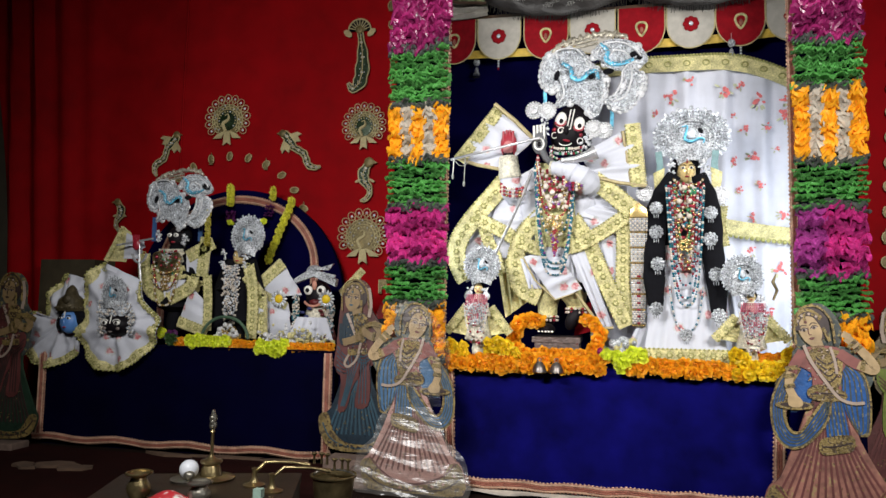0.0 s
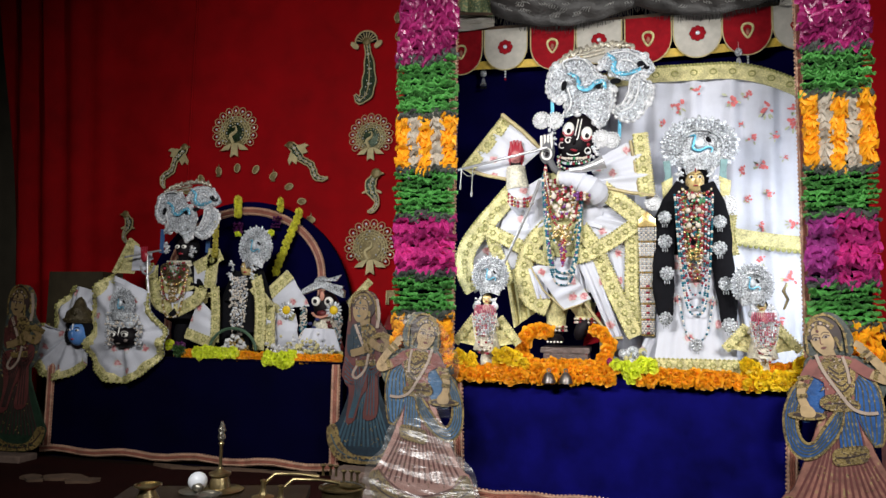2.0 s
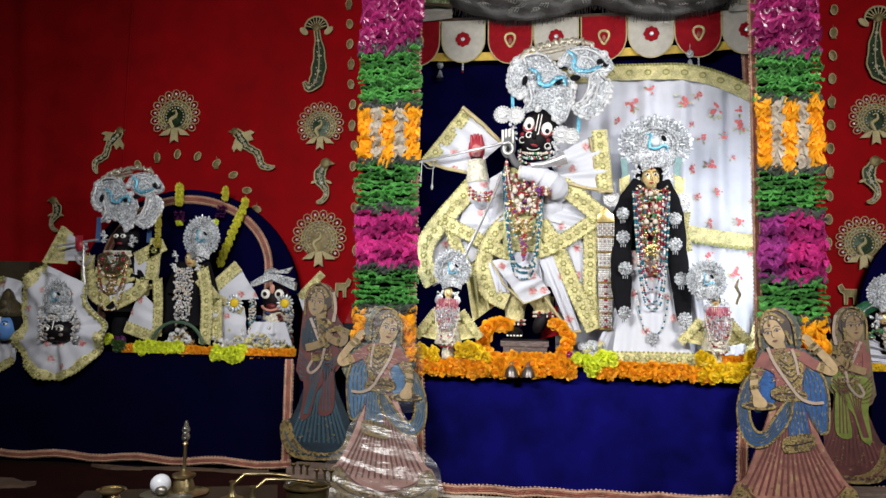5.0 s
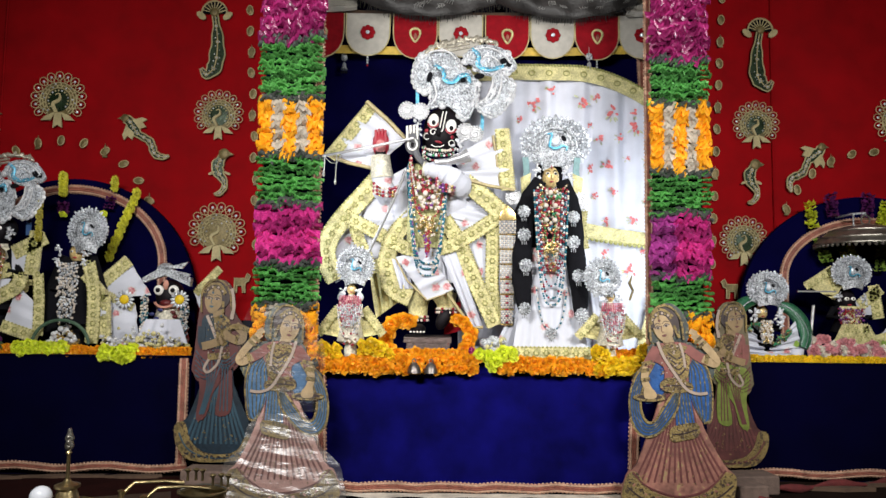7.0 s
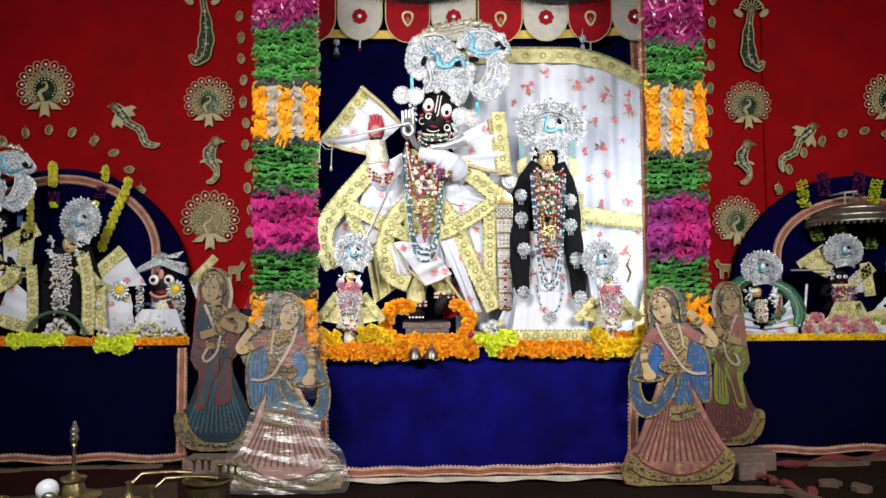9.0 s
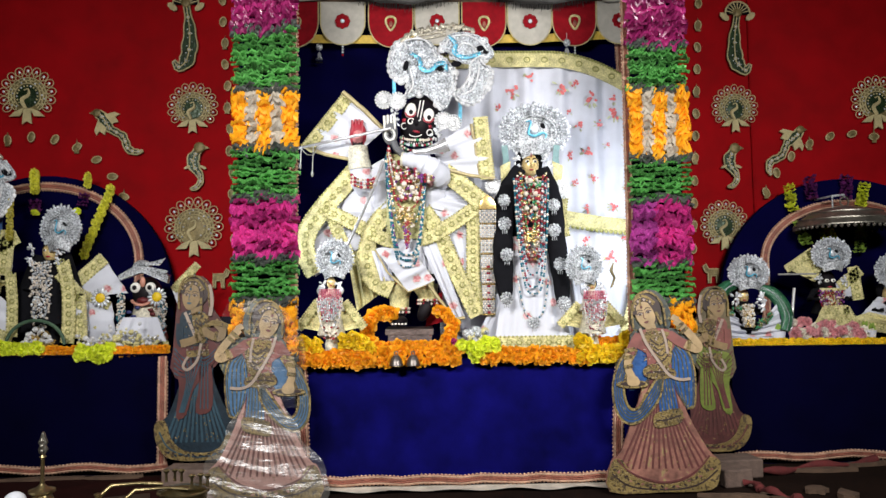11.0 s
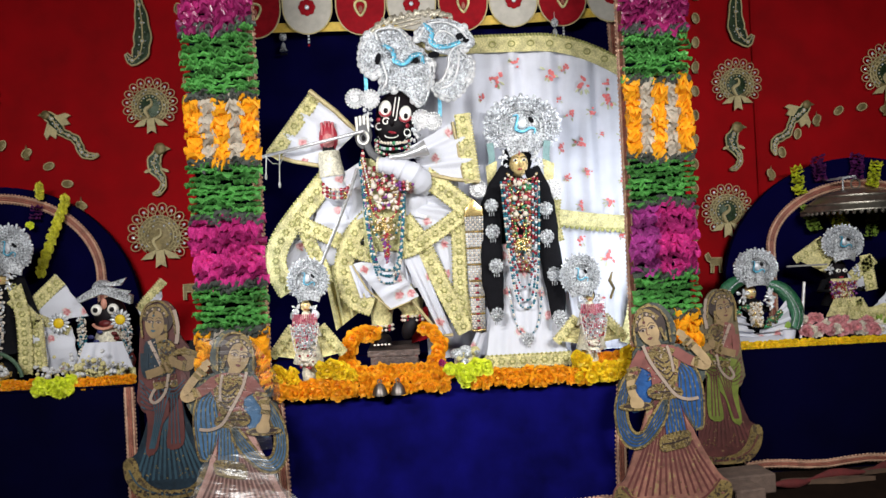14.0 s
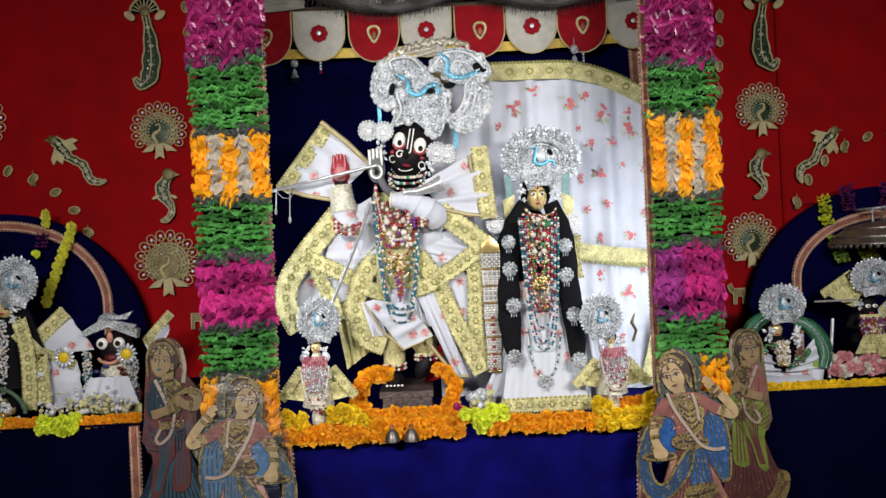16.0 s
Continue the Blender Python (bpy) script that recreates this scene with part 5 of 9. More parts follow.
def paisley_crown(x0, z0, s, y, label, seed):
    """A tall crown of silver foil: a cap that curls into two paisley scrolls, with crystal relief and blue curves.
    (x0, z0) is the middle of its lower edge, s the size of one unit."""
    c = thing("crown", label, "crown", (x0, y, z0), "silver crowns")
    rng = random.Random(seed)
    big = 1000 * s

    def P(pts):
        return [(x0 + u * s, z0 + v * s) for u, v in pts]

    left = smoothed(P([(-175, 245), (-170, 275), (-115, 310), (-65, 325), (5, 320), (50, 285), (75, 230), (115, 205), (155, 170), (170, 130), (165, 60), (145, -10), (105, -75), (25, 0), (-25, 12), (-105, -10), (-90, 40), (-85, 100), (-125, 85), (-170, 110), (-190, 160), (-185, 210)]), True, 3)
    right = smoothed(P([(100, 260), (115, 310), (165, 345), (245, 350), (325, 320), (370, 270), (385, 225), (345, 200), (305, 210), (325, 170), (370, 140), (365, 70), (335, 20), (305, -20), (255, -50), (195, -25), (175, 10), (225, 40), (260, 100), (270, 170), (215, 185), (165, 210), (135, 245)]), True, 3)
    for k, outline in enumerate((left, right)):
        yy = y - 0.012 * k
        g = Geo()
        g.plate(outline, yy, 0.010, 0)
        plate = part("paisley_plate", g, SILVER, c, smooth=False)
        g = Geo()
        g.tube([(p[0], yy - 0.001, p[1]) for p in outline], 0.0075 * big, 0, 6, True)
        part("rolled_edge", g, SILVER, plate)
        g = Geo()
        us, vs = [p[0] for p in outline], [p[1] for p in outline]
        for _ in range(900):
            p = (rng.uniform(min(us), max(us)), rng.uniform(min(vs), max(vs)))
            if inside(p, outline):
                r = rng.uniform(0.0035, 0.0085) * big
                g.ball((p[0], yy - 0.002, p[1]), (r * 0.6, r * 0.7, r * 1.3), 0, 6, 4, rng.uniform(0, 3.1))
        part("crystal_relief", g, SHINE, plate)
        g = Geo()
        rim = along(outline + outline[:1], 30 * s)
        for p in rim:
            if (k == 0 and p[0] < x0 - 110 * s) or (k == 1 and p[0] > x0 + 180 * s and p[1] < z0 + 180 * s) or rng.random() < 0.25:
                r = rng.uniform(0.017, 0.026) * big
                g.ball((p[0], yy + 0.002, p[1]), (r, r * 0.5, r), 0, 8, 5)
        part("petal_fringe", g, FOILWHITE, plate)
    g = Geo()
    for pts in ([(-95, 260), (-105, 300), (-55, 315), (5, 308), (45, 270)], [(345, 210), (300, 215), (258, 170), (250, 110), (215, 40)], [(305, 165), (300, 110), (270, 30), (205, 0)], [(120, 270), (150, 325), (240, 335), (310, 300), (355, 250)], [(-80, 150), (-60, 60), (-90, 5)],
                [(190, 260), (215, 290), (260, 280), (290, 255)]):
        g.tube([(p[0], y - 0.018, p[1]) for p in smoothed(P(pts))], 0.0055 * big, 0, 6)
    part("scroll_cord", g, FOILWHITE, c)
    for pts in ([(-75, 235), (-25, 200), (-15, 150), (30, 135), (75, 170), (115, 175), (125, 130)], [(135, 330), (175, 290), (170, 240), (215, 210), (285, 220), (315, 235)]):
        g = Geo()
        line = smoothed(P(pts))
        g.tube([(p[0], y - 0.020, p[1]) for p in line], [big * (0.007 + 0.007 * math.sin(math.pi * (i + 2) / (len(line) + 3))) for i in range(len(line))], 0, 7, False, 0.6)
        curve = part("blue_curve", g, SKY, c, "pale blue curved ornament")
        g = Geo()
        for p in along(line, 13 * s):
            g.ball((p[0] + rng.uniform(-9, 9) * s, y - 0.026, p[1] + rng.uniform(-9, 9) * s), big * 0.0045, 0, 6, 4)
        part("crystal_dot", g, SHINE, curve)
    for u, v, a, b, turn in ((88, 150, 16, 14, 0), (330, 255, 36, 22, -25), (180, 175, 30, 16, 5), (-100, 165, 14, 30, -15)):
        g = Geo()
        g.plate(oval(x0 + u * s, z0 + v * s, a * s, b * s, 14, turn), y - 0.0165, 0.004)
        part("opening", g, HAIR, c, "dark cut-out opening", smooth=False)
    g = Geo()
    line = P([(-115, 318), (-55, 355), (25, 375), (115, 392), (185, 392), (285, 370)])
    for i, p in enumerate(along(smoothed(line), 17 * s)):
        g.ball((p[0], y - 0.002, p[1] + 6 * s * math.sin(2.3 * i)), (0.013 * big, 0.008, 0.022 * big * rng.uniform(0.5, 1.3)), 0, 7, 5, rng.uniform(-0.9, 0.9))
    for dz in (0, 22):
        g.tube([(p[0], y - 0.004, p[1]) for p in P([(-30, 318 + dz), (40, 328 + dz), (125, 345 + dz)])], 0.008 * big, 0, 6)
    part("top_fringe", g, mat("pale_gold_foil", (0.46, 0.42, 0.34), 0.3, 0.5, vary=0.4, scale=150, bump=0.8), c)
    return c


# ---- the central pair ----
def flute_statue():
    """The black standing statue with crossed legs: one plain mesh."""
    g = Geo()
    y = 3.14
    lean = -0.22
    g.ball((-0.146, y - 0.02, 1.350), (0.070, 0.075, 0.086), 0, 22, 14, lean)
    g.ball((-0.128, y + 0.005, 1.392), (0.082, 0.085, 0.082), 0, 20, 14, lean)
    for ex, ez in ((-0.172, 1.398), (-0.102, 1.376)):
        g.ball((ex, y - 0.080, ez), (0.0225, 0.014, 0.031), 1, 14, 8, lean)
        g.tube([(px, y - 0.090, pz) for px, pz in arc(ex, ez - 0.010, 0.020, 0.017, 180, 360, 10)], 0.004, 2, 5)
        g.ball((ex + 0.002, y - 0.092, ez - 0.008), (0.0085, 0.006, 0.010), 0, 10, 6)
    for ex, ez in ((-0.196, 1.362), (-0.098, 1.338)):
        g.ball((ex, y - 0.066, ez), (0.011, 0.012, 0.009), 2, 9, 6)
    g.tube([(p[0], y - 0.100, p[1]) for p in scroll(-0.171, 1.350, 0.014, 1, 1.0)], 0.0026, 1, 5)
    g.ball((-0.150, y - 0.092, 1.352), (0.011, 0.014, 0.020), 0, 9, 7)
    g.ball((-0.150, y - 0.092, 1.312), (0.015, 0.007, 0.005), 2, 10, 6, lean)
    g.tube([(px, y - 0.092, pz) for px, pz in arc(-0.153, 1.303, 0.024, 0.010, 180, 350, 10)], 0.0018, 1, 5)
    for k in (-0.0065, 0.0065):
        g.tube([(-0.140 + k, y - 0.096, 1.362), (-0.126 + k, y - 0.078, 1.438)], 0.0026, 1, 5)
    g.tube([(px, y - 0.097, pz) for px, pz in arc(-0.140, 1.362, 0.0065, 0.008, 180, 360, 8)], 0.0026, 1, 5)
    for ex, ez in ((-0.197, 1.338), (-0.098, 1.312)):
        g.ring((ex, y - 0.075, ez), 0.011, 0.012, 0.002, 1, 14, 0, 5)
    for i in range(15):
        t = radians(205 + 130 * i / 14)
        g.ball((-0.150 + 0.058 * math.cos(t), y - 0.078 + 0.03 * abs(math.cos(t)), 1.330 + 0.060 * math.sin(t)), 0.0026, 1, 6, 4)
    g.ball((-0.165, y + 0.02, 1.10), (0.105, 0.085, 0.17), 0, 16, 10)
    g.ball((-0.180, y + 0.02, 0.88), (0.10, 0.09, 0.14), 0, 16, 10)
    g.tube([(-0.20, y, 0.90), (-0.215, y - 0.02, 0.74), (-0.222, y - 0.03, 0.60)], [0.07, 0.045, 0.026], 0, 10)
    g.tube([(-0.14, y, 0.90), (-0.125, y - 0.03, 0.75), (-0.112, y - 0.05, 0.64)], [0.07, 0.045, 0.026], 0, 10)
    g.ball((-0.222, y - 0.07, 0.580), (0.034, 0.070, 0.022), 0, 14, 8)
    g.ball((-0.122, y - 0.075, 0.622), (0.026, 0.030, 0.048), 0, 12, 8, -0.45)
    for k in range(5):
        g.ball((-0.246 + 0.0125 * k, y - 0.139, 0.572), (0.0048, 0.004, 0.004), 1, 6, 4)
    g.tube([(-0.27, y, 1.17), (-0.34, y - 0.03, 1.10), (-0.376, y - 0.07, 1.22), (-0.376, y - 0.085, 1.28)], [0.045, 0.036, 0.028, 0.024], 0, 10)
    g.tube([(-0.07, y, 1.17), (-0.05, y - 0.08, 1.13), (-0.13, y - 0.14, 1.18), (-0.185, y - 0.145, 1.20)], [0.045, 0.036, 0.026, 0.016], 0, 10)
    g.tube([(-0.185, y - 0.145, 1.20), (-0.225, y - 0.135, 1.235), (-0.248, y - 0.130, 1.285)], [0.016, 0.013, 0.015], 3, 8)
    g.ball((-0.376, y - 0.088, 1.302), (0.033, 0.018, 0.056), 2, 14, 8)
    g.ball((-0.376, y - 0.100, 1.290), (0.021, 0.010, 0.030), 4, 12, 8)
    for k in range(4):
        g.tube([(-0.396 + 0.0125 * k, y - 0.098, 1.31), (-0.396 + 0.0125 * k, y - 0.095, 1.362 - 0.004 * abs(k - 1.5))], 0.0055, 2, 6)
    g.ball((-0.250, y - 0.13, 1.300), (0.030, 0.016, 0.048), 3, 14, 8)
    for k in range(4):
        g.tube([(-0.270 + 0.0125 * k, y - 0.138, 1.31), (-0.272 + 0.013 * k, y - 0.134, 1.368 - 0.003 * abs(k - 1.5))], 0.0048, 1, 6)
    g.ring((-0.250, y - 0.148, 1.288), 0.018, 0.021, 0.004, 1, 16)
    g.ball((-0.250, y - 0.146, 1.288), (0.008, 0.004, 0.010), 0, 8, 6)
    solid("statue", g, [BLACK, EYE, LIP, mat("dark_grey_stone", (0.13, 0.13, 0.14), 0.35, vary=0.3, bump=0.2), C_PALM], "black stone statue with white enamel eyes on a silver pedestal", "statue")

    g = Geo()
    g.box(-0.262, -0.098, 3.00, 3.24, 0.476, 0.532)
    g.box(-0.272, -0.092, 2.995, 3.245, 0.532, 0.552)
    g.box(-0.270, -0.094, 2.995, 3.245, 0.476, 0.486)
    solid("pedestal", g, mat("tarnished_red_silver", (0.16, 0.12, 0.11), 0.4, 0.5, vary=0.6, scale=50, bump=0.6, second=(0.16, 0.02, 0.02), amount=0.62), "tarnished silver pedestal with red paint below the statue", "pedestal", smooth=False)

    for x, yy, z in ((-0.222, 3.105, 0.640), (-0.112, 3.085, 0.672)):
        o = thing("anklet", "gold cloth anklet with pearl beads on the statue's foot", "anklet", (x, yy, z), "anklets")
        g = Geo()
        g.lathe([(0.030, -0.020), (0.036, -0.015), (0.038, 0.02), (0.043, 0.05)], (x, yy, z), 0, 16)
        part("cuff", g, GOLD, o)
        for dz in (-0.026, -0.012):
            g = Geo()
            for i in range(16):
                t = 2 * math.pi * i / 16
                g.ball((x + 0.038 * math.cos(t), yy + 0.038 * math.sin(t), z + dz), 0.0055, i % 3 // 2, 6, 5)
            part("pearls", g, [BEADS[4], BEADS[1]], o)
    for pts, rad in ((((-0.195, 3.10, 0.775), (-0.212, 3.10, 0.715), (-0.222, 3.105, 0.665)), (0.050, 0.042, 0.036)), (((-0.155, 3.07, 0.760), (-0.125, 3.07, 0.715), (-0.110, 3.085, 0.680)), (0.052, 0.044, 0.036))):
        g = Geo()
        g.tube(smoothed(list(pts), False, 5), [a[0] for a in smoothed([(r,) for r in rad], False, 5)], 0, 14)
        solid("trouser_leg", g, GOLD, "gold brocade trouser leg above the anklet", "cloth", "garments of the central statue")

    # dress
    G = "garments of the central statue"

    def piping(ob, pts, yy, r=0.0055):
        g = Geo()
        g.tube([(a, yy, b) for a, b in pts], r, 0, 6)
        part("piping", g, TANEDGE, ob, "thin tan piping")

    o = cloth("shawl", "white floral shawl wing edged with gold brocade", [(-0.270, 1.325), (-0.436, 1.474), (-0.593, 1.258), (-0.405, 1.205)], [3.06, 3.10, 3.06, 3.05], (1,), 0.046, None, 0.005, 3, 0.004, G)
    piping(o, [(-0.265, 1.310), (-0.350, 1.400), (-0.436, 1.474)], 3.065, 0.009)
    piping(o, [(-0.593, 1.258), (-0.50, 1.225), (-0.405, 1.205)], 3.050, 0.007)
    o = cloth("shawl", "white floral shawl wing edged with gold brocade", [(-0.100, 1.250), (0.122, 1.367), (0.146, 1.121), (-0.045, 1.160)], [3.02, 3.04, 3.02, 3.02], (1,), 0.052, None, 0.006, 3, 0.012, G)
    piping(o, [(-0.045, 1.160), (0.05, 1.135), (0.146, 1.121)], 3.012, 0.007)
    piping(o, [(0.062, 1.335), (0.094, 1.130)], 3.022, 0.006)
    cloth("shawl", "white floral shawl draped beside the statue with gold borders", [(-0.395, 1.160), (-0.605, 0.915), (-0.545, 0.755), (-0.275, 0.930)], [3.09, 3.12, 3.10, 3.09], (), 0.055, None, 0.008, 3, 0.0, G)
    cloth("shawl", "white floral shawl fold under the raised arm", [(-0.405, 1.150), (-0.255, 1.130), (-0.265, 0.935), (-0.455, 0.960)], [3.075, 3.07, 3.07, 3.08], (), 0.05, None, 0.007, 3, 0.008, G)
    band("sash", "broad gold brocade border of the white shawl", [(-0.380, 1.170), (-0.440, 1.100), (-0.510, 1.020), (-0.568, 0.935), (-0.582, 0.855), (-0.540, 0.765)], 0.072, 3.062, G)
    band("sash", "gold brocade sash crossing the white shawl", [(-0.500, 1.010), (-0.419, 0.971), (-0.335, 0.925)], 0.050, 3.060, G)
    band("sash", "gold brocade sash crossing the white shawl", [(-0.480, 0.998), (-0.456, 0.925), (-0.426, 0.862), (-0.405, 0.790)], 0.044, 3.066, G)
    band("sash", "broad gold brocade sash hanging from the waist", [(-0.250, 1.015), (-0.310, 0.950), (-0.340, 0.870), (-0.342, 0.800), (-0.318, 0.735), (-0.250, 0.700)], 0.064, 3.050, G)
    cloth("shawl", "gold brocade shawl fall behind the small statue", [(-0.425, 0.850), (-0.315, 0.860), (-0.290, 0.690), (-0.385, 0.620)], [3.10, 3.10, 3.08, 3.09], (), 0.04, GOLD, 0.008, 3, 0.0, G, across=True)
    cloth("shawl", "white shawl fold beside the knee", [(-0.325, 0.850), (-0.275, 0.850), (-0.240, 0.735), (-0.290, 0.735)], 3.045, (), 0.03, PLAIN, 0.006, 2, 0.008, G, across=True)
    cloth("shawl", "white floral shawl fall with gold brocade borders", [(-0.115, 1.120), (0.060, 1.070), (0.060, 0.900), (-0.120, 0.950)], [3.05, 3.05, 3.05, 3.05], (), 0.042, None, 0.008, 3, 0.010, G)
    cloth("shawl", "white floral shawl fall between two gold sashes", [(-0.070, 0.935), (0.068, 0.960), (0.070, 0.740), (0.030, 0.680)], [3.05, 3.05, 3.04, 3.04], (), 0.042, None, 0.006, 3, 0.0, G, across=True)
    cloth("shawl", "narrow white shawl edge beside the bead band", [(0.070, 1.000), (0.108, 0.990), (0.105, 0.640), (0.080, 0.600)], 3.04, (), 0.03, PLAIN, 0.004, 2, 0.0, G, across=True)
    band("sash", "gold brocade sash falling to the altar", [(-0.125, 1.005), (-0.072, 0.926), (-0.036, 0.845), (0.0, 0.760), (0.040, 0.675), (0.076, 0.598)], 0.058, 3.024, G)
    band("sash", "gold brocade sash falling to the altar", [(0.064, 0.990), (0.064, 0.860), (0.062, 0.760), (0.070, 0.680), (0.080, 0.600)], 0.048, 3.030, G)
    band("sash", "gold brocade sash crossing the white shawl", [(-0.080, 0.912), (0.004, 0.962), (0.090, 1.022)], 0.052, 3.020, G)
    band("sash", "gold brocade sash over the shoulder", [(-0.045, 1.150), (0.028, 1.092), (0.098, 1.030)], 0.066, 3.016, G)
    cloth("skirt", "white floral skirt of the statue", [(-0.265, 0.925), (-0.105, 0.925), (-0.085, 0.760), (-0.235, 0.765)], [3.055, 3.055, 3.045, 3.045], (), 0.05, None, 0.007, 4, 0.025, G, across=True)
    o = cloth("skirt_fold", "white floral skirt fold drawn across the knees", [(-0.308, 0.855), (-0.195, 0.885), (-0.085, 0.735), (-0.185, 0.690)], [3.015, 3.015, 3.0, 3.0], (), 0.03, None, 0.007, 3, 0.022, G)
    piping(o, [(-0.308, 0.850), (-0.262, 0.765), (-0.185, 0.692), (-0.115, 0.718)], 3.000, 0.0035)
    o = cloth("skirt_fold", "white skirt fold hanging at a slant to the altar", [(-0.140, 0.880), (-0.080, 0.885), (0.028, 0.592), (-0.012, 0.590)], [3.018, 3.018, 3.02, 3.02], (), 0.03, WHITE, 0.005, 2, 0.010, G, across=True)
    piping(o, [(-0.120, 0.735), (-0.066, 0.660), (-0.012, 0.590), (0.028, 0.592)], 3.012, 0.006)
    cloth("bodice", "gold embroidered bodice panel under the necklaces", [(-0.262, 1.225), (-0.122, 1.215), (-0.112, 0.895), (-0.268, 0.895)], [3.04, 3.04, 3.03, 3.03], (), 0.03, mat("olive_gold_embroidery", (0.46, 0.44, 0.20), 0.4, 0.25, vary=0.5, scale=110, bump=0.9, bump_scale=260), 0.004, 3, 0.02, G)
    cloth("choli", "white floral blouse side fold", [(-0.345, 1.17), (-0.275, 1.21), (-0.262, 1.02), (-0.315, 1.00)], 3.055, (), 0.03, None, 0.006, 2, 0.02, G)
    cloth("choli", "white floral blouse side fold", [(-0.115, 1.19), (-0.035, 1.16), (-0.045, 1.0), (-0.115, 1.02)], 3.045, (), 0.03, None, 0.006, 2, 0.02, G)
    band("sash", "gold brocade waistband of the statue", [(-0.312, 0.912), (-0.270, 0.890), (-0.225, 0.882)], 0.048, 3.004, G)
    band("sash", "gold brocade waistband of the statue", [(-0.140, 0.890), (-0.105, 0.898), (-0.070, 0.915)], 0.048, 3.004, G)
    cloth("shawl", "large white floral shawl hanging behind the statue", [(-0.36, 1.20), (0.08, 1.15), (0.10, 0.75), (-0.42, 0.80)], [3.17, 3.17, 3.15, 3.15], (), 0.03, None, 0.008, 5, 0.0, G, across=True)
    cloth("red_cloth", "dark red cloth tucked beside the feet", [(-0.105, 0.670), (-0.055, 0.690), (-0.050, 0.575), (-0.120, 0.556)], 3.11, (), 0.03, FLAGRED, 0.006, 2, 0.01, G)
    for pts, rad, m, k in ((((-0.376, 3.045, 1.252), (-0.370, 3.045, 1.185), (-0.352, 3.065, 1.105), (-0.290, 3.10, 1.135)), (0.034, 0.040, 0.050, 0.045), LACE, 14), (((-0.205, 2.985, 1.192), (-0.140, 2.975, 1.182), (-0.078, 2.99, 1.142), (-0.055, 3.05, 1.120)), (0.026, 0.040, 0.052, 0.045), LACE, 3)):
        o = thing("sleeve", "white floral sleeve with a lace cuff", "sleeve", pts[0], G)
        line = smoothed([tuple(p) for p in pts], False, 11)
        rr = [a[0] for a in smoothed([(r,) for r in rad], False, 11)]
        g = Geo()
        g.tube(line, [r * (0.90 + 0.05 * math.sin(1.1 * i) + 0.05 * math.sin(2.3 * i + 1)) for i, r in enumerate(rr)], 0, 16)
        part("arm_cloth", g, WHITE, o)
        g = Geo()
        g.tube(line[:k], [r * (1.08 + 0.03 * math.sin(2.0 * i)) for i, r in enumerate(rr[:k])], 0, 16)
        part("cuff", g, m, o, "silver and gold lace cuff")

    # jewellery
    for k, (low, pk) in enumerate(((1.10, (1, 4, 1, 3)), (1.055, (2, 4, 4)), (1.00, (1, 3, 1)), (0.93, (4, 3, 0)), (0.825, (0, 6, 0, 4)), (0.805, (0, 0, 4)), (0.780, (0, 4, 0, 0)))):
        necklace((-0.255 - 0.002 * k, 1.245 - 0.008 * k), (-0.118 + 0.001 * k, 1.235 - 0.008 * k), low, 3.0, 0.0090, pk, 200 + k, "beaded necklace of coloured glass on the statue", 0.02)
    for k in range(4):
        necklace((-0.210, 1.285 - 0.012 * k), (-0.090, 1.280 - 0.012 * k), 1.262 - 0.020 * k, 3.03, 0.010, (4, 5, 4, 1) if k != 1 else (1, 5, 2), 210 + k, "short pearl and glass choker on the statue", 0.05)
    for k in range(3):
        necklace((-0.395, 1.135 - 0.014 * k), (-0.305, 1.125 - 0.014 * k), 1.108 - 0.014 * k, 2.995, 0.012, (1, 4, 1, 3), 214 + k, "coloured bead armlet on the sleeve", 0.02)
        necklace((-0.155, 1.150 - 0.012 * k), (-0.085, 1.150 - 0.012 * k), 1.125 - 0.012 * k, 2.955, 0.012, (1, 4, 3, 6), 220 + k, "coloured bead armlet on the sleeve", 0.01)
    g = Geo()
    rng = random.Random(5)
    for i in range(130):
        g.ball((-0.190 + rng.uniform(-.045, .045), 2.985 + rng.uniform(-.006, .006), 1.085 + rng.uniform(-.05, .10)), rng.uniform(0.004, 0.008), rng.choice((1, 3, 1, 4, 4, 6)), 7, 5)
    for dx, dz in ((-0.028, 0.035), (0.028, 0.038), (-0.022, -0.005), (0.026, -0.002), (-0.004, 0.012)):
        g.ball((-0.193 + dx, 2.976, 1.085 + dz), 0.011, 4, 10, 7)
    for i in range(90):
        t, k = rng.uniform(0, 6.28), math.sqrt(rng.random())
        g.ball((-0.190 + 0.034 * k * math.cos(t), 2.978, 0.985 + 0.030 * k * math.sin(t)), rng.uniform(0.003, 0.006), rng.choice((3, 3, 4)), 6, 5)
    for i in range(60):
        v = rng.random()
        g.ball((-0.187 + rng.uniform(-.014, .014) * (1.3 - v), 2.98, 0.955 - 0.10 * v), rng.uniform(0.003, 0.006), rng.choice((1, 3, 1, 6)), 6, 5)
    solid("pendant", g, BEADS, "cluster pendant of gold and coloured beads", "pendant")
    ear_disc(-0.274, 1.434, 0.037, 3.04)
    ear_disc(-0.222, 1.428, 0.036, 3.03)
    ear_disc(-0.232, 1.385, 0.020, 3.03)
    ear_disc(-0.228, 1.350, 0.020, 3.03)
    ear_disc(-0.046, 1.352, 0.037, 3.04)
    ear_disc(-0.006, 1.345, 0.034, 3.045)
    ear_disc(-0.076, 1.302, 0.029, 3.03)

    o = thing("flute", "thin silver flute with hanging cords and a flared end", "flute", (-0.4, 3.0, 1.29))
    g = Geo()
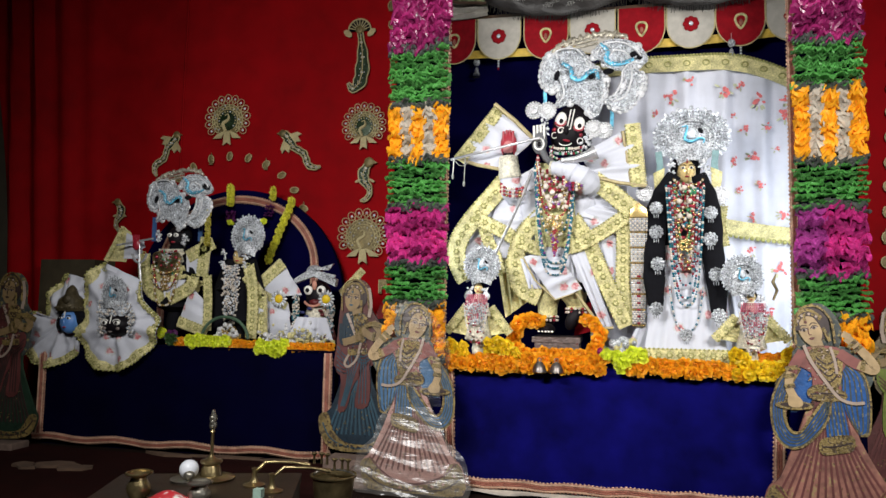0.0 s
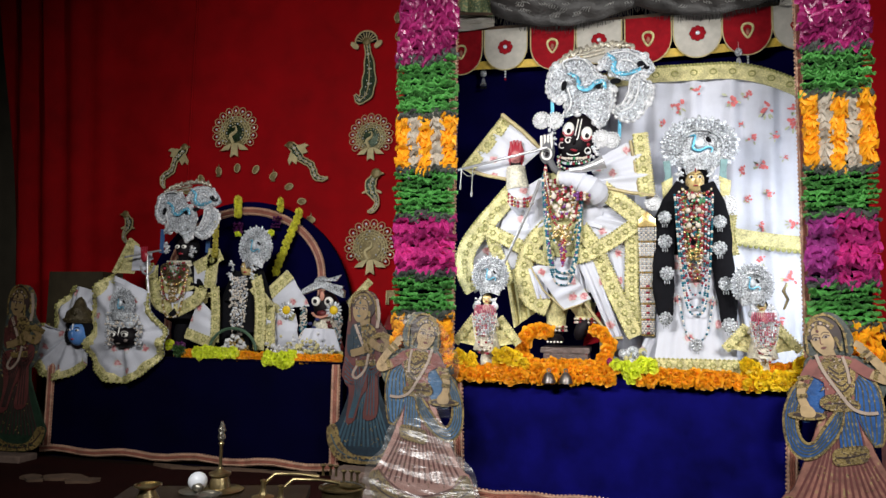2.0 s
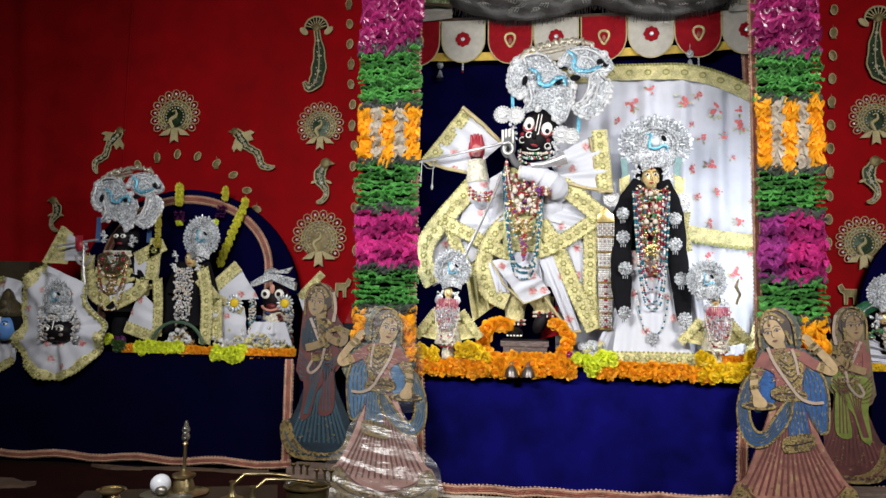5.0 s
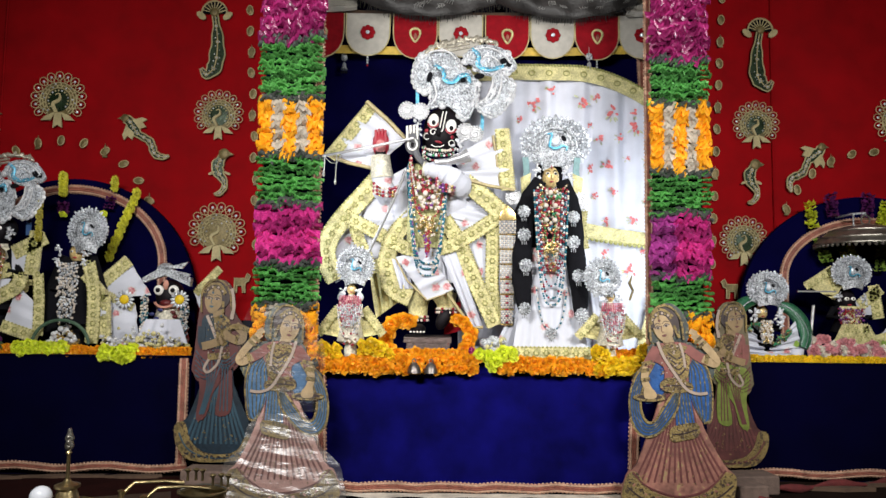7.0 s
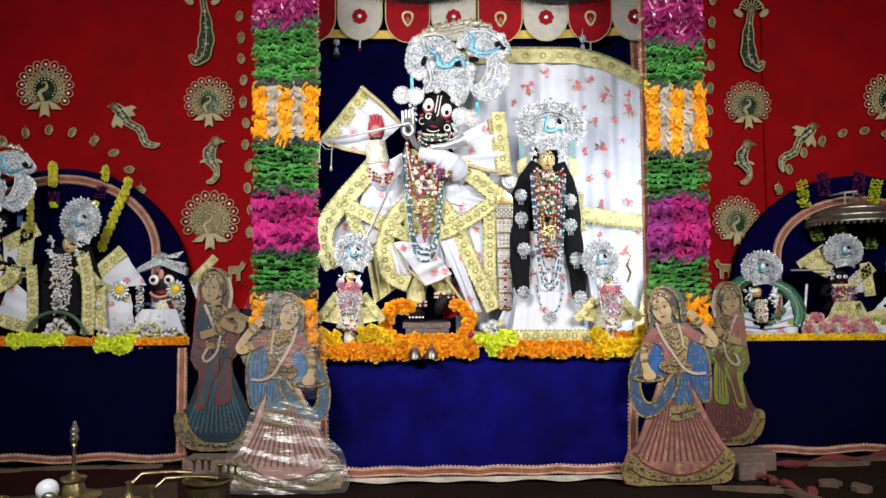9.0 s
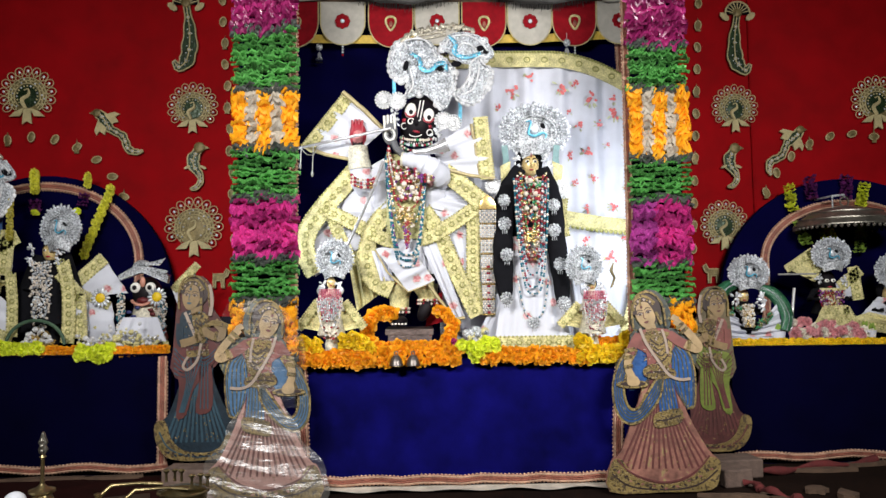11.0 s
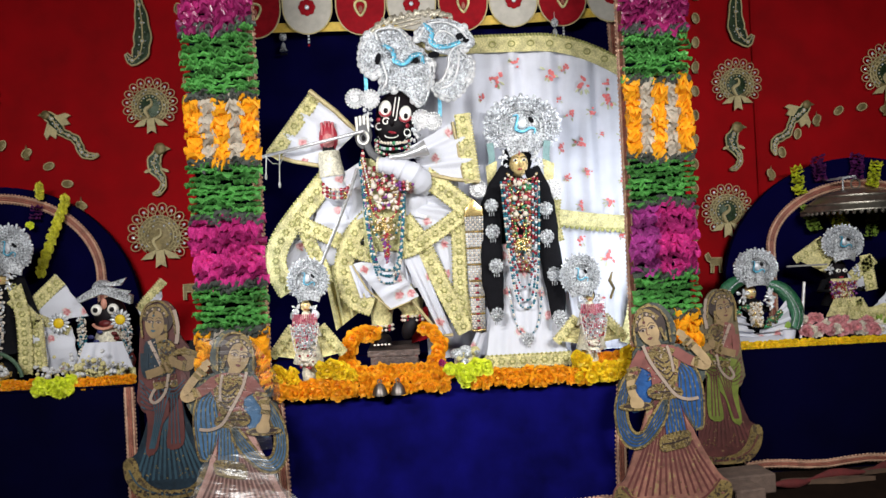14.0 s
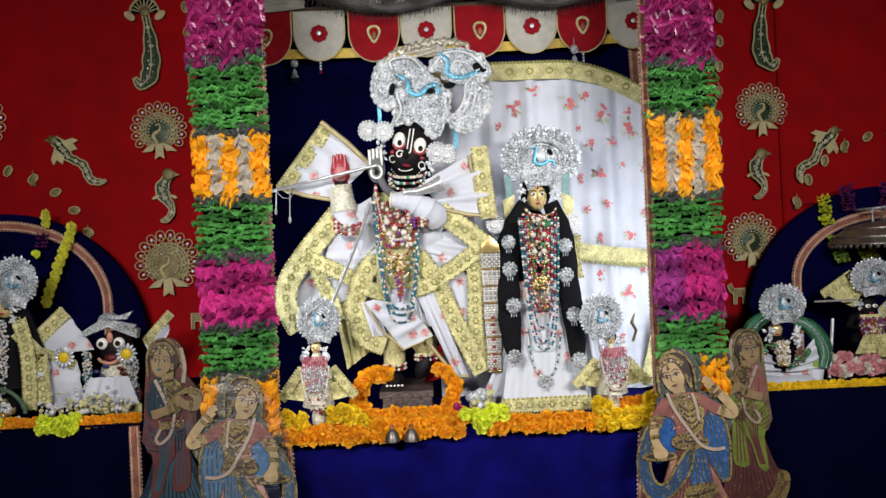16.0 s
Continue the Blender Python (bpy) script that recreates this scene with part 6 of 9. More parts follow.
    g.tube([(-0.600, 3.005, 1.240), (-0.42, 2.99, 1.275), (-0.245, 2.970, 1.308)], 0.0055, 0, 8)
    part("pipe", g, POLISHED, o)
    g = Geo()
    g.tube([(-0.160, 2.945, 1.212), (-0.110, 2.940, 1.214), (-0.065, 2.935, 1.226), (-0.034, 2.932, 1.238)], [0.009, 0.013, 0.020, 0.027], 0, 14)
    part("flared_end", g, POLISHED, o)
    for x, l in ((-0.585, 0.075), (-0.540, 0.105)):
        g = Geo()
        g.tube([(x, 3.0, 1.246), (x - 0.004, 3.0, 1.246 - l)], 0.002, 0, 5)
        g.ball((x - 0.004, 3.0, 1.246 - l), (0.005, 0.005, 0.012), 0, 6, 5)
        part("cord", g, THREAD, o)
    g = Geo()
    g.tube([(-0.590, 3.0, 1.242), (-0.565, 3.0, 1.215), (-0.540, 3.0, 1.212), (-0.520, 3.0, 1.245)], 0.0016, 0, 5)
    part("cord", g, THREAD, o)
    g = Geo()
    g.tube([(-0.275, 2.985, 1.185), (-0.300, 2.985, 1.115), (-0.350, 2.985, 1.000), (-0.417, 2.985, 0.855)], 0.006, 0, 8)
    solid("staff", g, POLISHED, "thin silver staff leaning across the shawl", "staff")
    o = thing("tassel_band", "hanging beaded band with silver and red beads", "bead band", (0.13, 3.0, 1.02))
    for k in range(8):
        g = Geo()
        for i in range(50):
            x = 0.119 + (k - 3.5) * (0.0085 - 0.00006 * i)
            g.ball((x, 3.008, 1.005 - 0.0082 * i), 0.0043, 1 if 24 < i and k in (3, 4) and i % 3 == 0 else (3 if i % 7 == 0 else (4 if (i + k) % 2 else 2)), 6, 4)
        part("bead_string", g, BEADS, o)
    g = Geo()
    g.plate([(0.087, 1.005), (0.152, 1.005), (0.148, 1.030), (0.118, 1.062), (0.090, 1.030)], 3.005, 0.008, 0, 0.006)
    part("clasp", g, BEADS[3], o)

    paisley_crown(-0.118, 1.459, 0.000705, 3.072, "tall silver foil crown with paisley scrolls and blue curves", 9)
    for x, z1, z0 in ((-0.238, 1.54, 1.445), (0.022, 1.455, 1.36)):
        g = Geo()
        g.ribbon([(x, z1), (x + 0.002, (z1 + z0) / 2), (x, z0)], 0.013, 3.085, 0.003)
        solid("ribbon", g, SKY, "sky blue satin ribbon under the silver crown", "ribbon", "crown ribbons")


flute_statue()


def consort_statue():
    """The second statue: a brass face above a white dress, with a long black veil."""
    g = Geo()
    y = 3.13
    g.ball((0.299, y - 0.02, 1.188), (0.036, 0.042, 0.048), 1, 16, 12)
    for k in (-1, 1):
        g.ball((0.299 + 0.015 * k, y - 0.058, 1.198), (0.0085, 0.005, 0.006), 2, 9, 6)
        g.ball((0.299 + 0.015 * k, y - 0.063, 1.197), (0.004, 0.003, 0.004), 0, 8, 5)
        g.tube([(px, y - 0.060, pz) for px, pz in arc(0.299 + 0.015 * k, 1.203, 0.011, 0.007, 20, 160, 8)], 0.0014, 0, 5)
    g.ball((0.299, y - 0.062, 1.185), (0.006, 0.010, 0.013), 1, 8, 6)
    g.ball((0.299, y - 0.060, 1.165), (0.009, 0.004, 0.0035), 3, 8, 5)
    g.ball((0.299, y - 0.060, 1.222), (0.003, 0.004, 0.009), 3, 7, 5)
    g.ball((0.299, y + 0.005, 1.205), (0.056, 0.05, 0.062), 0, 16, 10)
    g.lathe([(0.030, 1.15), (0.065, 1.10), (0.085, 1.0), (0.085, 0.85), (0.10, 0.7), (0.12, 0.476)], (0.285, y + 0.03, 0.0), 0, 18)
    solid("statue", g, [HAIR, FACEGOLD, EYE, LIP], "statue with a brass face and a long black veil", "statue")
    G = "garments of the veiled statue"
    for pts in ([(0.250, 1.165), (0.205, 1.085), (0.182, 1.0), (0.176, 0.88), (0.172, 0.76), (0.178, 0.655)], [(0.335, 1.165), (0.362, 1.085), (0.376, 1.0), (0.378, 0.88), (0.388, 0.76), (0.386, 0.635)]):
        g = Geo()
        line = smoothed([(p[0], 3.040 - 0.27 * max(0.0, 1.0 - p[1]), p[1]) for p in pts], False, 5)
        rr = [a[0] for a in smoothed([(0.026,), (0.036,), (0.040,), (0.038,), (0.037,), (0.022,)], False, 5)]
        g.tube(line, [r * (1 + 0.04 * math.sin(1.7 * i)) for i, r in enumerate(rr)], 0, 16, False, 0.6)
        solid("veil_fall", g, HAIR, "black velvet veil fall beside the dress", "veil", G)
    cloth("dress", "white floral dress spreading over the altar with a gold hem", [(0.205, 0.900), (0.352, 0.900), (0.420, 0.482), (0.128, 0.482)], [3.035, 3.035, 2.935, 2.935], (2,), 0.044, None, 0.004, 4, 0.02, G, across=True)
    cloth("white_drape", "white cloth spread beside the dress", [(0.150, 0.680), (0.225, 0.700), (0.200, 0.490), (0.060, 0.490)], 3.02, (), 0.03, None, 0.004, 3, 0.0, G, across=True)
    cloth("white_drape", "white cloth spread beside the dress", [(0.370, 0.80), (0.46, 0.82), (0.52, 0.48), (0.39, 0.47)], 3.05, (), 0.03, None, 0.004, 3, 0.0, G, across=True)
    for k in range(7):
        x0, x1 = 0.214 + 0.009 * k, 0.344 - 0.010 * k
        necklace((x0, 1.11), (x1, 1.11), (0.680, 0.705, 0.75, 0.82, 0.90, 0.97, 1.03)[k], (2.955, 2.960, 2.965, 2.975, 2.985, 3.0, 3.0)[k], 0.0085, ((0, 0, 4), (0, 1, 2), (1, 2, 0), (3, 4, 1), (5, 3), (1, 4, 4), (4, 3, 1))[k], 230 + k, "beaded necklace on the white dress", 0.02)
    for k in range(5):
        necklace((0.245, 1.145 - 0.02 * k), (0.350, 1.145 - 0.02 * k), 1.120 - 0.035 * k, 3.02, 0.0085, ((3, 4), (1, 2, 3), (4, 0, 1), (2, 1), (3, 1))[k], 240 + k, "short gold and glass choker on the dress", 0.03)
    necklace((0.222, 0.75), (0.338, 0.75), 0.590, 2.955, 0.0075, (2, 4, 0), 246, "long grey bead string on the dress", 0.01)
    brooch(0.277, 0.575, 0.022, 2.935)
    g = Geo()
    rng = random.Random(12)
    for i in range(330):
        z = rng.uniform(0.80, 1.125)
        c = rng.choice((1, 3, 4, 3, 4, 1, 5, 0)) if int(z * 26) % 3 else rng.choice((1, 1, 3))
        g.ball((0.278 + rng.uniform(-.050, .050), 2.972, z), rng.uniform(0.0035, 0.007), c, 7, 5)
    for dx, z in ((-0.018, 1.055), (0.018, 1.055), (-0.016, 1.0), (0.016, 1.0), (0, 1.105)):
        g.ball((0.278 + dx, 2.964, z), 0.010, 4, 9, 7)
    for i in range(60):
        t, k = rng.uniform(0, 6.28), math.sqrt(rng.random())
        g.ball((0.278 + 0.030 * k * math.cos(t), 2.964, 0.895 + 0.022 * k * math.sin(t)), rng.uniform(0.003, 0.006), 3, 6, 5)
    solid("pendant", g, BEADS, "cluster of coloured bead pendants down the dress", "pendant")
    for x, z, r in ((0.181, 1.035, 0.025), (0.180, 0.945, 0.026), (0.183, 0.826, 0.026), (0.174, 0.665, 0.024), (0.371, 1.016, 0.025), (0.366, 0.918, 0.026), (0.379, 0.789, 0.026), (0.382, 0.645, 0.026)):
        brooch(x, z, r, 2.998 - 0.27 * max(0.0, 1.0 - z))
    fan_crown(0.318, 1.322, 0.134, 0.106, 3.10, 3, "round silver crown with a blue curved ornament", 0.050)
    for dx, dz, r in ((-0.058, 0.012, 0.022), (-0.064, -0.022, 0.020), (0.060, 0.010, 0.022), (0.064, -0.022, 0.020)):
        ear_disc(0.300 + dx, 1.195 + dz, r, 3.06)
    ear_disc(0.143, 1.098, 0.033, 3.04, "white crystal shoulder flower")
    ear_disc(0.409, 1.088, 0.036, 3.06, "silver shoulder disc beside the veil")
    for s, x in ((-1, 0.206), (1, 0.394)):
        g = Geo()
        g.ribbon([(x + 0.010 * s, 1.265), (x + 0.004 * s, 1.21), (x + 0.014 * s, 1.11)], 0.024, 3.085, 0.004)
        solid("ribbon", g, mat("sea_green_gauze", (0.16, 0.28, 0.29), 0.6, vary=0.3, scale=60, bump=0.4), "sea green gauze ribbon beside the crown", "ribbon", "crown ribbons")
        cloth("veil_edge", "gold edged gauze beside the shoulder", [(x - 0.012 * s, 1.20), (x + 0.03 * s, 1.18), (x + 0.02 * s, 1.06), (x - 0.005 * s, 1.10)], 3.075, (), 0.02, GOLD, 0.004, 1, 0.0, G)
    band("sash", "gold edge of the gauze beside the veil", [(0.425, 1.05), (0.418, 0.98), (0.430, 0.90)], 0.030, 3.07, G)


consort_statue()


def back_cloth():
    o = thing("backdrop_cloth", "white rose-printed backdrop cloth with a gold top border", "cloth", (0.38, 3.31, 0.48))

    def top(x):
        return 1.69 - 0.9 * max(0.0, x - 0.42) ** 1.9 - 0.10 * max(0.0, 0.15 - x) ** 1.2

    def f(u, v):
        x = -0.06 + 0.83 * u
        z = 0.480 + (top(x) - 0.480) * v
        fold = 0.011 * math.sin(46 * x + 1.5 * z) * v + 0.006 * math.sin(83 * x - 2 * z) + 0.004 * math.sin(21 * x + 9 * z) * (1 - v)
        return (x, 3.325 - 0.10 * (1 - v) ** 2 + fold, z)

    g = Geo()
    g.sheet(f, 160, 30)
    part("sheet", g, PLAIN, o)
    line = [(-0.05 + 0.82 * i / 24, top(-0.05 + 0.82 * i / 24) - 0.012) for i in range(25)]
    g = Geo()
    g.ribbon(line, 0.062, 3.300, 0.005)
    bd = part("border", g, GOLD, o, "gold brocade top border")
    g = Geo()
    for p in along(line, 0.075):
        g.ring((p[0], 3.297, p[1]), 0.013, 0.011, 0.003, 0, 10, 0, 5)
    for p in along([(a, b + 0.034) for a, b in line], 0.013):
        g.ball((p[0], 3.299, p[1]), 0.0065, 0, 6, 4)
    part("sequin", g, GOLDRING, bd)
    g = Geo()
    low = [(0.44, 1.000), (0.52, 0.985), (0.62, 0.970), (0.762, 0.955)]
    g.ribbon(low, 0.058, [3.255, 3.255, 3.26, 3.27], 0.005)
    b2 = part("lower_border", g, GOLD, o, "gold brocade lower border")
    g = Geo()
    for p in along([(a, b - 0.032) for a, b in low], 0.02):
        g.ball((p[0], 3.258, p[1]), (0.009, 0.004, 0.009), 0, 6, 4)
    part("sequin", g, GOLDRING, b2)
    g = Geo()
    g.ribbon([(0.70, 0.50), (0.735, 0.62), (0.76, 0.74)], 0.07, 3.20, 0.005)
    part("corner_border", g, GOLD, o)
    rng = random.Random(77)
    spots = [(0.26, 1.55, 1.5), (0.335, 1.605, 1.0), (0.47, 1.565, 1.5), (0.535, 1.585, 1.0), (0.20, 1.48, 0.9), (0.60, 1.51, 1.5), (0.695, 1.51, 1.0), (0.545, 1.395, 1.0), (0.63, 1.40, 0.9),
             (0.70, 1.45, 1.5), (0.505, 1.46, 0.8), (0.505, 1.265, 1.0), (0.58, 1.28, 1.3), (0.665, 1.315, 0.7), (0.745, 1.30, 0.9), (0.52, 1.15, 0.8), (0.60, 1.165, 0.9), (0.745, 1.13, 1.0),
             (0.68, 1.045, 1.1), (0.57, 1.035, 0.9), (0.56, 0.90, 1.0), (0.66, 0.83, 1.4), (0.62, 0.66, 1.0), (0.72, 0.91, 0.7)]
    for x, z, s in spots:
        g = Geo()
        u = (x + 0.06) / 0.83
        v = (z - 0.48) / (top(x) - 0.48)
        y = f(u, v)[1] - 0.008
        rr = 0.016 * s
        for k in range(11):
            t = rng.uniform(0, 6.28)
            d = rng.uniform(0.0, 1.1) * rr
            g.plate(oval(x + d * math.cos(t), z + d * math.sin(t) * 1.2, rr * rng.uniform(0.18, 0.36), rr * rng.uniform(0.22, 0.42), 6, rng.uniform(0, 90)), y - 0.0004 * k, 0.001, 0)
        for k in range(4):
            t = rng.uniform(2.5, 5.8)
            g.plate(oval(x + 1.3 * rr * math.cos(t), z + 1.3 * rr * math.sin(t), rr * 0.18, rr * 0.5, 6, math.degrees(t) + 90), y + 0.0012, 0.001, 1)
        part("printed_rose", g, [ROSE, ROSELEAF], o, smooth=False)


back_cloth()


# ---- small statues ----
def small_statue(x, y, z0, zf, fr, skirt, face, label, skin=None):
    """A small standing statue: flared dress, bodice and face in one mesh. zf: height of the face, fr its radius."""
    g = Geo()
    h = zf - z0
    g.lathe([(skirt * 0.35, 0.0), (skirt * 0.4, 0.12 * h), (skirt * 0.32, 0.2 * h), (skirt * 0.85, 0.26 * h), (skirt * 0.55, 0.55 * h), (fr * 1.5, 0.80 * h), (fr * 0.7, 0.93 * h)], (x, y, z0), 1, 16)
    g.ball((x, y - fr * 0.2, zf), (fr, fr, fr * 1.2), 0, 14, 10)
    g.ball((x, y + fr * 0.3, zf + fr * 0.25), (fr * 1.35, fr, fr * 1.3), 3, 14, 10)
    for k in (-1, 1):
        wide = 1.0 if face is BLACK else 0.66
        g.ball((x + 0.38 * k * fr, y - fr * 1.12, zf + 0.2 * fr), (fr * 0.33 * wide, fr * 0.12, fr * 0.22 * wide), 2, 8, 5)
        g.ball((x + 0.38 * k * fr, y - fr * 1.22, zf + 0.2 * fr), (fr * 0.11, fr * 0.06, fr * 0.11), 3, 7, 5)
    g.ball((x, y - fr * 1.05, zf - 0.55 * fr), (fr * 0.3, fr * 0.1, fr * 0.12), 4, 8, 5)
    for k in (-1, 1):
        g.tube([(x + k * fr * 1.4, y, z0 + 0.80 * h), (x + k * fr * 2.6, y - fr, z0 + 0.6 * h), (x + k * fr * 1.7, y - fr * 1.6, z0 + 0.62 * h)], [fr * 0.4, fr * 0.36, fr * 0.28], 1, 7)
    return solid("statue", g, [face, skin or GOLD, EYE, HAIR, LIP], label, "statue")


def bead_cluster(x, y, z0, z1, w, picks, seed, n, label, r=0.007):
    g = Geo()
    rng = random.Random(seed)
    r *= 0.66
    for i in range(int(1.8 * n)):
        v = rng.random()
        half = w * (0.45 + 0.75 * math.sqrt(v) * (1.2 - 0.5 * v))
        g.ball((x + rng.uniform(-half, half), y + rng.uniform(-.01, .01), z0 + (z1 - z0) * v), r * rng.uniform(0.7, 1.3), rng.choice(picks), 6, 4)
    return solid("bead_ornament", g, BEADS, label, "beads", "bead ornaments")


for x, fx, z0, zf, crown_c, label in ((-0.460, 0.0, 0.476, 0.727, (-0.447, 0.822), "small silver-dressed statue with a round crown on the altar edge"), (0.484, 0.0, 0.476, 0.711, (0.456, 0.792), "small silver-dressed statue leaning its round crown aside")):
    small_statue(x, 2.900, z0, zf, 0.017, 0.060, FACEGOLD, label, LACE)
    for k in (-1, 1):
        ear_disc(x + 0.025 * k, zf - 0.006, 0.017, 2.872)
    fan_crown(crown_c[0], crown_c[1] - 0.010, 0.066, 0.070, 2.890, 31 + int(50 * x), "small round silver crown of the altar statue", 0.034)
    bead_cluster(x, 2.855, z0 + 0.05, zf - 0.04, 0.036, (4, 1, 2, 4), 300 + int(9 * x), 70, "pink and pearl bead dress of the small statue", 0.006)
    g = Geo()
    rng = random.Random(int(700 + 90 * x))
    for i in range(13):
        u = 2 * i / 12 - 1
        for j in range(int(13 + 9 * (1 - u * u))):
            v = j * 0.0052
            g.ball((x + 0.036 * u * (1 + 2.5 * v), 2.858 - 0.020 * math.cos(1.4 * u), zf - 0.024 - v), 0.0029, 0 if j < 6 or rng.random() < 0.3 else 1, 6, 4)
    for k in (-1, 1):
        g.ball((x + 0.034 * k, 2.862, zf - 0.028), (0.014, 0.010, 0.016), 1, 9, 6)
    solid("bead_collar", g, [mat("pink_bead_collar", (0.50, 0.10, 0.16), 0.3, vary=0.5, scale=190, bump=0.4), SHINE], "pink bead collar with pearl strands on the small statue", "collar", "collars of the small statues")
    necklace((x - 0.045, zf - 0.055), (x + 0.045, zf - 0.055), z0 + 0.08, 2.845, 0.0055, (4, 4, 2), 320 + int(9 * x), "pearl necklace hanging on the small statue", 0.01)
    for s in (-1, 1):
        cloth("stole", "gold net stole spread beside the small statue", [(x + s * 0.035, zf - 0.075), (x + s * 0.055, zf - 0.06), (x + s * 0.128, z0 + 0.095), (x + s * 0.03, z0 + 0.075)], 2.905, (1,), 0.026, GOLD, 0.006, 2, 0.0, "stoles of the small statues")
g = Geo()
g.tube([(0.552, 2.88, 0.70), (0.565, 2.88, 0.735), (0.552, 2.88, 0.762), (0.562, 2.88, 0.79)], [0.004, 0.005, 0.006, 0.002], 0, 7)
solid("raised_ornament", g, BRASS, "thin brass curved ornament held up by the small statue", "ornament")
g = Geo()
for k in range(26):
    rng = random.Random(k)
    g.ball((0.062 + rng.uniform(-.045, .04), 2.92 + rng.uniform(-.02, .02), 0.502 + rng.uniform(0, .055)), rng.uniform(0.008, 0.018), 0 if k % 4 else 1, 7, 5)
solid("silver_ornament", g, [SILVER, GOLD], "small heap of silver ornaments on the altar", "ornament")
for x in (-0.226, -0.167):
    o = thing("hand_bell", "small dark metal bell hanging on the altar edge", "bell", (x, 2.84, 0.46), "bells on the altar edge")
    g = Geo()
    g.lathe([(0.002, 0.026), (0.010, 0.025), (0.018, 0.014), (0.023, 0.0), (0.025, -0.010), (0.021, -0.010)], (x, 2.818, 0.446), 0, 14)
    part("cup", g, mat("dark_bell_metal", (0.14, 0.12, 0.11), 0.35, 0.8, vary=0.3, bump=0.2), o)
    g = Geo()
    g.ring((x, 2.818, 0.478), 0.006, 0.007, 0.002, 0, 10)
    part("loop", g, STEEL, o)


# ---- left side altar ----
def wing(pts, y, label, w=0.03, group="stoles on the side altars", material=None):
    return cloth("stole", label, pts, y, (1, 0), w, material, 0.003, 2, 0.004, group)


def draped(name, label, outline, centre, y, deep, seed, mat_, folds=7, nv=12):
    """A cloth that hangs round a middle point with folds running out to an uneven edge."""
    edge = smoothed(outline, True, 5)
    k = len(edge)

    def f(u, v):
        q = u * k
        i = int(q) % k
        a, b = edge[i], edge[(i + 1) % k]
        px, pz = (a[j] + (b[j] - a[j]) * (q - int(q)) for j in (0, 1))
        wave = math.sin(2 * math.pi * folds * u + seed) + 0.6 * math.sin(2 * math.pi * (folds * 1.7) * u + 2 * seed + 2 * v)
        lump = noise.noise((9 * px * v, 9 * pz * v, seed))
        return (centre[0] + (px - centre[0]) * v, y - deep * (1 - v * v) - 0.012 * v * (0.35 + v) * wave - 0.016 * lump * v, centre[1] + (pz - centre[1]) * v)

    ob = thing(name, label, "cloth", (centre[0], y, centre[1]))
    g = Geo()
    g.sheet(f, 3 * k, nv)
    part("panel", g, mat_, ob)

    def hem(u0, u1, w, name="border"):
        """A brocade hem along the edge from u0 to u1."""
        m = max(6, int(80 * (u1 - u0)))
        line = [f((u0 + (u1 - u0) * i / m) % 1.0, 1.0) for i in range(m + 1)]
        g = Geo()
        inner = [tuple(c0 + (p - c0) * (1 - w / max(0.05, math.dist((q[0], q[2]), centre))) for p, c0 in ((q[0], centre[0]), (q[2], centre[1]))) for q in line]
        verts = []
        for q, n in zip(line, inner):
            verts += [(q[0], q[1] - 0.008, q[2]), ((q[0] + n[0]) / 2, q[1] - 0.014, (q[2] + n[1]) / 2), (n[0], q[1] - 0.008, n[1])]
        g.add(verts, [(3 * i + j, 3 * i + 3 + j, 3 * i + 4 + j, 3 * i + 1 + j) for i in range(m) for j in (0, 1)])
        bd = part(name, g, GOLD, ob, "gold brocade border")
        g = Geo()
        for i in range(0, m, 2):
            q, n = line[i], inner[i]
            g.ring(((q[0] + n[0]) / 2, q[1] - 0.016, (q[2] + n[1]) / 2), 0.0075, 0.0075, 0.002, 0, 10, 0, 5)
        for q in line:
            g.ball((q[0], q[1] - 0.008, q[2]), 0.006, 0, 6, 4)
        part("sequin", g, GOLDRING, bd)
    return hem


